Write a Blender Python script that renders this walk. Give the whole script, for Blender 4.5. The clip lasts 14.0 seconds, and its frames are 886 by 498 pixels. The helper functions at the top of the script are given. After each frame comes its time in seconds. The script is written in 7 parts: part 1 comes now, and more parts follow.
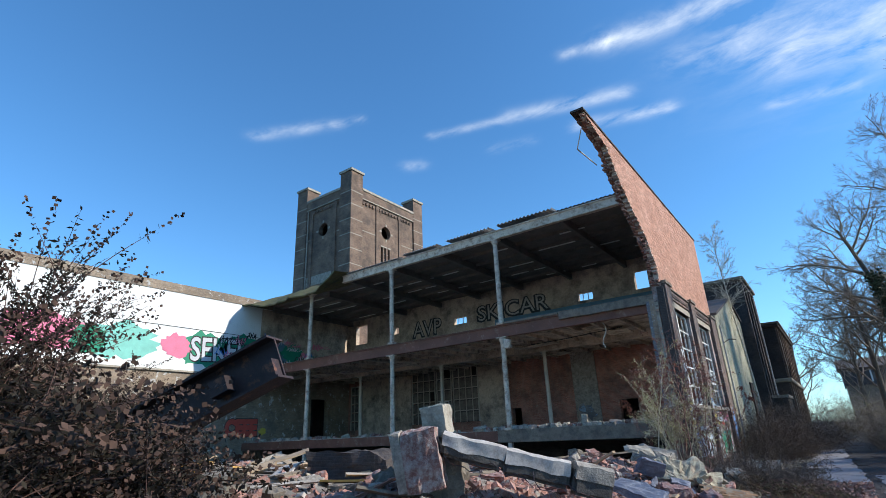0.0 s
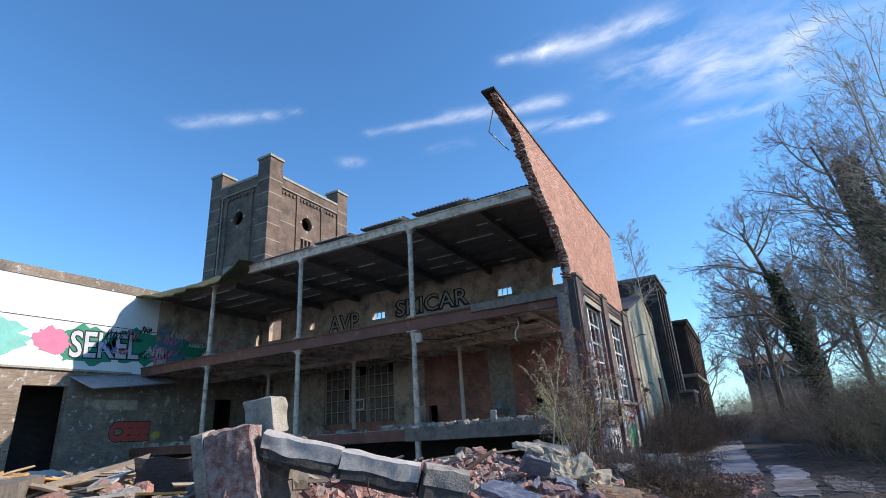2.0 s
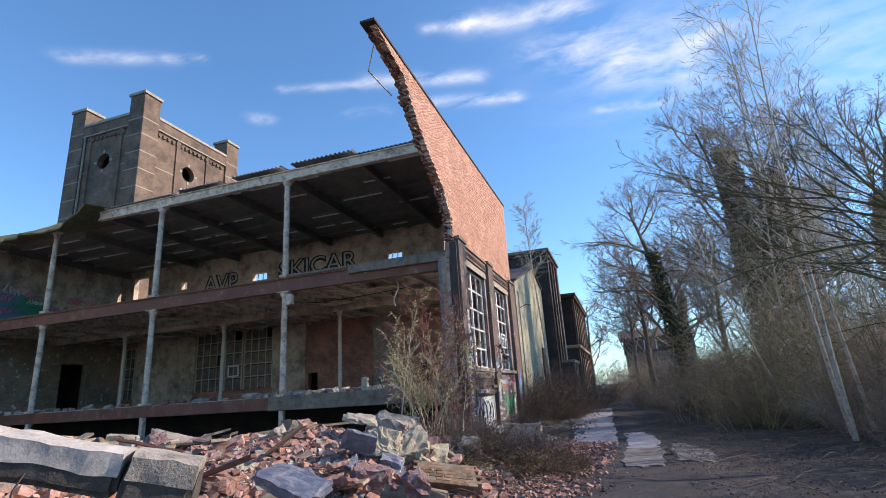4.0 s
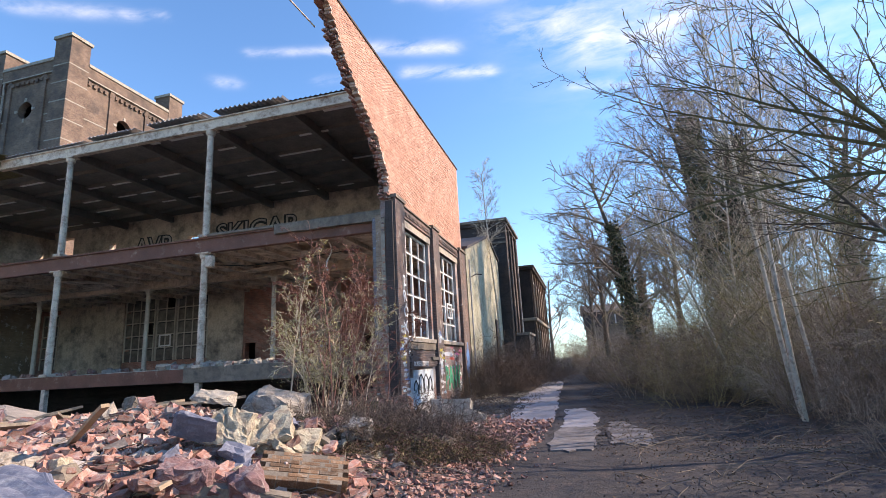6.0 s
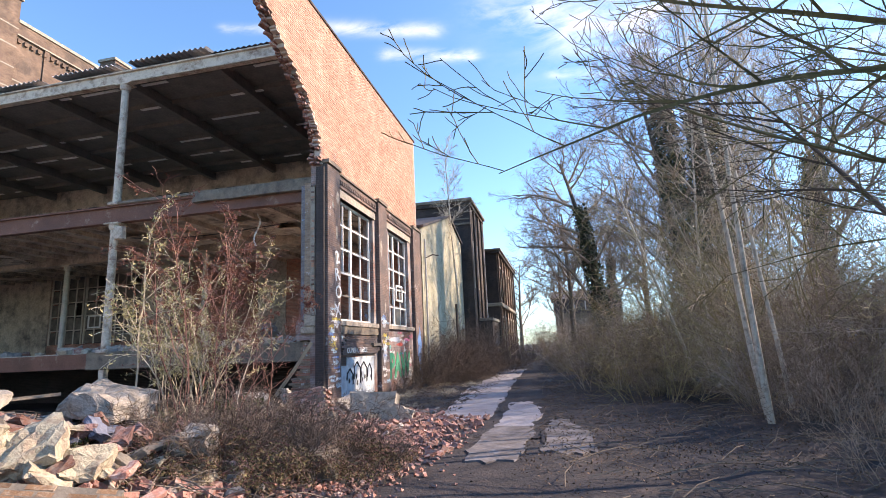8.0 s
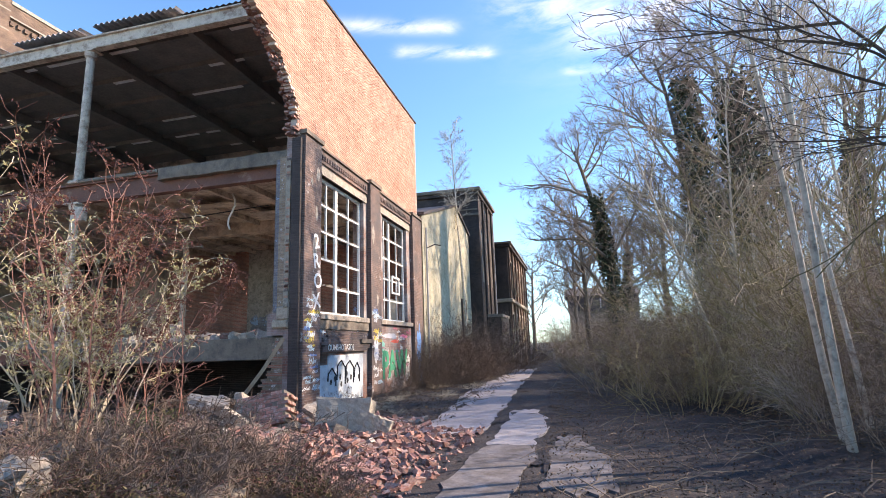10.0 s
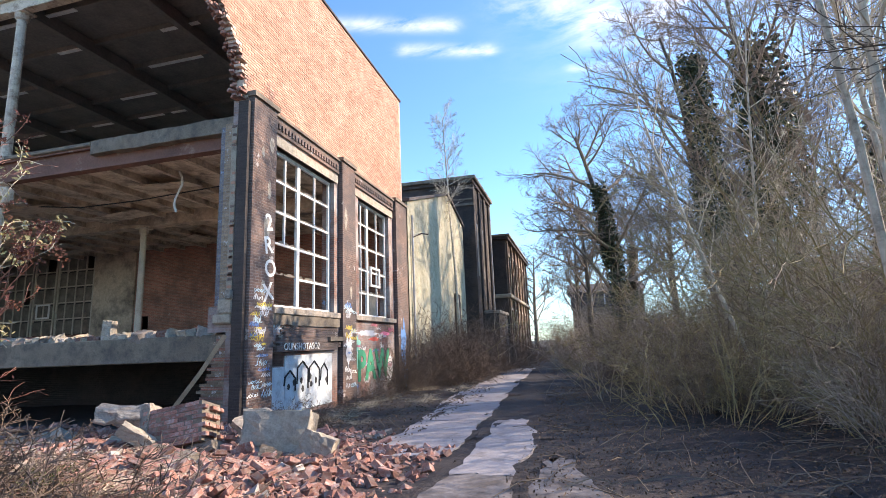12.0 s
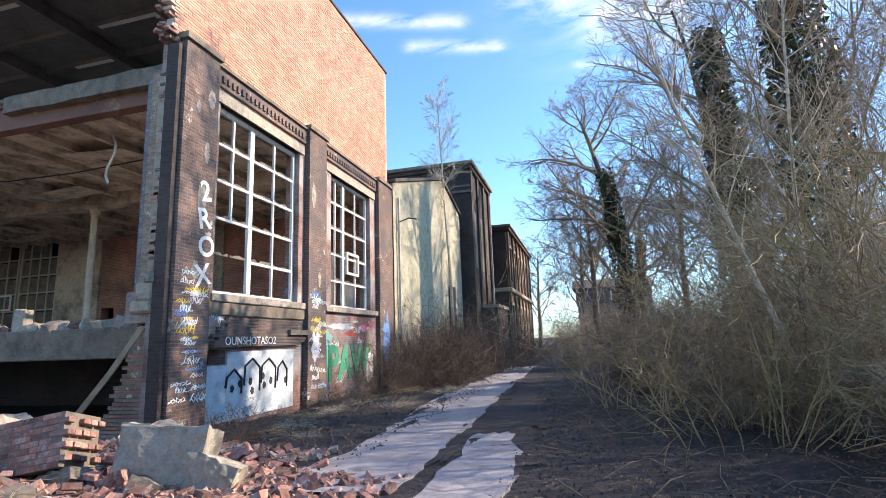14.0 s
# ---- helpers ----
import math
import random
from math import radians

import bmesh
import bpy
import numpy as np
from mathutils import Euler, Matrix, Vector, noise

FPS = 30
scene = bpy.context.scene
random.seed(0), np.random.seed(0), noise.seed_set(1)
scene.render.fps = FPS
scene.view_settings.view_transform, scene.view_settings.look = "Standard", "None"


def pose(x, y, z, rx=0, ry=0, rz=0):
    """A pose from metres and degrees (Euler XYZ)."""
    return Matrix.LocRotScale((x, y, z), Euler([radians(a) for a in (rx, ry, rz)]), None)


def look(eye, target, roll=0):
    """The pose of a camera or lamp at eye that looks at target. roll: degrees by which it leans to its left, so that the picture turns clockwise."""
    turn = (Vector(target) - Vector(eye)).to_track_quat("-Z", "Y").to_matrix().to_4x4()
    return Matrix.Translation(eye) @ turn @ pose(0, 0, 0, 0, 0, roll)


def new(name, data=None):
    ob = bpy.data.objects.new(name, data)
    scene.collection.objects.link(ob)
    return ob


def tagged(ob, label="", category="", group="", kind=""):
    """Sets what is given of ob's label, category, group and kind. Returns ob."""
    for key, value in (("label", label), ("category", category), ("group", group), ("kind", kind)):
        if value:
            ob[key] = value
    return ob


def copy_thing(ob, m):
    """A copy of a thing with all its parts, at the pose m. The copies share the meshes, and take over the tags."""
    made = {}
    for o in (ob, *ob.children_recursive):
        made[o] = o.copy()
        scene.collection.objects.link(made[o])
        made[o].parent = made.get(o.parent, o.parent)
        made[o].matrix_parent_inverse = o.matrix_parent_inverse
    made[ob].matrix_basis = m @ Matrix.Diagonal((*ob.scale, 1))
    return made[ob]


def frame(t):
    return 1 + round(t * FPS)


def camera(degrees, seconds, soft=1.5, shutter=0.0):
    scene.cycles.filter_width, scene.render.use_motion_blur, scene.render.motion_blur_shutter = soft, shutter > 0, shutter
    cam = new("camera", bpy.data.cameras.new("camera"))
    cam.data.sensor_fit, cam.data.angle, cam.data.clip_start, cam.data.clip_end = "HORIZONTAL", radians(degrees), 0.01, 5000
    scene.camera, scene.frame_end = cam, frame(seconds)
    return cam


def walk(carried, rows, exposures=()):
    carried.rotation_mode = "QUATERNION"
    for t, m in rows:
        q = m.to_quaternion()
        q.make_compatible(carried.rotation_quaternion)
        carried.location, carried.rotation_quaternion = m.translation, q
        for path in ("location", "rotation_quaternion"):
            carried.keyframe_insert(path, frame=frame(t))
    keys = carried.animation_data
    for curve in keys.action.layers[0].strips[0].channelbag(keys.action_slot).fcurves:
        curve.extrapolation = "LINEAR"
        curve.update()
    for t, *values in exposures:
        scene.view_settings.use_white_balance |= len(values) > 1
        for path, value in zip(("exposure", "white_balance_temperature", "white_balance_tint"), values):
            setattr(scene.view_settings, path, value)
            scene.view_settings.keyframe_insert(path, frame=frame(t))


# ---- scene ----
cam = camera(81.7, 14.0, 0.6)
METRES, EYE, TILT, LEAN, TURN = 15.0, 1.8, 0.0, 0.0, 35.8
ROWS = [
    (0.0, 0.0, 0.0, 0.0, 0.87, 20.13, 2.36),
    (0.5, 0.0161, 0.0211, -0.0008, -0.69, 20.37, 2.58),
    (1.0, 0.0382, 0.0431, -0.0015, -2.51, 20.28, 2.99),
    (1.5, 0.0581, 0.0664, -0.0047, -4.21, 20.06, 3.12),
    (2.0, 0.0799, 0.0902, -0.0047, -6.37, 19.68, 3.45),
    (2.5, 0.1068, 0.1124, -0.005, -8.44, 19.05, 3.8),
    (3.0, 0.1324, 0.1357, -0.0076, -10.32, 17.81, 3.75),
    (3.5, 0.1583, 0.1584, -0.0069, -14.16, 16.75, 3.78),
    (6.0, 0.2996, 0.2717, -0.011, -20.32, 12.62, 3.04),
    (6.5, 0.3288, 0.2941, -0.0115, -21.98, 11.91, 2.96),
    (7.0, 0.3607, 0.316, -0.0112, -22.72, 11.5, 2.91),
    (7.5, 0.3904, 0.3403, -0.0105, -22.81, 11.1, 2.55),
    (8.0, 0.421, 0.3621, -0.0103, -23.0, 10.87, 2.53),
    (10.5, 0.5327, 0.5049, -0.0108, -21.19, 10.6, 2.0),
    (11.0, 0.5571, 0.5322, -0.0103, -21.1, 10.54, 2.17),
    (11.5, 0.5796, 0.561, -0.0108, -20.99, 10.42, 2.16),
    (12.0, 0.604, 0.5897, -0.0131, -21.01, 10.46, 2.25),
    (12.5, 0.6284, 0.6175, -0.0132, -20.87, 10.45, 2.2),
    (13.0, 0.6526, 0.6474, -0.0131, -20.65, 10.32, 2.05),
    (13.5, 0.6764, 0.6754, -0.0147, -20.67, 10.25, 2.12),
    (14.0, 0.6961, 0.7072, -0.0172, -20.37, 10.12, 1.98),
]
walk(cam, [(t, pose(0, 0, EYE, TILT, LEAN, TURN) @ pose(METRES * x, METRES * y, METRES * z, 90 + pitch, roll, yaw)) for t, x, y, z, yaw, pitch, roll in ROWS],
     [(0.0, 0.32, 6250, 8), (2.0, 0.38, 6400, 13), (3.5, 0.50, 6950, 17), (6.0, 0.92, 7550, 23), (8.0, 1.18, 7800, 24), (11.0, 1.22, 7650, 21), (14.0, 1.18, 7400, 18)])

# ---------------------------------------------------------------- world, sun, exposure
SUN_AZ, SUN_EL = 25.0, 31.0          # degrees from +x towards +y, and above the horizon
sun_dir = Vector((math.cos(radians(SUN_EL)) * math.cos(radians(SUN_AZ)), math.cos(radians(SUN_EL)) * math.sin(radians(SUN_AZ)), math.sin(radians(SUN_EL))))
sun = new("sun", bpy.data.lights.new("sun", "SUN"))
sun.data.energy, sun.data.angle, sun.data.color = 4.4, radians(0.53), (1.0, 0.92, 0.80)
sun.matrix_world = look(sun_dir * 50, (0, 0, 0))

world = bpy.data.worlds.new("winter_sky")
scene.world = world
world.use_nodes = True


def sky_nodes():
    nt = world.node_tree
    nt.nodes.clear()
    N, L = nt.nodes.new, nt.links.new

    def m(op, a, b=None, c=None, clamp=False):
        n = N("ShaderNodeMath")
        n.operation, n.use_clamp = op, clamp
        for i, v in enumerate((a, b, c)):
            if v is None:
                continue
            if isinstance(v, (int, float)):
                n.inputs[i].default_value = v
            else:
                L(v, n.inputs[i])
        return n.outputs[0]

    out, bg, sky = N("ShaderNodeOutputWorld"), N("ShaderNodeBackground"), N("ShaderNodeTexSky")
    sky.sky_type, sky.sun_disc = "NISHITA", False
    sky.sun_elevation, sky.sun_rotation = radians(SUN_EL), radians(90 - SUN_AZ)
    sky.altitude, sky.air_density, sky.dust_density, sky.ozone_density = 0, 1.0, 0.05, 3.5
    tc, sep = N("ShaderNodeTexCoord"), N("ShaderNodeSeparateXYZ")
    L(tc.outputs["Generated"], sep.inputs[0])
    zc = m("MAXIMUM", sep.outputs[2], 0.03)
    u, v = m("DIVIDE", sep.outputs[0], zc), m("DIVIDE", sep.outputs[1], zc)
    comb = N("ShaderNodeCombineXYZ")
    L(u, comb.inputs[0]), L(v, comb.inputs[1])
    mp = N("ShaderNodeMapping")
    mp.inputs["Rotation"].default_value = (0, 0, radians(22))
    mp.inputs["Scale"].default_value = (2.2, 3.4, 1)
    L(comb.outputs[0], mp.inputs[0])
    nz = N("ShaderNodeTexNoise")
    nz.inputs["Scale"].default_value, nz.inputs["Detail"].default_value, nz.inputs["Roughness"].default_value = 2.2, 8, 0.62
    nz.inputs["Distortion"].default_value = 0.35
    L(mp.outputs[0], nz.inputs["Vector"])
    wisps = m("MULTIPLY", m("SUBTRACT", nz.outputs[0], 0.36), 3.0, clamp=True)
    total = None
    # cirrus streaks on the cloud plane: start, end, half width, strength
    for (ax, ay), (bx, by), w, s in STREAKS:
        dx, dy = bx - ax, by - ay
        ln = math.hypot(dx, dy)
        px, py = m("SUBTRACT", u, ax), m("SUBTRACT", v, ay)
        along = m("DIVIDE", m("ADD", m("MULTIPLY", px, dx / ln), m("MULTIPLY", py, dy / ln)), ln, clamp=True)
        qx, qy = m("SUBTRACT", px, m("MULTIPLY", along, dx)), m("SUBTRACT", py, m("MULTIPLY", along, dy))
        d2 = m("ADD", m("MULTIPLY", qx, qx), m("MULTIPLY", qy, qy))
        g = m("MULTIPLY", m("EXPONENT", m("MULTIPLY", d2, -1.0 / (w * w))), s)
        total = g if total is None else m("ADD", total, g)
    cover = m("MULTIPLY", total, wisps, clamp=True)
    haze = m("ADD", cover, m("MULTIPLY", m("POWER", m("SUBTRACT", 1.0, sep.outputs[2], clamp=True), 7.0), 0.25), clamp=True)
    dotp = N("ShaderNodeVectorMath")
    dotp.operation = "DOT_PRODUCT"
    L(tc.outputs["Generated"], dotp.inputs[0])
    dotp.inputs[1].default_value = sun_dir
    haze = m("ADD", haze, m("MULTIPLY", m("POWER", m("MAXIMUM", dotp.outputs["Value"], 0.0), 2.5), 0.015), clamp=True)
    mix = N("ShaderNodeMix")
    mix.data_type = "RGBA"
    blue = N("ShaderNodeMix")
    blue.data_type, blue.blend_type = "RGBA", "MULTIPLY"
    blue.inputs[0].default_value, blue.inputs[7].default_value = 1.0, (0.635, 1.02, 1.215, 1)
    L(sky.outputs[0], blue.inputs[6])
    L(haze, mix.inputs[0]), L(blue.outputs[2], mix.inputs[6])
    mix.inputs[7].default_value = (5.2, 5.6, 6.2, 1)
    L(mix.outputs[2], bg.inputs[0])
    bg.inputs[1].default_value = 0.15
    L(bg.outputs[0], out.inputs[0])


STREAKS = [((-0.39, 1.17), (-0.27, 1.198), 0.022, 0.75), ((-0.27, 1.20), (0.02, 1.25), 0.045, 0.75), ((-0.12, 1.41), (0.14, 1.56), 0.07, 0.42), ((0.05, 1.40), (0.36, 1.56), 0.09, 0.42), ((0.10, 1.62), (0.40, 1.72), 0.08, 0.36),
           ((-1.40, 0.86), (-1.14, 0.985), 0.03, 0.42), ((-1.14, 0.99), (-1.05, 1.022), 0.02, 0.5), ((-0.93, 1.26), (-0.70, 1.33), 0.022, 0.5), ((-0.66, 1.335), (-0.32, 1.45), 0.034, 0.62), ((-0.50, 1.54), (-0.23, 1.63), 0.035, 0.62),
           ((-1.13, 1.37), (-1.10, 1.385), 0.035, 0.4), ((-0.81, 1.48), (-0.68, 1.51), 0.03, 0.25), ((0.07, 1.84), (0.27, 1.90), 0.035, 0.45), ((0.4, 1.6), (1.6, 2.3), 0.4, 0.25)]
sky_nodes()

# ---------------------------------------------------------------- materials


def nodes_of(name):
    mt = bpy.data.materials.new(name)
    mt.use_nodes = True
    nt = mt.node_tree
    bsdf = nt.nodes["Principled BSDF"]
    return mt, nt, bsdf


def noise_node(nt, vec, scale, detail=5, rough=0.6):
    n = nt.nodes.new("ShaderNodeTexNoise")
    n.inputs["Scale"].default_value, n.inputs["Detail"].default_value, n.inputs["Roughness"].default_value = scale, detail, rough
    nt.links.new(vec, n.inputs["Vector"])
    return n.outputs[0]


def ramp_node(nt, fac, stops):
    r = nt.nodes.new("ShaderNodeValToRGB")
    el = r.color_ramp.elements
    while len(el) < len(stops):
        el.new(0.5)
    for e, (p, c) in zip(el, stops):
        e.position, e.color = p, (*c, 1)
    nt.links.new(fac, r.inputs[0])
    return r.outputs[0]


def mix_node(nt, fac, a, b, mode="MIX"):
    n = nt.nodes.new("ShaderNodeMix")
    n.data_type, n.blend_type = "RGBA", mode
    for i, v in ((0, fac), (6, a), (7, b)):
        if isinstance(v, (int, float)):
            n.inputs[i].default_value = v
        elif isinstance(v, tuple):
            n.inputs[i].default_value = (*v, 1)
        else:
            nt.links.new(v, n.inputs[i])
    return n.outputs[2]


def bump_node(nt, height, strength, dist, bsdf):
    b = nt.nodes.new("ShaderNodeBump")
    b.inputs["Strength"].default_value, b.inputs["Distance"].default_value = strength, dist
    nt.links.new(height, b.inputs["Height"])
    nt.links.new(b.outputs[0], bsdf.inputs["Normal"])
    return b


def plain(name, dark, light, rough=0.85, coarse=1.2, fine=22.0, bump=0.5, dist=0.01, metal=0.0, stain=None, stain_at=0.58, vary=0.0):
    """Two-scale mottled surface; stain: a third colour in patches; vary: change from object to object."""
    mt, nt, bsdf = nodes_of(name)
    pos = nt.nodes.new("ShaderNodeNewGeometry").outputs["Position"]
    a, b = noise_node(nt, pos, coarse), noise_node(nt, pos, fine, 6)
    both = nt.nodes.new("ShaderNodeMath")
    both.operation = "MULTIPLY_ADD"
    nt.links.new(a, both.inputs[0])
    both.inputs[1].default_value = 0.55
    half = nt.nodes.new("ShaderNodeMath")
    half.operation = "MULTIPLY"
    nt.links.new(b, half.inputs[0])
    half.inputs[1].default_value = 0.45
    nt.links.new(half.outputs[0], both.inputs[2])
    col = ramp_node(nt, both.outputs[0], [(0.32, dark), (0.68, light)])
    if stain:
        s = noise_node(nt, pos, coarse * 2.3, 7, 0.7)
        col = mix_node(nt, ramp_node(nt, s, [(stain_at - 0.10, (0, 0, 0)), (stain_at + 0.12, (0.9, 0.9, 0.9))]), col, stain)
    if vary:
        info = nt.nodes.new("ShaderNodeObjectInfo")
        isl = nt.nodes.new("ShaderNodeNewGeometry")
        add = nt.nodes.new("ShaderNodeMath")
        add.operation = "ADD"
        nt.links.new(info.outputs["Random"], add.inputs[0])
        nt.links.new(isl.outputs["Random Per Island"], add.inputs[1])
        fr = nt.nodes.new("ShaderNodeMath")
        fr.operation = "FRACT"
        nt.links.new(add.outputs[0], fr.inputs[0])
        hsv = nt.nodes.new("ShaderNodeHueSaturation")
        mr = nt.nodes.new("ShaderNodeMapRange")
        mr.inputs["To Min"].default_value, mr.inputs["To Max"].default_value = 1 - vary, 1 + vary
        nt.links.new(fr.outputs[0], mr.inputs[0])
        nt.links.new(mr.outputs[0], hsv.inputs["Value"])
        nt.links.new(col, hsv.inputs["Color"])
        col = hsv.outputs[0]
    nt.links.new(col, bsdf.inputs["Base Color"])
    bsdf.inputs["Roughness"].default_value, bsdf.inputs["Metallic"].default_value = rough, metal
    if bump:
        bump_node(nt, b, bump, dist, bsdf)
    return mt


def brickwork(name, c1, c2, mortar, stain=None, stain_at=0.6, paint=None, paint_at=0.62, row=0.066, width=0.225, gap=0.017, relief=0.9):
    """Running-bond brickwork on upright walls along x or y, with mottling, stains and flaked paint."""
    mt, nt, bsdf = nodes_of(name)
    pos = nt.nodes.new("ShaderNodeNewGeometry").outputs["Position"]
    sep, comb, add = nt.nodes.new("ShaderNodeSeparateXYZ"), nt.nodes.new("ShaderNodeCombineXYZ"), nt.nodes.new("ShaderNodeMath")
    nt.links.new(pos, sep.inputs[0])
    nt.links.new(sep.outputs[0], add.inputs[0])
    nt.links.new(sep.outputs[1], add.inputs[1])
    nt.links.new(add.outputs[0], comb.inputs[0])
    nt.links.new(sep.outputs[2], comb.inputs[1])
    br = nt.nodes.new("ShaderNodeTexBrick")
    br.inputs["Scale"].default_value, br.inputs["Mortar Size"].default_value, br.inputs["Mortar Smooth"].default_value = 1.0, gap * 0.5, 0.3
    br.inputs["Brick Width"].default_value, br.inputs["Row Height"].default_value, br.inputs["Bias"].default_value = width, row, -0.1
    br.inputs["Color1"].default_value, br.inputs["Color2"].default_value, br.inputs["Mortar"].default_value = (*c1, 1), (*c2, 1), (*mortar, 1)
    nt.links.new(comb.outputs[0], br.inputs["Vector"])
    n1, n2 = noise_node(nt, pos, 0.8, 6, 0.65), noise_node(nt, pos, 30, 4)
    col = mix_node(nt, 1.0, br.outputs[0], ramp_node(nt, n1, [(0.3, (0.62, 0.6, 0.6)), (0.7, (1.25, 1.22, 1.2))]), "MULTIPLY")
    col = mix_node(nt, 1.0, col, ramp_node(nt, n2, [(0.3, (0.75, 0.75, 0.75)), (0.7, (1.2, 1.2, 1.2))]), "MULTIPLY")
    if stain:
        s = noise_node(nt, pos, 0.55, 8, 0.7)
        col = mix_node(nt, ramp_node(nt, s, [(stain_at - 0.08, (0, 0, 0)), (stain_at + 0.08, (0.85, 0.85, 0.85))]), col, stain)
    if paint:
        s = noise_node(nt, pos, 2.3, 9, 0.72)
        col = mix_node(nt, ramp_node(nt, s, [(paint_at, (0, 0, 0)), (paint_at + 0.03, (1, 1, 1))]), col, paint)
    nt.links.new(col, bsdf.inputs["Base Color"])
    bsdf.inputs["Roughness"].default_value = 0.9
    inv = nt.nodes.new("ShaderNodeMath")
    inv.operation = "MULTIPLY_ADD"
    nt.links.new(br.outputs["Fac"], inv.inputs[0])
    inv.inputs[1].default_value = -1.0
    nt.links.new(n2, inv.inputs[2])
    bump_node(nt, inv.outputs[0], relief, 0.012, bsdf)
    return mt


M = {}
M["gable"] = brickwork("orange_brick", (0.50, 0.27, 0.16), (0.40, 0.20, 0.12), (0.56, 0.43, 0.33), stain=(0.58, 0.38, 0.26), stain_at=0.64)
M["mortar"] = plain("pale_mortar", (0.42, 0.31, 0.25), (0.66, 0.52, 0.43), 0.95, 1.0, 40, 0.5, 0.004)
M["pier"] = brickwork("sooty_brick", (0.22, 0.135, 0.108), (0.12, 0.083, 0.073), (0.25, 0.21, 0.185), stain=(0.10, 0.085, 0.083), stain_at=0.52, paint=(0.46, 0.42, 0.40), paint_at=0.615)
M["panel"] = brickwork("painted_brick", (0.28, 0.13, 0.10), (0.16, 0.10, 0.09), (0.24, 0.2, 0.18), stain=(0.42, 0.38, 0.36), stain_at=0.52, paint=(0.20, 0.28, 0.42), paint_at=0.63)
M["redwall"] = brickwork("red_brick", (0.50, 0.22, 0.155), (0.33, 0.14, 0.10), (0.42, 0.31, 0.25), stain=(0.14, 0.09, 0.075), stain_at=0.56, paint=(0.46, 0.40, 0.35), paint_at=0.66)
M["oldwall"] = brickwork("yellow_brick", (0.36, 0.28, 0.20), (0.26, 0.19, 0.13), (0.30, 0.26, 0.21), stain=(0.16, 0.13, 0.11), paint=(0.55, 0.54, 0.52), paint_at=0.58)
M["blueflake"] = brickwork("blue_flaking_brick", (0.22, 0.24, 0.28), (0.15, 0.15, 0.17), (0.26, 0.25, 0.24), stain=(0.12, 0.10, 0.10), stain_at=0.55, paint=(0.26, 0.38, 0.52), paint_at=0.55)
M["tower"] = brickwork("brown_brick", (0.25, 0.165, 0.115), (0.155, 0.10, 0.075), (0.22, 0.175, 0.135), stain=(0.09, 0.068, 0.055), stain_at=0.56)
# near-black brick for sooty walls and for shade painted into recesses
M["sootshade"] = brickwork("black_brick", (0.075, 0.06, 0.055), (0.05, 0.042, 0.04), (0.07, 0.06, 0.055), stain=(0.12, 0.09, 0.075))
M["render"] = plain("white_render", (0.70, 0.69, 0.66), (0.86, 0.85, 0.82), 0.9, 0.5, 14, 0.25, 0.01, stain=(0.55, 0.51, 0.45), stain_at=0.66)
M["plaster"] = plain("dirty_plaster", (0.34, 0.26, 0.19), (0.68, 0.55, 0.43), 0.9, 0.45, 9, 0.5, 0.01, stain=(0.10, 0.085, 0.08), stain_at=0.55)
M["concrete"] = plain("concrete", (0.23, 0.20, 0.165), (0.47, 0.415, 0.35), 0.92, 3.2, 40, 1.0, 0.015, stain=(0.14, 0.12, 0.10), stain_at=0.56)
M["oldconcrete"] = plain("dark_concrete", (0.125, 0.102, 0.08), (0.28, 0.235, 0.18), 0.92, 1.8, 34, 0.8, 0.01, stain=(0.08, 0.075, 0.065), stain_at=0.56)
M["stone"] = plain("pale_stone", (0.26, 0.225, 0.175), (0.49, 0.435, 0.35), 0.9, 3.0, 34, 0.9, 0.012, stain=(0.20, 0.175, 0.145), stain_at=0.58)
M["yellowstone"] = plain("yellow_stone", (0.30, 0.26, 0.18), (0.52, 0.465, 0.35), 0.92, 4.0, 34, 1.0, 0.02, stain=(0.24, 0.16, 0.12), stain_at=0.56)
M["loosebrick"] = plain("loose_brick", (0.17, 0.075, 0.058), (0.42, 0.205, 0.155), 0.92, 5.0, 45, 0.9, 0.012, stain=(0.36, 0.31, 0.28), stain_at=0.56, vary=0.55)
M["purplestone"] = plain("purple_brick", (0.13, 0.075, 0.075), (0.26, 0.145, 0.14), 0.9, 4.0, 34, 1.0, 0.02, stain=(0.40, 0.35, 0.33), stain_at=0.6)
M["redchunk"] = plain("flaking_red_paint", (0.15, 0.065, 0.055), (0.36, 0.20, 0.17), 0.9, 5.0, 40, 1.0, 0.02, stain=(0.44, 0.39, 0.35), stain_at=0.53)
M["slate"] = plain("blue_slab", (0.09, 0.10, 0.14), (0.20, 0.21, 0.26), 0.8, 2.5, 30, 0.7, 0.01, stain=(0.42, 0.42, 0.42), stain_at=0.63)
M["rust"] = plain("rusty_steel", (0.024, 0.017, 0.021), (0.06, 0.034, 0.032), 0.6, 2.5, 24, 0.6, 0.006, metal=0.25, stain=(0.36, 0.14, 0.06), stain_at=0.66)
M["redsteel"] = plain("red_lead_steel", (0.09, 0.038, 0.026), (0.22, 0.095, 0.062), 0.7, 1.5, 20, 0.7, 0.006, stain=(0.36, 0.29, 0.22), stain_at=0.67)
M["whitesteel"] = plain("dirty_white_paint", (0.48, 0.39, 0.30), (0.74, 0.64, 0.52), 0.7, 1.6, 24, 0.5, 0.004, stain=(0.21, 0.12, 0.08), stain_at=0.555)
M["deck"] = plain("roof_boards", (0.115, 0.105, 0.095), (0.23, 0.205, 0.185), 0.9, 1.4, 12, 0.5, 0.01)
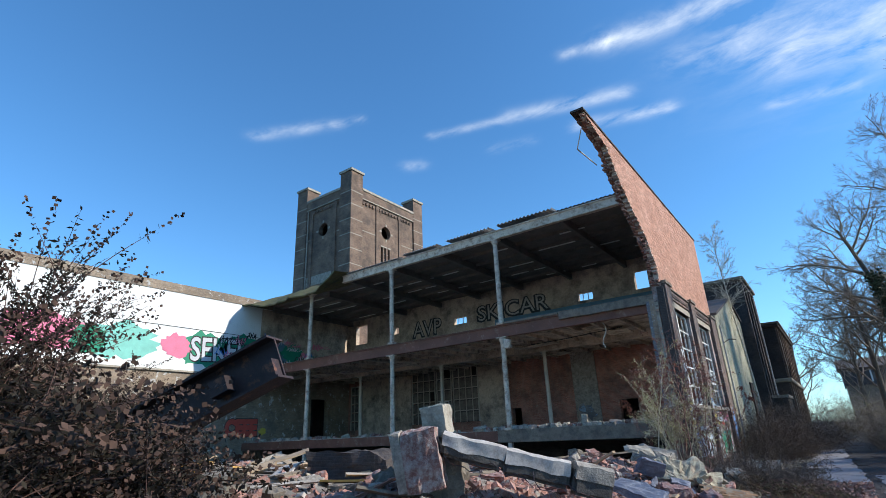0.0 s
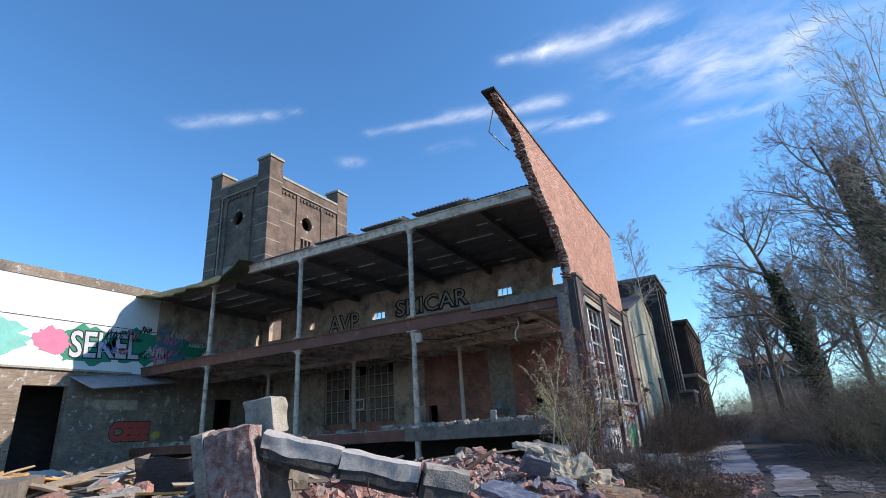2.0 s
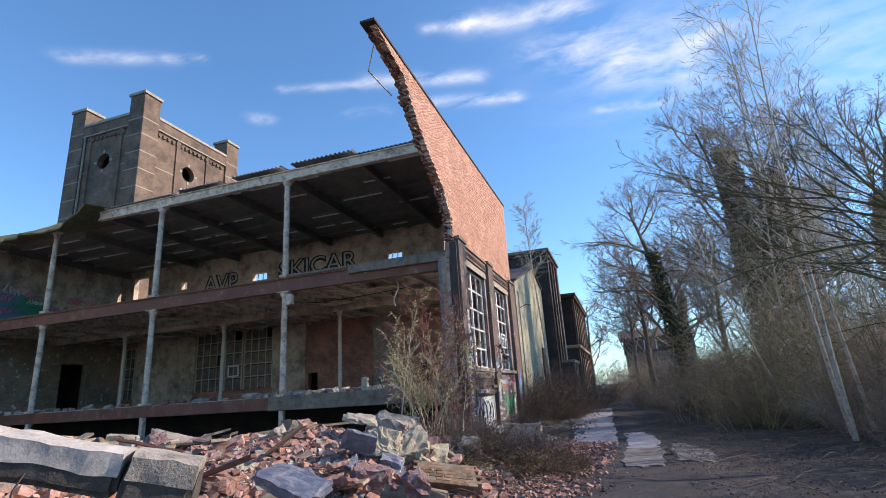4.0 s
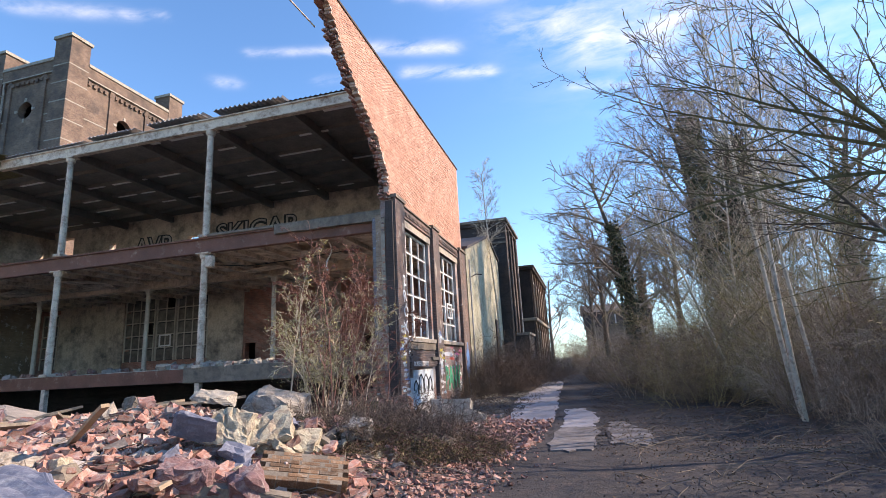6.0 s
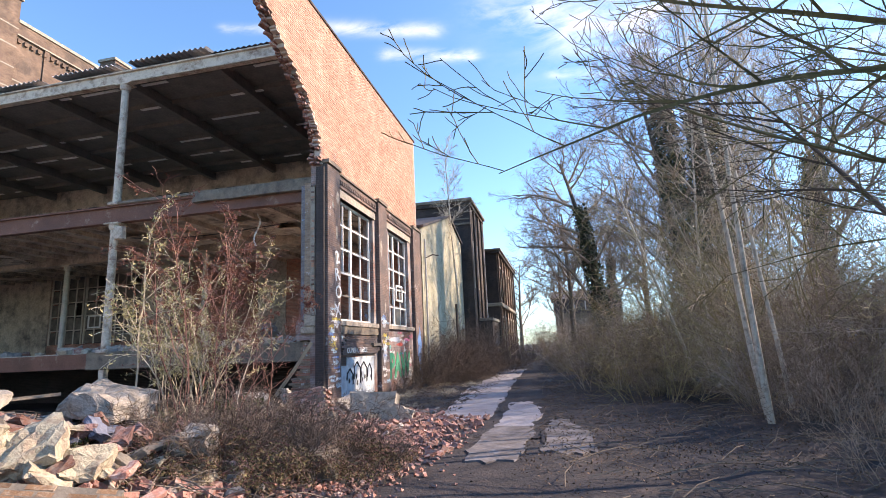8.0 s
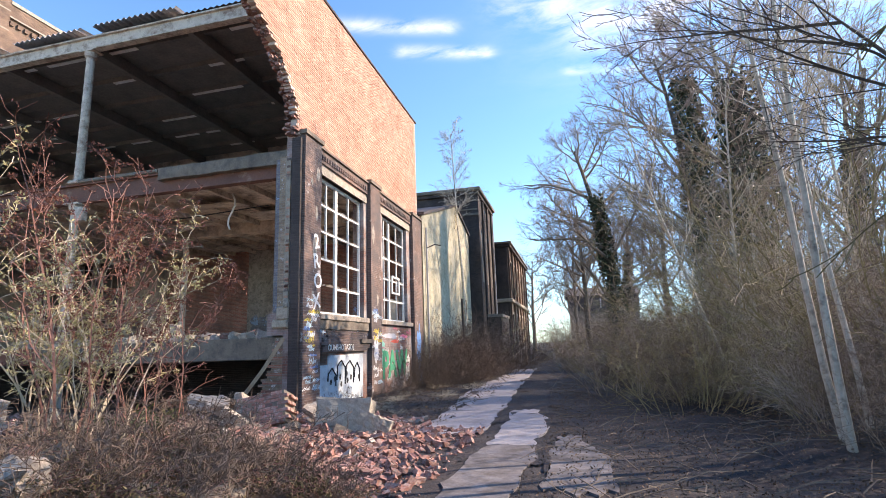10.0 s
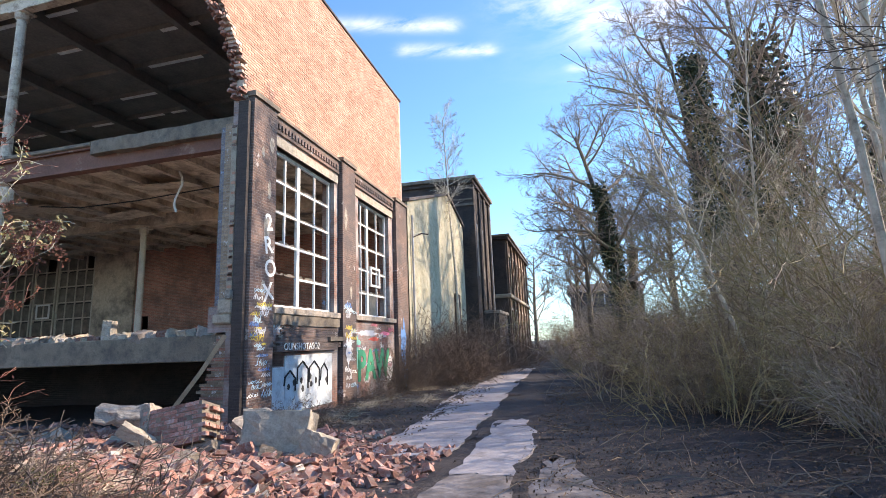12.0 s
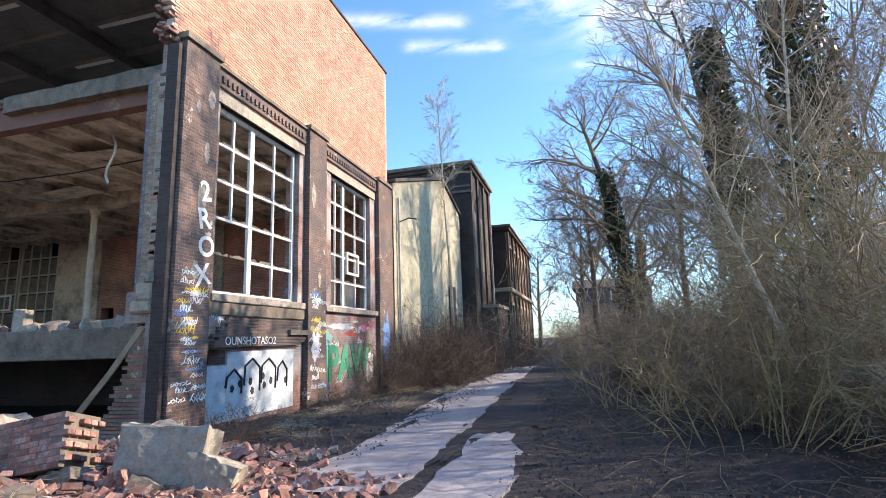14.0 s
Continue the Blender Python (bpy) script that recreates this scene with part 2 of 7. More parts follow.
M["soffit"] = plain("stained_ceiling", (0.37, 0.295, 0.225), (0.74, 0.63, 0.50), 0.9, 0.8, 10, 0.5, 0.01, stain=(0.11, 0.085, 0.07), stain_at=0.55)
M["moss"] = plain("mossy_felt", (0.07, 0.065, 0.035), (0.19, 0.17, 0.06), 0.95, 2.4, 20, 1.0, 0.03, stain=(0.09, 0.07, 0.055), stain_at=0.58)
M["tin"] = plain("corrugated_tin", (0.24, 0.25, 0.27), (0.46, 0.46, 0.47), 0.55, 2.0, 14, 0.3, 0.004, metal=0.3, stain=(0.22, 0.13, 0.09), stain_at=0.64)
M["asbestos"] = plain("weathered_cladding", (0.40, 0.365, 0.26), (0.62, 0.57, 0.43), 0.9, 0.8, 8, 0.3, 0.005, stain=(0.24, 0.23, 0.16), stain_at=0.58)
M["wood"] = plain("splintered_wood", (0.26, 0.18, 0.11), (0.48, 0.36, 0.24), 0.85, 3.0, 40, 0.5, 0.004)
M["paintwood"] = plain("peeling_white_paint", (0.58, 0.57, 0.54), (0.82, 0.81, 0.78), 0.7, 3.0, 30, 0.4, 0.003, stain=(0.30, 0.25, 0.2), stain_at=0.66)
M["greyframe"] = plain("grey_window_bars", (0.34, 0.295, 0.24), (0.58, 0.52, 0.43), 0.8, 3.0, 30, 0.3, 0.003)
M["dust"] = plain("rubble_dust", (0.20, 0.175, 0.155), (0.42, 0.37, 0.33), 0.95, 4.0, 40, 0.8, 0.01, vary=0.4)
M["yarddust"] = plain("crushed_rubble", (0.13, 0.11, 0.09), (0.40, 0.34, 0.28), 0.95, 1.6, 26, 1.0, 0.03, stain=(0.10, 0.07, 0.055), stain_at=0.56)
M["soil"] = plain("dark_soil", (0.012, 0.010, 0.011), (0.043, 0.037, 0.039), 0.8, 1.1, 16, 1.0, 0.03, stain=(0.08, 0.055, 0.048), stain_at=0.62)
M["worntrack"] = plain("dirt_covered_track", (0.10, 0.092, 0.096), (0.26, 0.245, 0.25), 0.85, 1.0, 22, 0.5, 0.006, stain=(0.06, 0.052, 0.05), stain_at=0.50)
M["paleleaf"] = plain("pale_dry_leaves", (0.30, 0.27, 0.12), (0.60, 0.54, 0.29), 0.85, 2.0, 9, 0, vary=0.4)
M["washed"] = plain("washed_out_paint", (0.40, 0.46, 0.50), (0.66, 0.72, 0.74), 0.8, 1.8, 24, 0.4, 0.004, stain=(0.24, 0.23, 0.22), stain_at=0.6)
# near-black body colour stands in for the beam's shaded sides
M["darkbeam"] = plain("shade_dark_concrete", (0.035, 0.03, 0.027), (0.10, 0.088, 0.075), 0.9, 2.5, 34, 0.9, 0.012, stain=(0.16, 0.14, 0.12), stain_at=0.64)
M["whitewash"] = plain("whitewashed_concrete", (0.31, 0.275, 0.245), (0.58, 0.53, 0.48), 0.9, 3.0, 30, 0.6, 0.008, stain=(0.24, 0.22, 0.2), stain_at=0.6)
M["facebrick"] = plain("orange_facing_brick", (0.385, 0.188, 0.126), (0.575, 0.325, 0.238), 0.9, 0.9, 40, 0.7, 0.006, stain=(0.60, 0.37, 0.275), stain_at=0.62, vary=0.22)
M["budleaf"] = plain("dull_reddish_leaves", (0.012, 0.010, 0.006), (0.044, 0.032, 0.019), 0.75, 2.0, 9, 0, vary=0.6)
M["brownbrick"] = plain("brown_paving_brick", (0.10, 0.055, 0.03), (0.25, 0.14, 0.075), 0.92, 5.0, 45, 0.9, 0.012, stain=(0.30, 0.26, 0.2), stain_at=0.6, vary=0.35)
# stain patches carry both dirt and broken tree shade on the slabs
M["track"] = plain("worn_dappled_track", (0.22, 0.205, 0.215), (0.40, 0.38, 0.395), 0.75, 1.1, 26, 0.4, 0.004, stain=(0.14, 0.13, 0.125), stain_at=0.61)
M["bark"] = plain("grey_bark", (0.10, 0.08, 0.062), (0.22, 0.18, 0.14), 0.95, 3.0, 30, 0.8, 0.01)
M["darkbark"] = plain("dark_bark", (0.045, 0.036, 0.03), (0.12, 0.095, 0.075), 0.95, 3.0, 30, 0.8, 0.01)
M["olivebark"] = plain("olive_green_bark", (0.07, 0.065, 0.035), (0.20, 0.185, 0.09), 0.9, 3.0, 30, 0.6, 0.006)
M["birch"] = plain("birch_bark", (0.36, 0.32, 0.25), (0.58, 0.53, 0.43), 0.85, 3.0, 12, 0.4, 0.005, stain=(0.12, 0.10, 0.08), stain_at=0.6)
M["twig"] = plain("brown_twigs", (0.16, 0.12, 0.09), (0.48, 0.39, 0.30), 0.9, 2.0, 9, 0)
M["paletwig"] = plain("straw_stems", (0.40, 0.335, 0.235), (0.68, 0.59, 0.44), 0.9, 2.0, 9, 0)
M["redtwig"] = plain("reddish_stems", (0.16, 0.075, 0.06), (0.30, 0.15, 0.115), 0.9, 2.0, 9, 0)
M["greentwig"] = plain("green_stems", (0.18, 0.165, 0.07), (0.40, 0.365, 0.17), 0.9, 2.0, 9, 0)
M["bramleaf"] = plain("olive_brown_leaves", (0.05, 0.038, 0.018), (0.18, 0.145, 0.06), 0.8, 2.0, 9, 0, vary=0.6)
M["leaf"] = plain("evergreen_leaves", (0.035, 0.05, 0.018), (0.10, 0.125, 0.045), 0.7, 2.0, 9, 0, vary=0.5)
M["ivy"] = plain("ivy_leaves", (0.022, 0.032, 0.014), (0.06, 0.075, 0.03), 0.5, 2.0, 9, 0, vary=0.5)
M["deadleaf"] = plain("dead_leaves", (0.06, 0.042, 0.03), (0.20, 0.14, 0.10), 0.9, 2.0, 9, 0, vary=0.5)
M["redleaf"] = plain("wine_red_leaves", (0.10, 0.035, 0.03), (0.24, 0.10, 0.08), 0.8, 2.0, 9, 0, vary=0.5)
# floor colour raised to bounce light up into the lower storey
M["bouncefloor"] = plain("dusty_bounce_floor", (0.30, 0.265, 0.23), (0.56, 0.50, 0.44), 0.95, 0.9, 20, 0.6, 0.01, stain=(0.20, 0.16, 0.13), stain_at=0.62)
M["flower"] = plain("withered_flower_heads", (0.16, 0.085, 0.055), (0.32, 0.18, 0.11), 0.95, 5.0, 30, 0)
M["tile"] = plain("dark_roof_tiles", (0.05, 0.042, 0.04), (0.11, 0.09, 0.085), 0.8, 1.0, 6, 0.4, 0.02)
M["crown"] = plain("reddish_grey_twigs", (0.17, 0.125, 0.095), (0.36, 0.28, 0.215), 0.9, 2.0, 9, 0)
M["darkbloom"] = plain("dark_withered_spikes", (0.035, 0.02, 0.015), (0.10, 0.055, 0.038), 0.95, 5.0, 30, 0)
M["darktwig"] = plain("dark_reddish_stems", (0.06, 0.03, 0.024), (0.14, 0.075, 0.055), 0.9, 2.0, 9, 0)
M["spike"] = plain("rust_red_flower_spikes", (0.13, 0.05, 0.035), (0.30, 0.14, 0.10), 0.95, 5.0, 30, 0)
M["olivetwig"] = plain("olive_whips", (0.17, 0.135, 0.062), (0.40, 0.335, 0.17), 0.9, 2.0, 9, 0)
M["scrub"] = plain("dull_brown_scrub", (0.085, 0.06, 0.045), (0.20, 0.145, 0.11), 0.9, 2.0, 9, 0)
for nm, c in (("white", (0.80, 0.80, 0.78)), ("black", (0.02, 0.02, 0.022)), ("green", (0.02, 0.25, 0.14)), ("pink", (0.72, 0.19, 0.30)), ("blue", (0.10, 0.25, 0.55)), ("paleblue", (0.50, 0.68, 0.76)), ("red", (0.60, 0.09, 0.06)), ("yellow", (0.62, 0.48, 0.08)), ("silver", (0.56, 0.57, 0.60)), ("mint", (0.22, 0.55, 0.46)), ("dirtblue", (0.10, 0.20, 0.27)), ("ochre", (0.62, 0.34, 0.08))):
    M["spray_" + nm] = plain("spray_paint_" + nm, tuple(v * 0.78 for v in c), tuple(min(1, v * 1.12) for v in c), 0.7, 2.0, 18, 0.2, 0.003)


def translucent(mt, share):
    """Lets part of the light pass through a leaf."""
    nt = mt.node_tree
    bsdf, out = nt.nodes["Principled BSDF"], nt.nodes["Material Output"]
    tr, mx = nt.nodes.new("ShaderNodeBsdfTranslucent"), nt.nodes.new("ShaderNodeMixShader")
    nt.links.new(bsdf.inputs["Base Color"].links[0].from_socket, tr.inputs[0])
    mx.inputs[0].default_value = share
    nt.links.new(bsdf.outputs[0], mx.inputs[1])
    nt.links.new(tr.outputs[0], mx.inputs[2])
    nt.links.new(mx.outputs[0], out.inputs[0])


for nm in ("paleleaf", "redleaf", "leaf", "budleaf", "spike", "flower"):
    translucent(M[nm], 0.45)


def glass_mat():
    mt, nt, bsdf = nodes_of("grimy_glass")
    pos = nt.nodes.new("ShaderNodeNewGeometry").outputs["Position"]
    n = noise_node(nt, pos, 2.5, 6)
    nt.links.new(ramp_node(nt, n, [(0.35, (0.07, 0.058, 0.048)), (0.7, (0.20, 0.17, 0.14))]), bsdf.inputs["Base Color"])
    bsdf.inputs["Roughness"].default_value = 0.4
    return mt


M["glass"] = glass_mat()

# ---------------------------------------------------------------- mesh helpers


def box(bm, x0, x1, y0, y1, z0, z1):
    m4 = Matrix.Translation(((x0 + x1) / 2, (y0 + y1) / 2, (z0 + z1) / 2)) @ Matrix.Diagonal((abs(x1 - x0), abs(y1 - y0), abs(z1 - z0), 1))
    return bmesh.ops.create_cube(bm, size=1, matrix=m4)["verts"]


def link_mesh(name, bm, material, parent=None, label=""):
    me = bpy.data.meshes.new(name)
    bm.to_mesh(me)
    bm.free()
    for mt in (material if isinstance(material, (list, tuple)) else [material]):
        me.materials.append(mt)
    ob = new(name, me)
    if parent:
        ob.parent = parent
        ob.matrix_parent_inverse = parent.matrix_world.inverted()
    if label:
        ob["label"] = label
    return ob


def part(name, bm, material, parent, label=""):
    return link_mesh(name, bm, material, parent, label)


def raw(name, verts, faces, material, parent=None, label=""):
    me = bpy.data.meshes.new(name)
    me.from_pydata(verts, [], faces)
    me.materials.append(material)
    ob = new(name, me)
    if parent:
        ob.parent = parent
        ob.matrix_parent_inverse = parent.matrix_world.inverted()
    if label:
        ob["label"] = label
    return ob


def thing(name, label, category, at=(0, 0, 0), group="", kind=""):
    ob = new(name)
    ob.location = at
    ob.matrix_world = Matrix.Translation(at)
    return tagged(ob, label, category, group, kind)


def bx(name, material, parent, x0, x1, y0, y1, z0, z1, label="", bevel=0.0):
    bm = bmesh.new()
    box(bm, x0, x1, y0, y1, z0, z1)
    if bevel:
        bmesh.ops.bevel(bm, geom=bm.edges[:], offset=bevel, segments=1, affect="EDGES")
    return part(name, bm, material, parent, label)


def wall_with_holes(name, axis, p0, p1, u0, u1, z0, z1, holes, material, label, category="wall"):
    """An upright wall between planes p0 and p1 across axis, from u0 to u1 along it; holes: (u0, u1, z0, z1)."""
    us = sorted({u0, u1, *[h[0] for h in holes], *[h[1] for h in holes]})
    bm = bmesh.new()
    for a, b in zip(us, us[1:]):
        cuts = sorted((h[2], h[3]) for h in holes if h[0] <= a + 1e-6 and h[1] >= b - 1e-6)
        z = z0
        for c0, c1 in cuts + [(z1, z1)]:
            if c0 > z + 1e-4:
                if axis == "x":
                    box(bm, p0, p1, a, b, z, c0)
                else:
                    box(bm, a, b, p0, p1, z, c0)
            z = max(z, c1)
    return tagged(link_mesh(name, bm, material), label, category, kind="structure")


def tube(V, F, pts, radii, k=5):
    """Adds a tapered tube along pts to the lists V and F."""
    base = len(V)
    n = len(pts)
    for i, p in enumerate(pts):
        d = (pts[min(i + 1, n - 1)] - pts[max(i - 1, 0)])
        if d.length < 1e-6:
            d = Vector((0, 0, 1))
        d.normalize()
        a = d.cross(Vector((0.31, 0.95, 0.05)))
        if a.length < 1e-3:
            a = d.cross(Vector((1, 0, 0)))
        a.normalize()
        b = d.cross(a)
        for j in range(k):
            an = 6.28318 * j / k
            V.append(p + (a * math.cos(an) + b * math.sin(an)) * radii[i])
    for i in range(n - 1):
        for j in range(k):
            F.append((base + i * k + j, base + i * k + (j + 1) % k, base + (i + 1) * k + (j + 1) % k, base + (i + 1) * k + j))


def leaf(V, F, p, size, rng, narrow=0.45):
    a = Vector((rng.uniform(-1, 1), rng.uniform(-1, 1), rng.uniform(-1, 1))).normalized()
    b = a.cross(Vector((rng.uniform(-1, 1), rng.uniform(-1, 1), rng.uniform(-1, 1)))).normalized()
    i = len(V)
    V.extend((p, p + a * size * 0.5 + b * size * narrow * 0.5, p + a * size, p + a * size * 0.5 - b * size * narrow * 0.5))
    F.append((i, i + 1, i + 2, i + 3))


def shape_prism(name, pts, axis, p, depth, material, parent=None, label=""):
    """A flat patch: outline pts (u, z) standing on the plane axis = p, depth thick."""
    bm = bmesh.new()
    vs = [bm.verts.new((p, u, z) if axis == "x" else (u, p, z)) for u, z in pts]
    f = bm.faces.new(vs)
    r = bmesh.ops.extrude_face_region(bm, geom=[f])
    off = Vector((depth, 0, 0)) if axis == "x" else Vector((0, depth, 0))
    bmesh.ops.translate(bm, verts=[v for v in r["geom"] if isinstance(v, bmesh.types.BMVert)], vec=off)
    bmesh.ops.recalc_face_normals(bm, faces=bm.faces[:])
    return link_mesh(name, bm, material, parent, label)


def blob(u, z, ru, rz, seed, n=22, rough=0.18):
    rng = random.Random(seed)
    return [(u + ru * math.cos(6.2832 * i / n) * (1 + rng.uniform(-rough, rough)), z + rz * math.sin(6.2832 * i / n) * (1 + rng.uniform(-rough, rough))) for i in range(n)]


def lettering(name, text, size, m4, material, parent, label="", depth=0.012, bold=0.0, squeeze=1.0):
    cu = bpy.data.curves.new(name, "FONT")
    cu.body, cu.size, cu.extrude, cu.offset = text, size, depth, bold
    cu.resolution_u = 3
    tmp = bpy.data.objects.new(name, cu)
    scene.collection.objects.link(tmp)
    dg = bpy.context.evaluated_depsgraph_get()
    me = bpy.data.meshes.new_from_object(tmp.evaluated_get(dg))
    bpy.data.objects.remove(tmp)
    me.transform(m4 @ Matrix.Diagonal((squeeze, 1, 1, 1)))
    me.materials.clear()
    me.materials.append(material)
    ob = new(name, me)
    ob.parent = parent
    if label:
        ob["label"] = label
    return ob


def on_x(x, y, z, lean=0):      # lettering that faces +x, reading towards +y
    return Matrix.Translation((x, y, z)) @ Matrix.Rotation(radians(90), 4, "Z") @ Matrix.Rotation(radians(90), 4, "X") @ Matrix.Rotation(radians(lean), 4, "Z")


def on_y(x, y, z, lean=0):      # lettering that faces -y, reading towards +x
    return Matrix.Translation((x, y, z)) @ Matrix.Rotation(radians(90), 4, "X") @ Matrix.Rotation(radians(lean), 4, "Z")


# ---------------------------------------------------------------- ground
def bump_at(x, y, cx, cy, sx, sy, h):
    return h * math.exp(-((x - cx) / sx) ** 2 - ((y - cy) / sy) ** 2)


def smooth(a, b, v):
    v = min(1, max(0, (v - a) / (b - a)))
    return v * v * (3 - 2 * v)


def height(x, y):
    z = 0.22 * (1 - smooth(0, 9, y))
    z += 1.0 * (1 - smooth(-9.5, -3.5, x)) * (1 - smooth(13, 18.5, y))
    z += bump_at(x, y, -4.9, 7.2, 2.1, 2.4, 0.95) + bump_at(x, y, -4.5, 12.2, 2.1, 2.4, 1.05)
    z += bump_at(x, y, -3.7, 15.6, 1.5, 1.6, 0.45) + bump_at(x, y, -4.6, 19.0, 1.9, 2.0, 0.22)
    z += bump_at(x, y, -2.0, 13.8, 0.9, 1.6, 0.18)
    wild = smooth(1.6, 5.0, abs(x - 0.3))
    z += wild * 0.28 * smooth(3, 9, x) + (0.03 + 0.10 * wild) * noise.noise(Vector((x * 0.9, y * 0.9, 0))) + 0.02 * noise.noise(Vector((x * 4, y * 4, 3)))
    if x < -4.7 and y > 22.2 and y < 46:
        z = min(z, 0.0)
    return z


def ground():
    def steps(a, b, fine, lo, hi):
        out, v, s = [], a, fine
        while v < b:
            out.append(v)
            v += fine
        out.append(b)
        up, s = b, fine
        while up < hi:
            s *= 1.35
            up += s
            out.append(up)
        dn, s = a, fine
        low = []
        while dn > lo:
            s *= 1.35
            dn -= s
            low.append(dn)
        return low[::-1] + out
    xs, ys = steps(-11, 9, 0.16, -900, 900), steps(-1, 42, 0.2, -900, 900)
    V = [(x, y, height(x, y) if -60 < x < 60 and -60 < y < 90 else 0.0) for y in ys for x in xs]
    w = len(xs)
    F = [(j * w + i, j * w + i + 1, (j + 1) * w + i + 1, (j + 1) * w + i) for j in range(len(ys) - 1) for i in range(w - 1)]
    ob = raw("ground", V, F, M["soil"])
    for p in ob.data.polygons:
        p.use_smooth = True
    return tagged(ob, "dark bare soil strewn with leaf litter and crumbs of rubble", "ground", kind="structure")


ground()


def yard():
    xs, ys = [-34.2 + 0.42 * i for i in range(66)], [1.5 + 0.42 * j for j in range(50)]
    V = []
    for y in ys:
        for x in xs:
            rim = min(x + 34.2, -6.6 - x + 1.2 * noise.noise(Vector((0, y * 0.4, 2))), y - 1.5, 22.1 - y)
            V.append((x, y, height(x, y) + 0.05 + 0.09 * noise.noise(Vector((x * 1.3, y * 1.3, 8))) - 0.25 * (1 - smooth(0, 0.9, rim))))
    w = len(xs)
    F = [(j * w + i, j * w + i + 1, (j + 1) * w + i + 1, (j + 1) * w + i) for j in range(len(ys) - 1) for i in range(w - 1)]
    return tagged(raw("yard_floor", V, F, M["yarddust"]), "yard covered with pale crushed rubble and dust", "ground", kind="structure")


yard()

pav = tagged(new("pavement"), "worn pale concrete track with dirt over its edges", "path", kind="structure")


def track():
    """Ragged concrete strips, slab by slab: left edge, right edge, start, end, slab length, material."""
    rng = random.Random(5)
    strips = ((lambda y: -1.22 - 0.52 * smooth(22.5, 28, y), lambda y: 0.14 - 0.35 * smooth(22, 33, y) - 0.25 * smooth(33, 42, y), 20.0, 43.0, 3.3, "track"),
              (lambda y: 0.44 + 0.06 * math.sin(y * 1.3), lambda y: 1.32 - 0.25 * smooth(21, 23.4, y), 18.9, 23.4, 4.5, "track"),
              (lambda y: 0.40, lambda y: 1.25, 15.8, 18.9, 3.1, "worntrack"),
              (lambda y: 1.55, lambda y: 2.35 - 0.3 * smooth(17, 20, y), 16.4, 19.7, 3.3, "worntrack"))
    for lo, hi, y0, y1, ln, mat in strips:
        y = y0
        while y < y1 - 0.3:
            e = min(y + ln, y1)
            n = 16
            rag = lambda u, q: 0.17 * noise.noise(Vector((u * 3.1, q * 0.8, 1))) + 0.07 * noise.noise(Vector((u * 5, q * 3.1, 4))) + 0.015 * rng.uniform(-1, 1)
            qs = [y + 0.02 + (e - y - 0.04) * i / n for i in range(n + 1)]
            pts = [(lo(q) + rag(1, q), q) for q in qs]
            if e >= y1 - 0.01 or y == y0:
                end = lambda q: [(lo(q) + (hi(q) - lo(q)) * i / 7, q + 0.45 * noise.noise(Vector((i * 0.8, q, 7)))) for i in range(1, 7)]
                if e >= y1 - 0.01:
                    pts += end(qs[-1])
            right = [(hi(q) + rag(2, q), q) for q in qs][::-1]
            pts += right
            if y == y0:
                pts += end(qs[0])[::-1]
            bm = bmesh.new()
            low = [bm.verts.new((px, py, -0.12)) for px, py in pts]
            top = [bm.verts.new((px, py, max(height(px, py), 0) * 0.3 + 0.022)) for px, py in pts]
            bm.faces.new(top[::-1])
            for i in range(len(pts)):
                bm.faces.new((low[i], low[(i + 1) % len(pts)], top[(i + 1) % len(pts)], top[i]))
            bmesh.ops.triangulate(bm, faces=[f for f in bm.faces if len(f.verts) > 4])
            bmesh.ops.recalc_face_normals(bm, faces=bm.faces[:])
            part("slab", bm, M[mat], pav)
            y = e


track()


def drifts():
    rng = random.Random(6)
    V, F = [], []
    for i in range(80):
        y = rng.uniform(18.0, 40)
        k = rng.choice((0, 0, 1, 1, 2, 2, 2, 3))
        x = (-1.3, 0.28, 1.4, rng.uniform(-1.0, 1.4))[k] - 0.5 * smooth(22.5, 33, y) + rng.gauss(0, 0.12)
        ru, rv = (rng.uniform(0.10, 0.3), rng.uniform(0.5, 1.6)) if k < 3 else (rng.uniform(0.05, 0.25), rng.uniform(0.08, 0.4))
        b, n = len(V), 18
        top = max(height(x, y), 0) * 0.3 + 0.022
        V.append(Vector((x, y, top + rng.uniform(0.006, 0.02))))
        for q in range(n):
            w = 0.65 + 0.7 * noise.noise(Vector((math.cos(q * 0.349) * 1.6, math.sin(q * 0.349) * 1.6, i * 3.1)))
            V.append(Vector((x + ru * w * math.cos(q * 0.349), y + rv * w * math.sin(q * 0.349), top - 0.006)))
        F += [(b, b + 1 + q, b + 1 + (q + 1) % n) for q in range(n)]
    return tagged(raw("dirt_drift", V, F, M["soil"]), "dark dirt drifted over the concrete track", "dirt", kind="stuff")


drifts()

# ---------------------------------------------------------------- the ruined hall
XO, XI = -4.82, -5.22                # outer and inner face of the east wall
W1, W2 = (23.30, 26.45), (28.25, 31.15)
SILL, HEAD = 2.62, 6.66
holes = [(W1[0], W1[1], SILL, HEAD), (W2[0], W2[1], SILL, HEAD), (23.15, 23.75, 1.22, 1.52)]
wall_east = wall_with_holes("wall_east", "x", XI, XO, 22.12, 32.9, -0.3, 7.4, holes, M["panel"], "soot-blackened brick ground-floor wall with tall window openings and graffiti")

TORN = [(7.4, 21.95), (7.8, 21.95), (8.4, 21.75), (8.9, 21.3), (9.3, 20.85), (9.75, 20.1), (10.4, 19.15), (11.0, 18.35), (11.5, 17.95), (11.9, 17.55), (12.1, 16.6), (12.3, 15.7), (12.42, 15.5)]


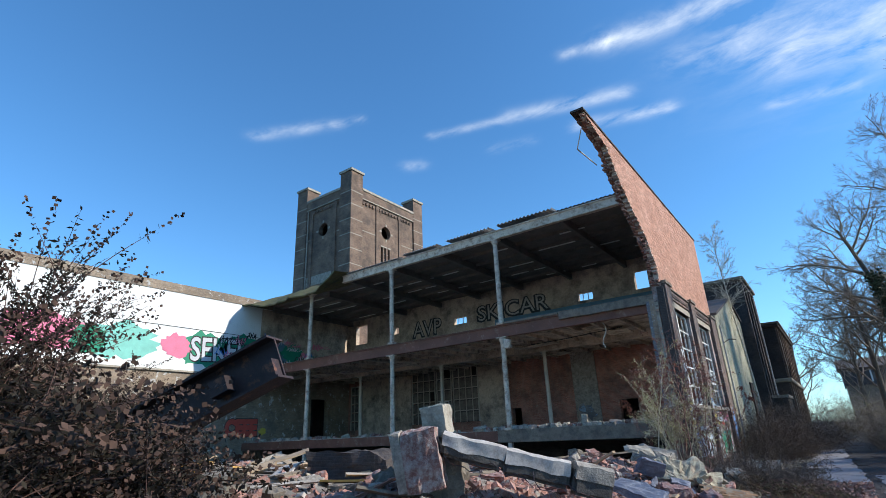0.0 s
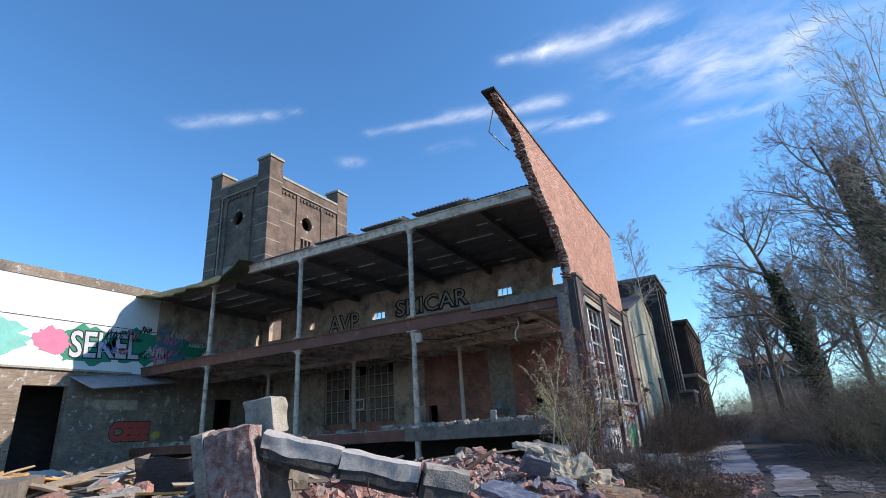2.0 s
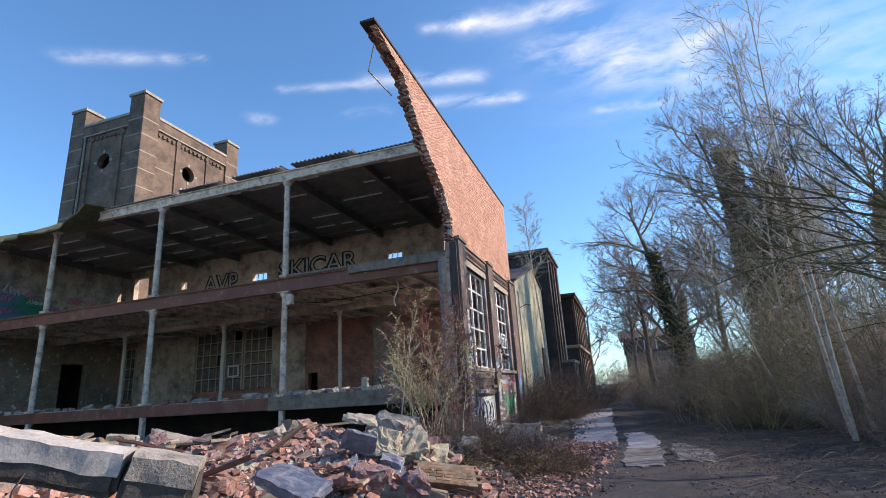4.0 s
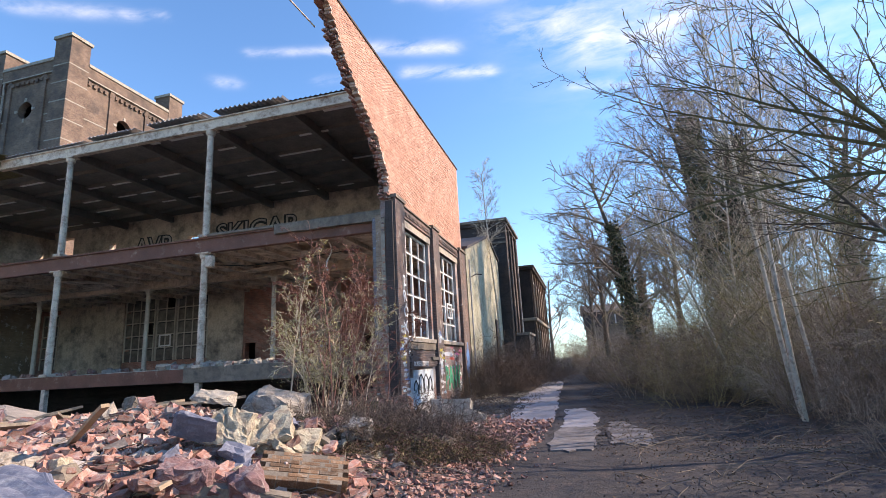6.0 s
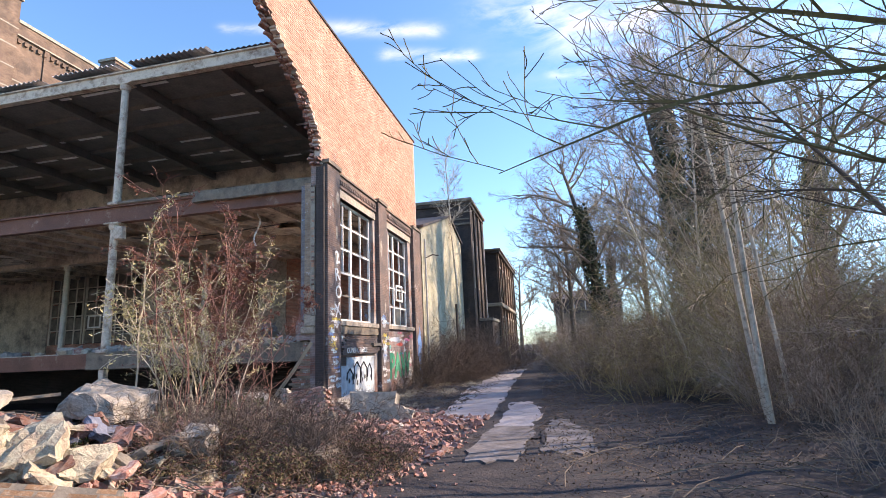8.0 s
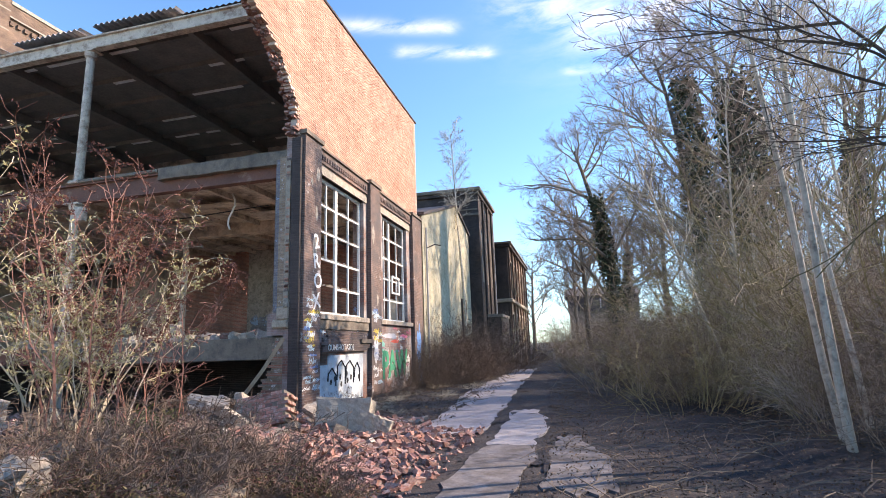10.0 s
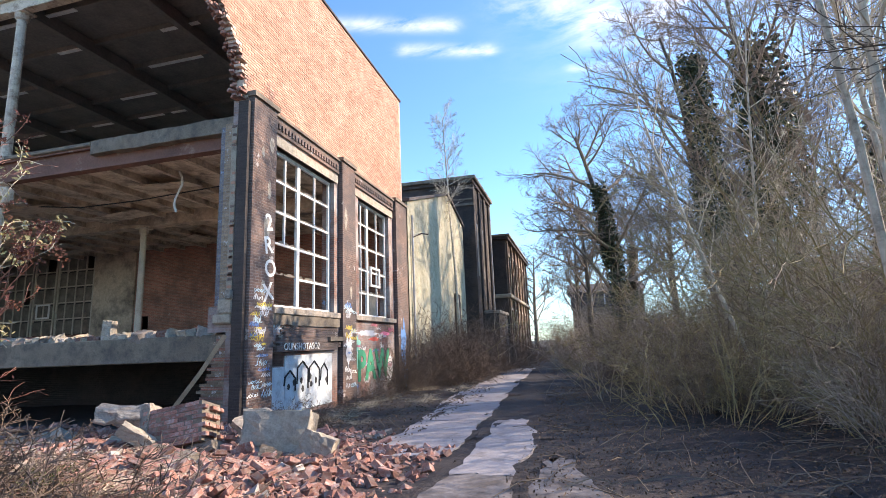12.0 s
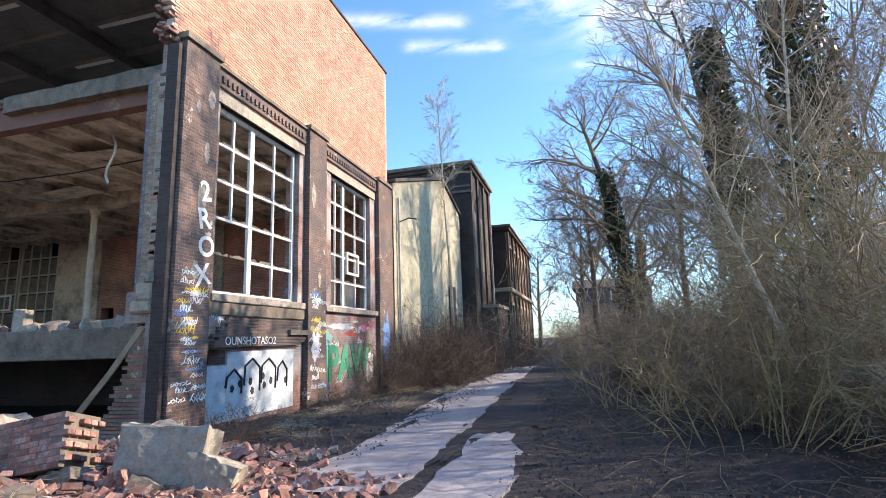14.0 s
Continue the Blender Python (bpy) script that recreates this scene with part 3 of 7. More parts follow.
def torn_y(z):
    for (z0, y0), (z1, y1) in zip(TORN, TORN[1:]):
        if z <= z1:
            return y0 + (y1 - y0) * (z - z0) / (z1 - z0)
    return TORN[-1][1]


def gable():
    rng = random.Random(3)
    bm, inner = bmesh.new(), bmesh.new()
    z, i = 7.4, 0
    while z < 12.38:
        for b, xa, xb in ((bm, XO - 0.2, XO), (inner, XI, XO - 0.2)):
            y = torn_y(z) + rng.choice((0, 0.11, 0.05, -0.06, 0.17)) + (0.15 if b is inner else 0)
            box(b, xa, xb, y, 32.9, z, z + 0.066)
        z += 0.066
    g = tagged(link_mesh("wall_gable", bm, M["mortar"]), "sunlit orange brick upper wall with a torn stepped edge", "wall", kind="structure")
    part("inner_leaf", inner, M["redwall"], g, "dark inner leaf of broken brick")
    # bricks that stick out of the break
    me = bpy.data.meshes.new("brick")
    b = bmesh.new()
    box(b, -0.05, 0.05, -0.11, 0.11, -0.03, 0.03)
    b.to_mesh(me)
    b.free()
    me.materials.append(M["loosebrick"])
    for k in range(120):
        z = 7.4 + 4.95 * rng.random()
        ob = new("brick", me)
        ob.parent = g
        ob.matrix_world = pose(rng.uniform(XI + 0.06, XO - 0.06), torn_y(z) + rng.uniform(-0.05, 0.16), z, rng.uniform(-12, 12), rng.uniform(-10, 10), rng.uniform(-25, 25))
    # facing bricks with recessed joints: the nearest 180 singly, the others joined
    one = bpy.data.meshes.new("brick")
    b = bmesh.new()
    box(b, -0.002, 0.012, -0.105, 0.105, -0.0275, 0.0275)
    b.to_mesh(one)
    b.free()
    one.materials.append(M["facebrick"])
    V, F, single, row = [], [], 0, 0
    z = 7.6
    while z < 12.37:
        y = math.ceil((torn_y(z) + 0.02) / 0.2225) * 0.2225 + (0.111 if row % 2 else 0.0)
        while y < 32.75:
            x = XO + rng.uniform(-0.003, 0.003)
            if single < 180 and y < 24.4:
                ob = new("brick", one)
                ob.parent = g
                ob.matrix_world = Matrix.Translation((x, y, z))
                single += 1
            else:
                c = len(V)
                x0, x1, y0, y1, z0, z1 = x - 0.002, x + 0.012, y - 0.105 + rng.uniform(-0.003, 0.003), y + 0.105, z - 0.0275, z + 0.0275
                V += [(x0, y0, z0), (x1, y0, z0), (x1, y1, z0), (x0, y1, z0), (x0, y0, z1), (x1, y0, z1), (x1, y1, z1), (x0, y1, z1)]
                F += [(c, c + 1, c + 5, c + 4), (c + 1, c + 2, c + 6, c + 5), (c + 2, c + 3, c + 7, c + 6), (c + 4, c + 5, c + 6, c + 7), (c, c + 3, c + 2, c + 1)]
            y += 0.2225
        z += 0.066
        row += 1
    tagged(raw("facing_bricks", V, F, M["facebrick"], g, "orange facing bricks with pale joints"), kind="stuff")
    bx("coping", M["sootshade"], g, XI - 0.03, XO + 0.05, 15.35, 32.95, 12.39, 12.47, "thin dark coping")
    V, F = [], []                          # steel strap hanging from the tip
    tube(V, F, [Vector((XI + 0.05, 16.1, 12.15)), Vector((XI - 0.35, 16.5, 11.6)), Vector((XI - 0.1, 17.7, 11.35))], [0.025] * 3, 4)
    raw("strap", V, F, M["whitesteel"], g, "bent strip dangling from the break")
    return g


wall_gable = gable()

# piers, window band, sills
piers = []
for a, b in ((22.12, 23.05), (26.72, 27.68), (31.62, 32.95)):
    bm = bmesh.new()
    box(bm, XO - 0.004, -4.66, a, b, -0.3, 7.44)
    piers.append(tagged(link_mesh("pier", bm, M["pier"]), "sooty brick pier with flaked paint and a stone cap", "pier", "piers of the hall", "structure"))
    bx("cap", M["oldconcrete"], piers[-1], XO - 0.06, -4.60, a - 0.05, b + 0.05, 7.44, 7.56, "weathered cap stone")
for a, b in ((23.05, 26.72), (27.68, 31.62)):
    bm = bmesh.new()
    box(bm, XO - 0.002, XO + 0.06, a, b, 7.0, 7.40)
    band = tagged(link_mesh("brick_band", bm, M["pier"]), "projecting band of sooty brick over a window", "cornice", kind="structure")
    for i in range(int((b - a) / 0.16)):
        bx("dentil", M["pier"], band, XO + 0.03, XO + 0.10, a + 0.03 + 0.16 * i, a + 0.11 + 0.16 * i, 7.10, 7.24)
    bx("drip", M["oldconcrete"], band, XO + 0.0, XO + 0.12, a, b, 7.40, 7.46)
    bx("lintel", M["stone"], band, XO - 0.1, XO + 0.05, a + 0.1, b - 0.1, 6.66, 6.90, "pale stone lintel")
    bx("sill", M["concrete"], band, XO - 0.3, XO + 0.12, a + 0.12, b - 0.06, 2.46, 2.62, "worn concrete sill", 0.015)


def big_window(y0, y1, rows, cols, mid, broken, seed):
    """A tall white multi-pane window in the east wall."""
    rng = random.Random(seed)
    w = thing("window_1" if seed == 1 else "window_2", "tall white multi-pane window with most panes smashed out", "window", (-5.0, (y0 + y1) / 2, SILL), kind="structure")
    xa, xb = -5.04, -4.96
    for nm, a, b, c, d in (("frame", y0, y0 + 0.09, SILL, HEAD), ("frame", y1 - 0.09, y1, SILL, HEAD), ("frame", y0 + 0.09, y1 - 0.09, SILL, SILL + 0.08), ("frame", y0 + 0.09, y1 - 0.09, HEAD - 0.10, HEAD), ("mullion", mid - 0.075, mid + 0.075, SILL + 0.08, HEAD - 0.10)):
        bx(nm, M["paintwood"], w, xa, xb, a, b, c, d, "", 0.008)
    for s0, s1, n in ((y0 + 0.09, mid - 0.075, cols[0]), (mid + 0.075, y1 - 0.09, cols[1])):
        for i in range(1, n):
            u = s0 + (s1 - s0) * i / n
            bx("glazing_bar", M["paintwood"], w, xa + 0.015, xb - 0.01, u - 0.025, u + 0.025, SILL + (0.08 if seed == 2 or s0 > mid else 1.62), HEAD - 0.10)
        for j in range(1 if seed == 2 or s0 > mid else 2, rows):
            z = SILL + (HEAD - SILL) * j / rows
            bx("glazing_bar", M["paintwood"], w, xa + 0.012, xb - 0.008, s0, s1, z - 0.028, z + 0.028)
        for i in range(n):
            for j in range(rows):
                a, b = s0 + (s1 - s0) * i / n + 0.03, s0 + (s1 - s0) * (i + 1) / n - 0.03
                c, d = SILL + (HEAD - SILL) * j / rows + 0.03, SILL + (HEAD - SILL) * (j + 1) / rows - 0.03
                if rng.random() < broken:
                    # shards left along the lower edge
                    pts = [(a, c)] + [(a + (b - a) * q / 6, c + rng.uniform(0.01, 0.09)) for q in range(7)] + [(b, c)]
                    shape_prism("shard", pts, "x", -5.0, 0.005, M["glass"], w)
                else:
                    bx("pane", M["glass"], w, -5.002, -4.997, a, b, c, d)
    return w


window_1 = big_window(W1[0], W1[1], 5, (2, 2), 24.62, 1.0, 1)
window_2 = big_window(W2[0], W2[1], 5, (2, 2), 29.35, 0.9, 2)
for a, b, c, d in ((29.5, 30.4, 3.72, 3.8), (29.5, 30.4, 4.36, 4.44), (29.5, 29.58, 3.8, 4.36), (30.32, 30.4, 3.8, 4.36)):
    bx("vent_frame", M["paintwood"], window_2, -4.96, -4.90, a, b, c, d)

# broken brick corbel, painted panel and tags under the first window
for i in range(9):
    rng = random.Random(40 + i)
    a = 23.1 + rng.uniform(0, 0.35) + 0.05 * i
    bx("broken_course", M["pier"], wall_east, XO - 0.01, XO + 0.13 - 0.012 * i, a, 26.70 - rng.uniform(0, 0.3), 1.56 + 0.068 * i, 1.62 + 0.068 * i)
bx("ledge", M["oldconcrete"], wall_east, XO - 0.01, XO + 0.17, 25.9, 26.72, 1.80, 1.92, "broken concrete ledge")
bx("shutter", M["washed"], wall_east, XO - 0.002, XO + 0.035, 23.78, 26.25, 0.1, 1.46, "pale blue sprayed panel")
bx("shutter", M["washed"], wall_east, XO - 0.002, XO + 0.030, 23.12, 23.776, 0.1, 1.20, "pale blue sprayed panel, broken at the top")
bm = bmesh.new()
box(bm, XO - 0.01, XO + 0.075, 23.1, 26.68, 2.2, 2.455)
bmesh.ops.subdivide_edges(bm, edges=[e for e in bm.edges if e.calc_length() > 0.2], cuts=16, use_grid_fill=True)
for v in bm.verts:
    v.co += noise.noise_vector(v.co * 4.0) * 0.022
part("apron", bm, M["oldconcrete"], wall_east, "weathered concrete band under the sill")
for u, w, h in ((24.0, 0.5, 1.1), (24.6, 0.55, 1.3), (25.2, 0.55, 1.28), (25.75, 0.4, 1.2)):
    V, F = [], []
    tube(V, F, [Vector((XO + 0.04, u - w / 2, 0.75)), Vector((XO + 0.04, u - w / 2 + 0.03, h - 0.15)), Vector((XO + 0.04, u, h)), Vector((XO + 0.04, u + w / 2, h - 0.2)), Vector((XO + 0.04, u + w / 2, 0.6))], [0.028] * 5, 4)
    raw("spray_line", V, F, M["spray_black"], wall_east)
for u, z in ((23.95, 0.72), (24.2, 0.8), (24.55, 0.82), (24.62, 0.62), (25.0, 0.9), (25.05, 0.7), (25.3, 0.78), (25.9, 0.75)):
    shape_prism("spray_dot", blob(u, z, 0.06, 0.08, int(u * 100)), "x", XO + 0.036, 0.006, M["spray_black"], wall_east)
lettering("tag", "OUNSHOTASO2", 0.24, on_x(XO + 0.14, 23.55, 1.60), M["spray_white"], wall_east, "white sprayed tag", 0.004)
lettering("tag", "IPAW", 1.35, on_x(XO + 0.012, 27.75, 0.55), M["spray_green"], wall_east, "green sprayed letters", 0.006, 0.05, 0.95)
for u, z, ru, rz, c in ((28.9, 2.05, 0.8, 0.10, "silver"), (30.6, 2.05, 0.45, 0.08, "pink"), (29.5, 1.85, 0.4, 0.07, "red"), (28.1, 1.5, 0.25, 0.5, "mint"), (31.0, 0.8, 0.35, 0.5, "white")):
    shape_prism("sprayed_patch", blob(u, z, ru, rz, int(u * 10), 26, 0.3), "x", XO - 0.001, 0.006, M["spray_" + c], wall_east)
for u, z, ru, rz, c in ((22.5, 2.1, 0.12, 0.03, "yellow"), (22.7, 1.75, 0.10, 0.025, "yellow"), (22.6, 1.5, 0.18, 0.03, "silver"), (32.2, 1.5, 0.3, 0.9, "blue"), (32.4, 0.4, 0.3, 0.3, "blue"), (27.1, 1.5, 0.2, 0.4, "silver")):
    shape_prism("sprayed_patch", blob(u, z, ru, rz, int(u * 31), 22, 0.4), "x", -4.662, 0.006, M["spray_" + c], piers[0])


def scribble(u, z, w, h, colour, seed, x, r=0.012, n=16):
    """A sprayed scrawl on an east-facing wall."""
    rng = random.Random(seed)
    V, F = [], []
    pts = [Vector((x, u + w * (i / n + 0.12 * math.sin(i * 2.4 + seed)), z + h * (0.5 + 0.5 * math.sin(i * 1.9 + seed)) * rng.uniform(0.5, 1.0))) for i in range(n + 1)]
    tube(V, F, pts, [r] * len(pts), 4)
    V = [Vector((x + (v.x - x) * 0.3, v.y, v.z)) for v in V]
    return raw("spray_line", V, F, M["spray_" + colour], piers[0])


for i, (tx, z) in enumerate((("X", 2.7), ("O", 3.25), ("R", 3.8), ("2", 4.35))):
    lettering("tag", tx, 0.56, on_x(-4.658, 22.66 + 0.04 * (i % 2), z, 12), M["spray_white"], piers[0], "", 0.003, 0.012)
rngs = random.Random(4)
for k in range(84):
    side = k % 3
    u, x = ((rngs.uniform(22.15, 22.75), -4.656), (rngs.uniform(26.75, 27.3), -4.656), (rngs.uniform(23.1, 26.0), XO + 0.004))[side]
    z = rngs.uniform(0.4, 2.9) if side < 2 else rngs.uniform(2.0, 2.4)
    scribble(u, z, rngs.uniform(0.25, 0.45), rngs.uniform(0.08, 0.22), rngs.choice(("blue", "silver", "white", "silver", "paleblue", "white", "paleblue", "yellow")), k, x)
for k in range(22):
    scribble(rngs.uniform(27.7, 31.0), rngs.uniform(0.3, 2.35), rngs.uniform(0.3, 0.6), rngs.uniform(0.1, 0.3), rngs.choice(("white", "silver", "black", "blue", "pink")), 80 + k, XO + 0.012)
for u, z, ru, rz in ((22.78, 5.35, 0.07, 0.22), (22.85, 6.5, 0.10, 0.2), (22.7, 4.4, 0.12, 0.3), (22.5, 6.2, 0.06, 0.12), (22.62, 3.0, 0.1, 0.2), (26.95, 5.6, 0.10, 0.35), (27.3, 3.3, 0.08, 0.2)):
    shape_prism("flaked_paint", blob(u, z, ru, rz, int(u * 77), 24, 0.22), "x", -4.661, 0.004, M["concrete"], piers[0])

# end of the inner cross wall at the corner
stub = thing("corner_pilaster", "broken brick pilaster with peeling paint beside the open floors", "pilaster", (-5.5, 22.3, 0), kind="structure")
# black strip paints the shade on the pier's south face
bx("stanchion", M["sootshade"], stub, -5.0, -4.74, 22.0, 22.12, -0.2, 7.3, "near-black strip for the shaded end of the pier")
bx("shaft", M["oldwall"], stub, -5.42, -5.20, 22.12, 22.9, 2.6, 6.85, "pale flaking brick shaft")
bx("shaft", M["blueflake"], stub, -5.56, -5.425, 22.16, 22.9, 2.62, 6.8, "blue-painted flaking return")
bx("plaster_strip", M["stone"], stub, -5.20, -5.06, 22.06, 22.12, 2.9, 6.75, "strip of pale plaster with brick showing")
rng = random.Random(8)
for i in range(26):                         # flaked bricks standing out of the strip
    z = rng.uniform(2.9, 6.7)
    bx("brick", M["facebrick"] if i % 3 else M["pier"], stub, -5.19 + rng.uniform(0, 0.04), -5.07, 22.045, 22.062, z, z + 0.055)
bx("base_block", M["panel"], stub, -5.70, -5.23, 22.14, 23.0, 2.03, 2.6)
bx("base_block", M["stone"], stub, -5.5, -5.02, 22.0, 22.5, 2.2, 2.42, "broken stone block", 0.04)
bx("base_block", M["stone"], stub, -5.36, -5.0, 21.98, 22.12, 2.42, 2.75, "stepped stone block", 0.03)
bx("step", M["concrete"], stub, -5.12, -4.98, 21.9, 22.05, 2.72, 2.92, "", 0.02)
for i in range(29):                         # ragged brick stub under the base
    left = -5.45 - 0.75 * max(0, 22 - i) / 22 + rng.choice((-0.11, 0.0, 0.0, 0.11)) * 0.7
    bx("broken_course", M["oldwall"] if i % 3 else M["redwall"], stub, left, -5.02, 22.12 + rng.uniform(0, 0.018), 23.2, 0.0 + 0.068 * i, 0.062 + 0.068 * i)
V, F = [], []
tube(V, F, [Vector((-5.1, 21.95, 1.95)), Vector((-5.55, 21.8, 1.2)), Vector((-6.15, 21.62, 0.35))], [0.065, 0.06, 0.065], 4)
raw("leaning_plank", V, F, M["wood"], stub)

# rear wall with small upper windows, lattice windows and holes below
BW = 32.5
lat = (-27.1, -20.8, 2.75, 6.75)
back_holes = [(-12.45, -11.4, 9.95, 10.5), (-22.7, -21.5, 9.95, 10.5), (-33.5, -32.1, 9.8, 11.5), (-29.0, -28.4, 10.1, 10.7), (-8.6, -7.75, 10.0, 11.2), lat, (-18.15, -17.45, 1.95, 3.45), (-10.7, -9.6, 1.95, 3.5), (-34.0, -32.6, 2.6, 6.2)]
wall_back_low = wall_with_holes("wall_north", "y", BW, BW + 0.4, -34.9, -5.22, -0.3, 6.9, [h for h in back_holes if h[2] < 7], M["redwall"], "grimy red brick rear wall of the lower floor")
wall_back_up = wall_with_holes("wall_north_upper", "y", BW, BW + 0.4, -34.9, -5.22, 6.9, 12.3, [h for h in back_holes if h[2] > 7], M["plaster"], "sooty plastered rear wall of the upper floor with graffiti")
for a, b, z0, z1, mtl in ((-28.4, -27.15, 2.0, 6.6, "plaster"), (-20.75, -18.3, 2.0, 6.6, "plaster"), (-13.5, -11.9, 2.0, 6.65, "concrete"), (-34.2, -28.4, 2.0, 6.6, "plaster")):
    if mtl == "plaster" and a == -34.2:
        bx("plaster_panel", M[mtl], wall_back_low, -32.55, b, BW - 0.03, BW, z0, z1)
    else:
        bx("plaster_panel", M[mtl], wall_back_low, a, b, BW - 0.08, BW, z0, z1, "bare plastered pilaster")
bx("blue_stripe", M["spray_dirtblue"], wall_back_up, -19.0, -6.0, BW - 0.012, BW - 0.001, 9.35, 9.75, "faded blue painted stripe")
shape_prism("blue_patch", blob(-12.75, 2.9, 0.5, 0.5, 4, 20, 0.4), "y", BW - 0.09, 0.008, M["blueflake"], wall_back_low)
for tx, x, z, s, sq in (("AVP", -26.8, 9.55, 1.75, 0.92), ("SKICAR", -20.5, 9.88, 1.6, 1.1)):
    lettering("graffiti", tx, s, on_y(x - 0.03, BW - 0.004, z - 0.03), M["spray_black"], wall_back_up, "black outlined sprayed letters", 0.004, 0.10, sq)
    lettering("graffiti_fill", tx, s, on_y(x, BW - 0.014, z), M["whitewash"], wall_back_up, "pale grey letter fill", 0.003, -0.01, sq)


def lattice(parent, x0, x1, z0, z1, nx, nz, material):
    bx("frame", material, parent, x0, x0 + 0.09, BW - 0.03, BW + 0.07, z0, z1)
    bx("frame", material, parent, x1 - 0.09, x1, BW - 0.03, BW + 0.07, z0, z1)
    bx("frame", material, parent, x0 + 0.09, x1 - 0.09, BW - 0.03, BW + 0.07, z1 - 0.09, z1)
    for i in range(1, nx):
        u = x0 + (x1 - x0) * i / nx
        bx("glazing_bar", material, parent, u - 0.03, u + 0.03, BW - 0.02, BW + 0.04, z0, z1 - 0.09)
    for j in range(1, nz):
        z = z0 + (z1 - z0) * j / nz
        bx("glazing_bar", material, parent, x0 + 0.09, x1 - 0.09, BW - 0.018, BW + 0.038, z - 0.03, z + 0.03)
    for i in range(nx):
        for j in range(nz):
            if random.random() < 0.95:
                bx("pane", M["glass"], parent, x0 + (x1 - x0) * i / nx + 0.035, x0 + (x1 - x0) * (i + 1) / nx - 0.035, BW + 0.01, BW + 0.016, z0 + (z1 - z0) * j / nz + 0.035, z0 + (z1 - z0) * (j + 1) / nz - 0.1)


lw = tagged(new("window_3"), "dim steel lattice windows with grimy panes", "window", kind="structure")
for a, b, nx in ((-27.1, -24.75, 4), (-24.65, -23.2, 2), (-23.1, -20.8, 4)):
    lattice(lw, a, b, lat[2], lat[3], nx, 5, M["greyframe"])
for a, b, c, d in ((-24.35, -23.45, 3.6, 3.68), (-24.35, -23.45, 4.25, 4.33), (-24.35, -24.25, 3.68, 4.25), (-23.55, -23.45, 3.68, 4.25)):
    bx("hatch_frame", M["paintwood"], lw, a, b, BW - 0.06, BW - 0.035, c, d)
lw2 = tagged(new("window_4"), "dim lattice window in a dark corner", "window", kind="structure")
lattice(lw2, -34.0, -32.6, 2.6, 6.2, 3, 5, M["greyframe"])
lw3 = tagged(new("window_5"), "small white-framed upper windows open to the sky", "window", kind="structure")
for a, b, c, d, n in ((-12.45, -11.4, 9.95, 10.5, 3), (-22.7, -21.5, 9.95, 10.5, 3)):
    for i in range(1, n):
        bx("bar", M["paintwood"], lw3, a + (b - a) * i / n - 0.02, a + (b - a) * i / n + 0.02, BW + 0.1, BW + 0.15, c, d)

# left wall: white render above, brick below
LX = -34.3
wall_with_holes("wall_west_lower", "x", LX - 0.5, LX, -30, 32.5, -0.3, 6.55, [(15.9, 18.25, 0.9, 5.6), (28.4, 30.2, 1.95, 5.1)], M["oldwall"], "weathered brick lower wall with doorways")
wall_west = wall_with_holes("wall_west", "x", LX - 0.5, LX, -30, 32.5, 6.55, 11.75, [], M["render"], "white rendered wall with large graffiti and the roof's shadow")
wall_with_holes("wall_west_coping", "x", LX - 0.55, LX + 0.05, -30, 32.5, 11.75, 12.35, [], M["oldwall"], "low brick parapet with loose coping", "parapet")
bx("ledge", M["stone"], wall_west, LX - 0.1, LX + 0.14, -30, 21.8, 6.5, 6.62)
# darker sheet over the render: soot, plus the shade under the roof
bx("sooty_plaster", M["plaster"], wall_west, LX, LX + 0.012, 23.2, 32.5, 6.95, 11.7)
bx("cable", M["spray_black"], wall_west, LX, LX + 0.03, 8, 24, 9.42, 9.45)
# near-black box added behind the doorways, so they read dark
bx("dark_room", M["sootshade"], wall_west, LX - 4, LX - 3.8, 12, 32, -0.3, 6.5)
bx("dark_room", M["sootshade"], wall_west, LX - 3.8, LX - 0.5, 12, 32, 6.0, 6.2)
bx("dark_room", M["sootshade"], wall_west, LX - 3.8, LX - 0.5, 31.8, 32, -0.3, 6.0)
bx("dark_room", M["sootshade"], wall_west, LX - 3.8, LX - 0.5, 12, 12.2, -0.3, 6.0)
bx("plaster_panel", M["plaster"], wall_west, LX, LX + 0.02, 19.2, 22.5, 4.3, 4.9)
spr = lambda u, z, ru, rz, c, s, x=0.004: shape_prism("sprayed_patch", blob(u, z, ru, rz, s, 30, 0.22), "x", LX + x, 0.006, M["spray_" + c], wall_west)
spr(9.5, 8.3, 2.6, 1.0, "pink", 1), spr(13.6, 8.2, 2.0, 1.1, "mint", 2), spr(16.9, 8.2, 0.95, 0.75, "pink", 3, 0.012), spr(11.8, 8.0, 0.9, 0.9, "green", 4, 0.012)
spr(19.0, 8.1, 1.9, 1.2, "green", 5), spr(22.0, 8.3, 2.0, 1.15, "green", 15), spr(24.6, 8.4, 1.5, 0.9, "dirtblue", 6, 0.012), spr(26.2, 8.6, 1.0, 0.7, "green", 7, 0.016), spr(23.6, 7.9, 0.7, 0.5, "pink", 17, 0.014), spr(5.0, 8.0, 2.4, 1.0, "green", 9)
lettering("graffiti", "SEKEL", 2.2, on_x(LX + 0.018, 17.9, 7.35, 3), M["spray_black"], wall_west, "", 0.003, 0.13, 0.74)
# silver fill puts the wall's shade into the white letters
lettering("graffiti", "SEKEL", 2.2, on_x(LX + 0.026, 17.9, 7.35, 3), M["spray_silver"], wall_west, "white sprayed letters greyed for shade, outlined in black", 0.003, 0.04, 0.74)
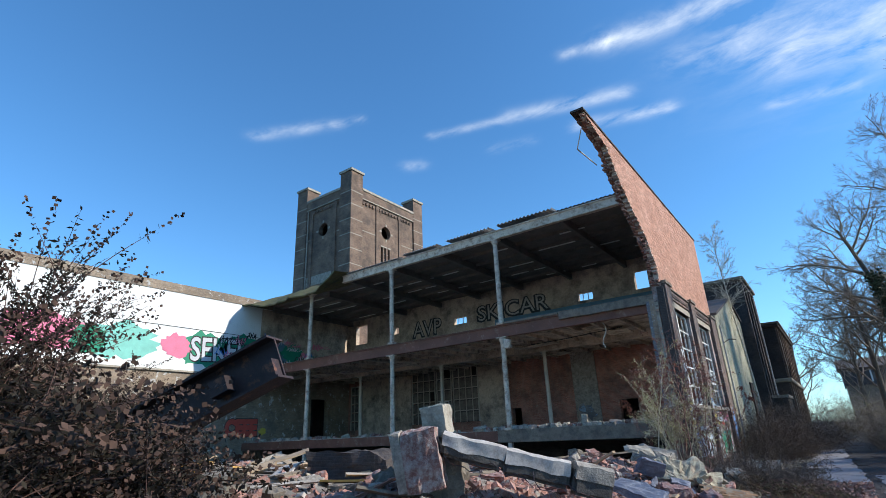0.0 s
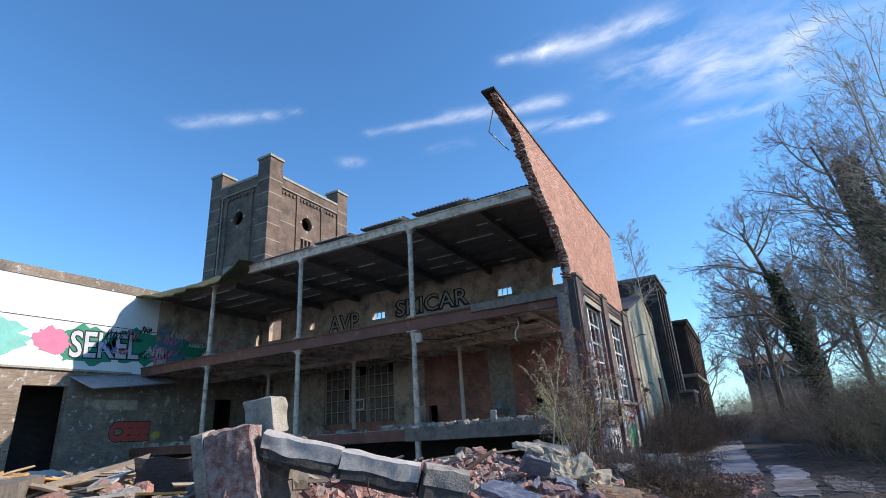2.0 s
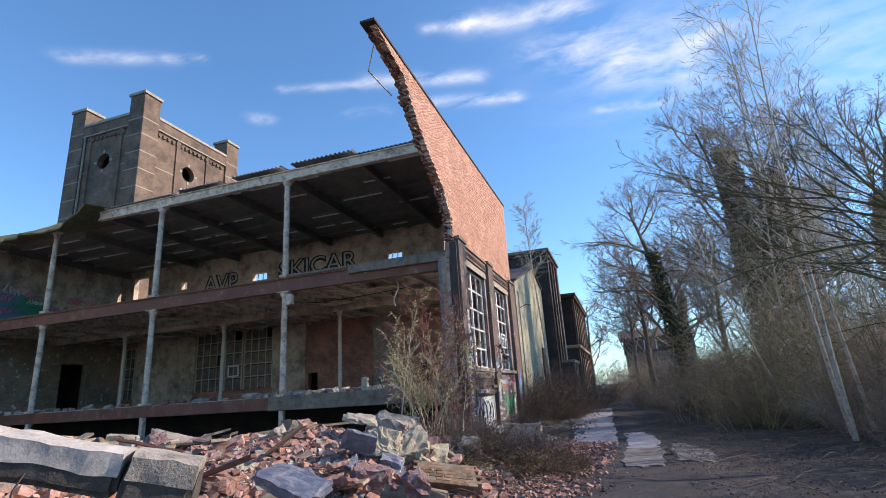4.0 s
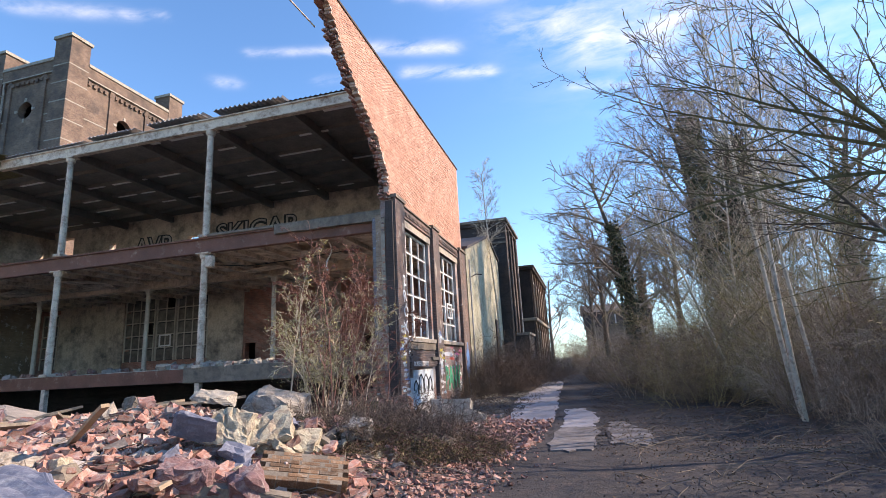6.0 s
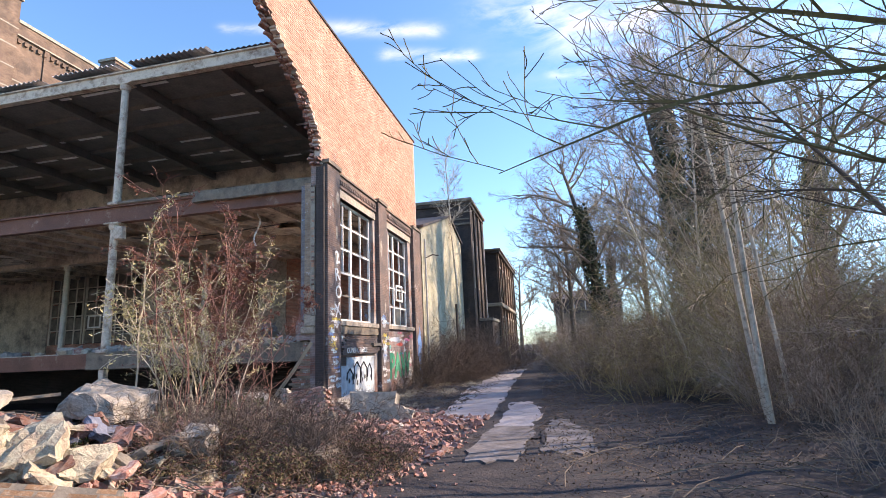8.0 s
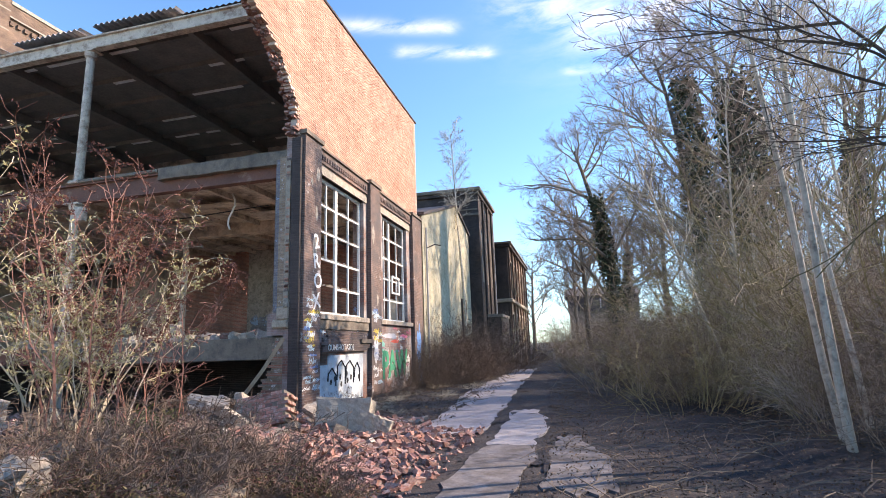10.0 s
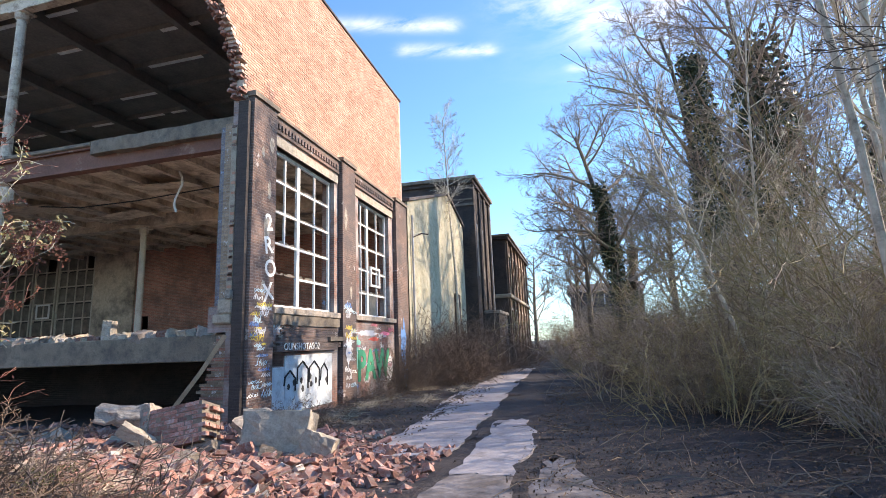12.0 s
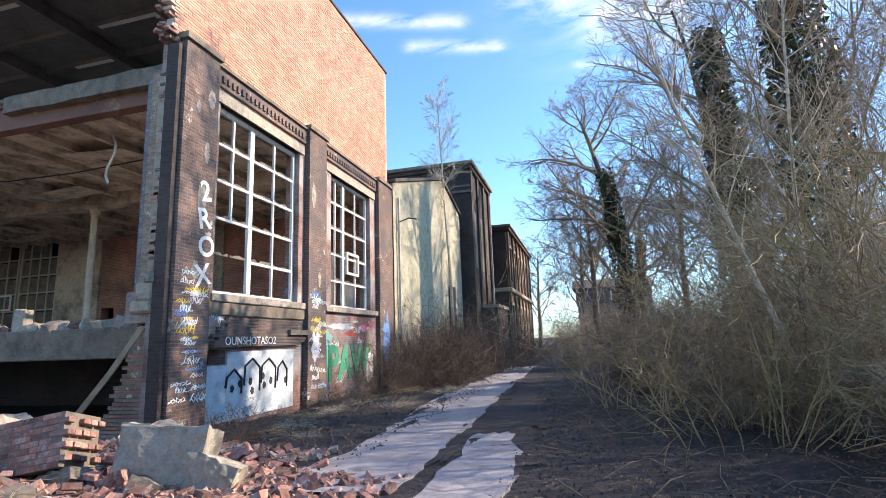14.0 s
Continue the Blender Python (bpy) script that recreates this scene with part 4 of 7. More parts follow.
lettering("graffiti", "CEEE", 1.4, on_x(LX + 0.012, 21.0, 2.5), M["spray_black"], wall_west, "", 0.003, 0.16, 0.8)
lettering("graffiti", "CEEE", 1.4, on_x(LX + 0.02, 21.0, 2.5), M["spray_red"], wall_west, "red bubble letters", 0.003, 0.11, 0.8)
spr(24.0, 2.7, 0.3, 0.25, "yellow", 14)
rngs = random.Random(14)
for k in range(40):
    u, z = rngs.uniform(19.5, 31), rngs.uniform(7.1, 9.4)
    V, F = [], []
    n, w, h = 14, rngs.uniform(0.6, 1.6), rngs.uniform(0.3, 0.9)
    tube(V, F, [Vector((LX + 0.03, u + w * (i / n + 0.12 * math.sin(i * 2.4 + k)), z + h * (0.5 + 0.5 * math.sin(i * 1.9 + k)) * rngs.uniform(0.5, 1.0))) for i in range(n + 1)], [0.03] * (n + 1), 4)
    raw("spray_line", V, F, M["spray_" + rngs.choice(("black", "black", "blue", "green", "silver", "pink"))], wall_west)
canopy = thing("sheet_canopy", "sagging weathered metal sheet canopy over the doorway", "canopy", (LX, 20, 6))
V = [(LX + 0.02, 18.2, 6.2), (LX + 0.02, 23.6, 6.6), (LX + 1.5, 24.2, 6.0), (LX + 2.0, 18.6, 5.35), (LX + 0.02, 18.2, 6.14), (LX + 0.02, 23.6, 6.54), (LX + 1.5, 24.2, 5.94), (LX + 2.0, 18.6, 5.29)]
raw("sheet", V, [(0, 1, 2, 3), (7, 6, 5, 4), (0, 3, 7, 4), (3, 2, 6, 7), (2, 1, 5, 6), (1, 0, 4, 5)], M["tin"], canopy)

# floors
FL, S2, RF = 1.98, 6.95, 12.0
FY = 22.4
low = tagged(new("floor_lower"), "broken concrete ground floor littered with rubble over a dark basement", "floor", kind="structure")
bx("slab", M["bouncefloor"], low, -34.3, -5.22, FY + 0.18, BW, 1.72, FL)
bx("edge_beam", M["redsteel"], low, -34.3, -13.4, FY, FY + 0.18, 1.46, FL - 0.03, "rusty steel edge beam")
bx("edge_beam", M["oldconcrete"], low, -13.4, -5.4, FY - 0.05, FY + 0.18, 1.42, FL + 0.02, "cracked concrete edge beam", 0.02)
# near-black wall and joists put the shade under the floor into colour
bx("basement_wall", M["sootshade"], low, -34.3, -5.3, 27.2, 27.5, -0.3, 1.72)
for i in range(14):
    bx("joist", M["sootshade"], low, -33.2 + 2.1 * i, -33.0 + 2.1 * i, FY + 0.18, 27.2, 1.45, 1.72)
up = tagged(new("floor_upper"), "sagging upper floor with a rust-red edge beam and stained soffit", "floor", kind="structure")
bx("slab", M["soffit"], up, -34.3, -5.22, FY + 0.2, BW, 6.62, S2 - 0.02)
bm = bmesh.new()
box(bm, -34.3, -5.3, FY + 0.05, FY + 0.12, 6.42, S2 - 0.03)
box(bm, -34.3, -5.3, FY - 0.04, FY + 0.2, S2 - 0.03, S2 + 0.03)
box(bm, -34.3, -5.3, FY - 0.04, FY + 0.2, 6.36, 6.42)
part("edge_beam", bm, M["redsteel"], up, "rust-red steel edge beam with white flaking paint")
bx("concrete_edge", M["oldconcrete"], up, -12.6, -9.65, FY - 0.1, FY + 0.2, S2 + 0.03, S2 + 0.14, "", 0.02)
bm = bmesh.new()
box(bm, -9.6, -5.25, FY - 0.13, FY + 0.2, 6.72, S2 + 0.15)
bmesh.ops.subdivide_edges(bm, edges=[e for e in bm.edges if e.calc_length() > 0.3], cuts=14, use_grid_fill=True)
for v in bm.verts:
    v.co += noise.noise_vector(v.co * 2.6) * 0.035
part("concrete_edge", bm, M["oldconcrete"], up, "bare broken concrete edge")
bx("long_beam", M["plaster"], up, -34.3, -5.3, 27.3, 27.7, 6.2, 6.62, "pale plastered cross beam")
for i in range(24):
    x = -33.6 + 1.2 * i
    bx("joist", M["soffit"], up, x, x + 0.12, FY + 0.2, BW - 0.1, 6.44, 6.62)
rng = random.Random(12)
for i in range(26):
    x, y = rng.uniform(-33, -6.5), rng.uniform(FY + 0.5, 31)
    bm = bmesh.new()
    vs = box(bm, -rng.uniform(0.4, 1.3), rng.uniform(0.4, 1.3), -0.4, 0.4, -0.012, 0.012)
    bmesh.ops.transform(bm, matrix=pose(x, y, 6.42 - rng.uniform(0.0, 0.10), rng.uniform(-9, 9), rng.uniform(-6, 6), rng.uniform(-15, 15)), verts=vs)
    part("ceiling_board", bm, M["soffit"] if i % 3 else M["plaster"], up, "loose ceiling board")

# roof
roof = tagged(new("roof"), "dark boarded flat roof with slits of daylight and a white front girder", "roof", kind="structure")
bm = bmesh.new()
box(bm, -24.4, -5.22, FY - 0.02, FY + 0.06, 11.62, 12.0)
box(bm, -24.4, -5.22, FY - 0.10, FY + 0.14, 12.0, 12.05)
box(bm, -24.4, -5.22, FY - 0.10, FY + 0.14, 11.57, 11.62)
part("front_girder", bm, M["whitesteel"], roof, "white steel front girder with rust streaks")
for x in (-34.0, -27.6, -23.9, -20.2, -16.5, -12.75, -9.0, -5.4):
    bx("cross_beam", M["deck"], roof, x - 0.1, x + 0.1, FY + (0.15 if x > -25 else 1.6), BW, 11.55, 11.95)
y = FY + 0.1
rng = random.Random(21)
while y < BW:
    y2 = min(y + 1.62, BW)
    bx("deck_strip", M["deck"], roof, -34.3 if y > 24 else -24.4, -5.22, y, y2 - 0.01, 12.02, 12.06)
    bx("purlin", M["deck"], roof, -34.3 if y > 24 else -24.4, -5.22, y + 0.5, y + 0.62, 11.84, 12.02)
    # pale lath strips along the purlins, standing in for slits of daylight
    x = -33.0 if y > 24 else -24.2
    while x < -7:
        ln = rng.uniform(0.8, 2.3)
        if rng.random() < 0.5:
            bx("lath", M["paintwood"], roof, x, x + ln, y + 0.49, y + 0.63, 11.815, 11.84)
        x += ln + rng.uniform(0.2, 1.2)
    y = y2


def corrugated(name, x0, x1, y0, y1, z, wave, amp, material, parent, tilt=0.0):
    V, F = [], []
    n = int((x1 - x0) / wave * 4)
    for t in (0.0, -0.012):
        for i in range(n + 1):
            x = x0 + (x1 - x0) * i / n
            h = amp * math.sin(x / wave * 6.2832)
            V += [(x, y0, z + h + t), (x, y1, z + h + tilt + t)]
    m = 2 * (n + 1)
    for i in range(n):
        a = 2 * i
        F += [(a, a + 2, a + 3, a + 1), (m + a, m + a + 1, m + a + 3, m + a + 2), (a, m + a, m + a + 2, a + 2)]
    return raw(name, V, F, material, parent)


corrugated("roof_sheet", -24.0, -19.3, FY - 0.18, FY + 1.6, 12.13, 0.22, 0.035, M["tin"], roof)
corrugated("roof_sheet", -19.0, -16.4, FY - 0.25, FY + 1.4, 12.2, 0.22, 0.05, M["tin"], roof, 0.1)
corrugated("roof_sheet", -15.8, -12.9, FY - 0.3, FY + 1.4, 12.22, 0.22, 0.05, M["tin"], roof, 0.15)
corrugated("roof_sheet", -12.4, -9.2, FY - 0.3, FY + 1.3, 12.24, 0.22, 0.05, M["tin"], roof, 0.1)
corrugated("roof_sheet", -9.2, -5.3, FY - 0.1, FY + 1.3, 12.12, 0.22, 0.03, M["tile"], roof)


def moss_roof():
    """The drooping, moss-grown end of the roof."""
    nx, ny = 26, 8
    V, F = [], []
    for t in (0.0, -0.10):
        for j in range(ny + 1):
            for i in range(nx + 1):
                x = -34.3 + 10.4 * i / nx
                y = 21.35 + 3.6 * j / ny
                f = j / ny
                front = 1 - f
                edge_z = 11.15 + 0.9 * smooth(-26.4, -24.0, x) + 0.6 * (1 - smooth(-34.3, -31.0, x))
                z = edge_z + (12.42 - edge_z) * smooth(0, 0.62, f)
                z += 0.05 * noise.noise(Vector((x * 1.5, y * 1.5, 0)))
                V.append((x, y - 0.5 * front * noise.noise(Vector((x * 0.9, 0, 5))), z + t))
    m, w = (nx + 1) * (ny + 1), nx + 1
    for j in range(ny):
        for i in range(nx):
            a = j * w + i
            F += [(a, a + 1, a + w + 1, a + w), (m + a, m + a + w, m + a + w + 1, m + a + 1)]
    for i in range(nx):
        F.append((i, m + i, m + i + 1, i + 1))
    return raw("mossy_sheet", V, F, M["moss"], roof, "drooping felt roof covered with moss")


moss_roof()


def column(x, y, z0, z1, r, material, label, bracket=True):
    c = thing("column", label, "column", (x, y, z0), "columns of the hall")
    V, F = [], []
    tube(V, F, [Vector((x, y, z0 + 0.12)), Vector((x, y, z1 - 0.25))], [r * 1.06, r * 0.94], 12)
    raw("shaft", V, F, material, c)
    bx("base", material, c, x - r * 1.6, x + r * 1.6, y - r * 1.6, y + r * 1.6, z0, z0 + 0.12, "", 0.02)
    V, F = [], []
    tube(V, F, [Vector((x, y, z1 - 0.25)), Vector((x, y, z1 - 0.2)), Vector((x, y, z1 - 0.05))], [r * 0.95, r * 1.35, r * 1.5], 12)
    raw("capital", V, F, material, c)
    bx("top_plate", material, c, x - r * 2.2, x + r * 2.2, y - r * 1.5, y + r * 1.5, z1 - 0.05, z1, "rusty plate")
    return c


for x in (-27.6, -20.2, -12.78):
    column(x, FY + 0.08, FL - 0.03, 6.36, 0.13, M["whitesteel"], "white-painted cast-iron column under the upper floor")
    column(x, FY + 0.08, S2 + 0.03, 11.57 if x > -25 else 11.45, 0.13, M["whitesteel"], "white-painted cast-iron column under the roof girder")
    bx("foot", M["whitesteel"], low, x - 0.1, x + 0.1, FY - 0.02, FY + 0.16, -0.2, 1.46, "column foot in the basement")
    column(x - 0.2, 27.5, FL, 6.2, 0.11, M["greyframe"], "grey cast-iron column inside the hall")
jb = thing("junction_box", "small white electrical box on the column", "junction box", (-12.5, FY - 0.1, 6.0))
bx("case", M["whitesteel"], jb, -12.62, -12.3, FY - 0.12, FY + 0.1, 5.75, 6.2, "", 0.03)
V, F = [], []
tube(V, F, [Vector((-8.0 + 0.12 * math.sin(i), FY + 1.2, 6.5 - 0.19 * i)) for i in range(7)], [0.03] * 7, 5)
raw("hanging_cable", V, F, M["paintwood"], up, "pale loose cable hanging from the ceiling")
V, F = [], []
tube(V, F, [Vector((-14.0, FY + 2, 6.35)), Vector((-12.2, FY + 1.9, 6.1)), Vector((-10.4, FY + 2.2, 6.2)), Vector((-7.5, FY + 2.4, 6.4))], [0.02] * 4, 4)
raw("hanging_cable", V, F, M["spray_black"], up, "dark sagging cable under the ceiling")
# added near-black closing walls, so the rear openings read dark
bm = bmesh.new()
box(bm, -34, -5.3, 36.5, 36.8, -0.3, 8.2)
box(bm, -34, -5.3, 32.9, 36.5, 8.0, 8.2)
tagged(link_mesh("wall_rear_room", bm, M["sootshade"]), "added near-black backing behind the rear openings", "wall", kind="structure")

# ---------------------------------------------------------------- water tower behind the hall


def disc_hole_panel(bm, axis, p0, p1, uc, zc, half, r, n=32):
    """A square plate between planes p0 and p1 with a round hole through it."""
    def P(p, u, z):
        return (p, u, z) if axis == "x" else (u, p, z)
    rings = []
    for p in (p0, p1):
        sq, ci = [], []
        for i in range(n):
            a = 6.283185 * i / n
            c, s = math.cos(a), math.sin(a)
            k = half / max(abs(c), abs(s))
            sq.append(bm.verts.new(P(p, uc + c * k, zc + s * k)))
            ci.append(bm.verts.new(P(p, uc + c * r, zc + s * r)))
        rings.append((sq, ci))
    for i in range(n):
        j = (i + 1) % n
        for sq, ci in rings:
            bm.faces.new((sq[i], sq[j], ci[j], ci[i]))
        bm.faces.new((rings[0][1][i], rings[0][1][j], rings[1][1][j], rings[1][1][i]))
    bmesh.ops.recalc_face_normals(bm, faces=bm.faces[:])


def water_tower():
    X0, X1, Y0, Y1, T = -43.3, -35.1, 33.0, 44.2, 26.5
    tw = thing("water_tower", "tall square brown-brick tower with corner turrets and round openings", "tower", (X1, Y0, 0))
    xc, yc, zh = -39.2, 38.2, 22.75
    bm = bmesh.new()                        # south wall and its round opening
    box(bm, X0, xc - 0.9, Y0, Y0 + 0.5, 0, T), box(bm, xc + 0.9, X1, Y0, Y0 + 0.5, 0, T)
    box(bm, xc - 0.9, xc + 0.9, Y0, Y0 + 0.5, 0, zh - 0.9), box(bm, xc - 0.9, xc + 0.9, Y0, Y0 + 0.5, zh + 0.9, T)
    disc_hole_panel(bm, "y", Y0, Y0 + 0.5, xc, zh, 0.9, 0.72)
    part("wall", bm, M["tower"], tw, "shaded brick face with a round opening")
    bm = bmesh.new()                        # east wall with round opening and three slim windows
    box(bm, X1 - 0.5, X1, Y0 + 0.5, yc - 0.9, 0, T), box(bm, X1 - 0.5, X1, yc + 0.9, Y1, 0, T)
    box(bm, X1 - 0.5, X1, yc - 0.9, yc + 0.9, zh + 0.9, T), box(bm, X1 - 0.5, X1, yc - 0.9, yc + 0.9, 21.0, zh - 0.9)
    disc_hole_panel(bm, "x", X1 - 0.5, X1, yc, zh, 0.9, 0.72)
    for i in range(4):
        u = yc - 0.9 + i * 0.5333
        box(bm, X1 - 0.5, X1, u - (0.0 if i == 0 else 0.1), u + (0.1 if i < 3 else 0.2), 18.6, 21.0)
    box(bm, X1 - 0.5, X1, yc - 0.9, yc + 0.9, 0, 18.6)
    part("wall", bm, M["tower"], tw, "sunlit brick face with slim windows")
    bx("wall", M["tower"], tw, X0, X1 - 0.5, Y1 - 0.5, Y1, 0, T), bx("wall", M["tower"], tw, X0, X0 + 0.5, Y0 + 0.5, Y1 - 0.5, 0, T)
    bx("inner_floor", M["sootshade"], tw, X0 + 0.5, X1 - 0.5, Y0 + 0.5, Y1 - 0.5, 24.6, 24.9), bx("inner_core", M["sootshade"], tw, X0 + 2.0, X1 - 2.2, Y0 + 2.2, Y1 - 2.0, 10, 24.6)
    for x, y in ((X0, Y0), (X1, Y0), (X0, Y1), (X1, Y1)):
        ax, ay = (x - 0.18 if x == X0 else x - 1.45), (y - 0.18 if y == Y0 else y - 1.45)
        t = bx("turret", M["tower"], tw, ax, ax + 1.63, ay, ay + 1.63, 0, 28.25, "corner turret banded with pale stone")
        bx("cap", M["stone"], t, ax - 0.12, ax + 1.75, ay - 0.12, ay + 1.75, 28.25, 28.5)
        for z in (18.0, 19.6, 21.2, 22.8, 24.4, 25.9):
            bx("stone_band", M["stone"], t, ax - 0.015, ax + 1.645, ay - 0.015, ay + 1.645, z, z + 0.09)
    for axis in "xy":
        lo, hi = (Y0 + 1.45, Y1 - 1.45) if axis == "x" else (X0 + 1.45, X1 - 1.45)
        def B(nm, mt, u0, u1, d, z0, z1):
            if axis == "x":
                bx(nm, M[mt], tw, X1 - 0.005, X1 + d, u0, u1, z0, z1)
            else:
                bx(nm, M[mt], tw, u0, u1, Y0 - d, Y0 + 0.005, z0, z1)
        B("parapet_coping", "stone", lo, hi, 0.22, 26.5, 26.75)
        B("cornice", "tower", lo, hi, 0.14, 25.6, 26.5)
        B("cornice_band", "stone", lo, hi, 0.17, 25.5, 25.6)
        c = (lo + hi) / 2
        for u in (c - 2.0, c + 1.6):
            B("pilaster", "tower", u, u + 0.4, 0.12, 0, 25.5)
        for i in range(int((hi - lo) / 0.5)):
            B("corbel", "tower", lo + 0.1 + 0.5 * i, lo + 0.34 + 0.5 * i, 0.16, 24.95, 25.25)
        B("stone_band", "stone", lo, c - 2.0, 0.02, 22.0, 22.1), B("stone_band", "stone", c + 2.0, hi, 0.02, 22.0, 22.1)
        B("painted_band", "concrete" if axis == "y" else "tower", lo - 0.6, c + 1.5, 0.03, 16.9, 17.9)
    for dy, dz, w, h in ((0, 0.88, 0.2, 0.3), (0, -0.88, 0.2, 0.3), (0.88, 0, 0.3, 0.2), (-0.88, 0, 0.3, 0.2)):
        bx("keystone", M["stone"], tw, X1 - 0.004, X1 + 0.05, yc + dy - w / 2, yc + dy + w / 2, zh + dz - h / 2, zh + dz + h / 2)
        bx("keystone", M["stone"], tw, xc + dy - w / 2, xc + dy + w / 2, Y0 - 0.05, Y0 + 0.004, zh + dz - h / 2, zh + dz + h / 2)
    for i in range(3):
        u = yc - 0.75 + i * 0.5333
        bx("window_head", M["stone"], tw, X1 - 0.004, X1 + 0.04, u - 0.05, u + 0.4, 21.0, 21.15)
        for z in (19.2, 19.8, 20.4):
            bx("window_bar", M["paintwood"], tw, X1 - 0.3, X1 - 0.25, u - 0.05, u + 0.4, z, z + 0.06)
    V, F = [], []
    tube(V, F, [Vector((X0 + 1.7, Y0 - 0.12, 10)), Vector((X0 + 1.7, Y0 - 0.12, 25.6))], [0.08, 0.08], 8)
    raw("downpipe", V, F, M["concrete"], tw, "pale downpipe")


water_tower()

# ---------------------------------------------------------------- buildings further along the track


def cladding():
    """Gabled side wall of ribbed cladding sheets."""
    b = thing("cladded_shed", "shed wall of streaked yellowish corrugated cladding under a low gable", "shed", (-4.6, 33, 0))
    V, F = [], []
    y, i = 32.98, 0
    def top(y):
        return 7.75 + (y - 32.98) * 0.31 if y < 40.3 else 10.02 - (y - 40.3) * 0.27
    ys = []
    while y < 44.3:
        ys.append(y)
        y += 0.045
    for i, y in enumerate(ys):
        x = -4.62 + 0.025 * math.sin(i * math.pi / 2)
        V += [(x, y, -0.2), (x, y, top(y)), (x - 0.1, y, -0.2), (x - 0.1, y, top(y))]
    for i in range(len(ys) - 1):
        a = 4 * i
        F += [(a, a + 4, a + 5, a + 1), (a + 2, a + 3, a + 7, a + 6), (a + 1, a + 5, a + 7, a + 3)]
    raw("cladding", V, F, M["asbestos"], b)
    for y0, y1 in ((32.98, 40.3), (40.3, 44.3)):
        V = [(-4.5, y0, top(y0) + 0.02), (-4.5, y1, top(y1) + 0.02), (-14, y1, top(y1) + 0.02), (-14, y0, top(y0) + 0.02)]
        V += [(x, y, z + 0.14) for x, y, z in V]
        raw("roof", V, [(0, 1, 2, 3), (7, 6, 5, 4), (0, 4, 5, 1), (1, 5, 6, 2), (2, 6, 7, 3), (3, 7, 4, 0)], M["tile"], b, "dark roof edge")
    # solid near-black panel marks the doorway
    bx("doorway_frame", M["sootshade"], b, -4.58, -4.5, 41.0, 42.2, 0, 4.4)
    bx("pipe", M["tin"], b, -4.56, -4.48, 33.3, 33.38, 0, 7.2)
    V, F = [], []
    tube(V, F, [Vector((-4.5, 33.3, 6.2)), Vector((-4.2, 33.6, 6.4)), Vector((-3.9, 33.7, 6.35))], [0.03] * 3, 5)
    raw("lamp_bracket", V, F, M["rust"], b)


cladding()


def dark_house():
    b = thing("brick_building", "soot-dark tall brick building with a heavy cornice", "building", (-4.2, 45, 0))
    X0, X1, Y0, Y1, T = -14.0, -4.05, 45.0, 51.6, 12.1
    bx("wall", M["sootshade"], b, X0, X1, Y0, Y0 + 0.4, 0, T), bx("wall", M["sootshade"], b, X1 - 0.4, X1, Y0 + 0.4, Y1, 0, T)
    bx("wall", M["sootshade"], b, X0, X1 - 0.4, Y1 - 0.4, Y1, 0, T)
    bx("flat_roof", M["tile"], b, X0, X1 - 0.4, Y0 + 0.4, Y1 - 0.4, T - 0.5, T - 0.2)
    bx("cornice", M["sootshade"], b, X0, X1 + 0.18, Y0 - 0.18, Y1 + 0.1, T, T + 0.25, "", 0.03)
    bx("gutter", M["oldconcrete"], b, X0, X1 + 0.34, Y0 - 0.34, Y1 + 0.2, T + 0.25, T + 0.5, "pale overhanging eaves", 0.04)
    bx("frieze", M["oldconcrete"], b, X0, X1 + 0.04, Y0 - 0.04, Y0 + 0.02, T - 1.1, T - 1.0)
    bx("cornice", M["oldconcrete"], b, X0, X1 + 0.12, Y0 - 0.1, Y0 + 0.01, 10.6, 10.75)
    for y in (45.0, 47.0, 49.0, 51.0):
        bx("pilaster", M["sootshade"], b, X1 - 0.01, X1 + 0.12, y, y + 0.55, 0, T)
    for y in (45.9, 47.9, 49.9):
        bx("blind_window", M["glass"], b, X1 - 0.02, X1 + 0.01, y, y + 0.8, 6.0, 9.6)
    V, F = [], []
    tube(V, F, [Vector((X1 + 0.15, 51.3, 0)), Vector((X1 + 0.15, 51.3, 12))], [0.07, 0.07], 6)
    raw("downpipe", V, F, M["tin"], b)
    bx("porch_roof", M["concrete"], b, -4.0, -2.9, 47.0, 51.5, 3.5, 3.7, "flat porch roof"), bx("porch_wall", M["sootshade"], b, -4.0, -3.0, 47.1, 51.4, 0, 3.5)


dark_house()


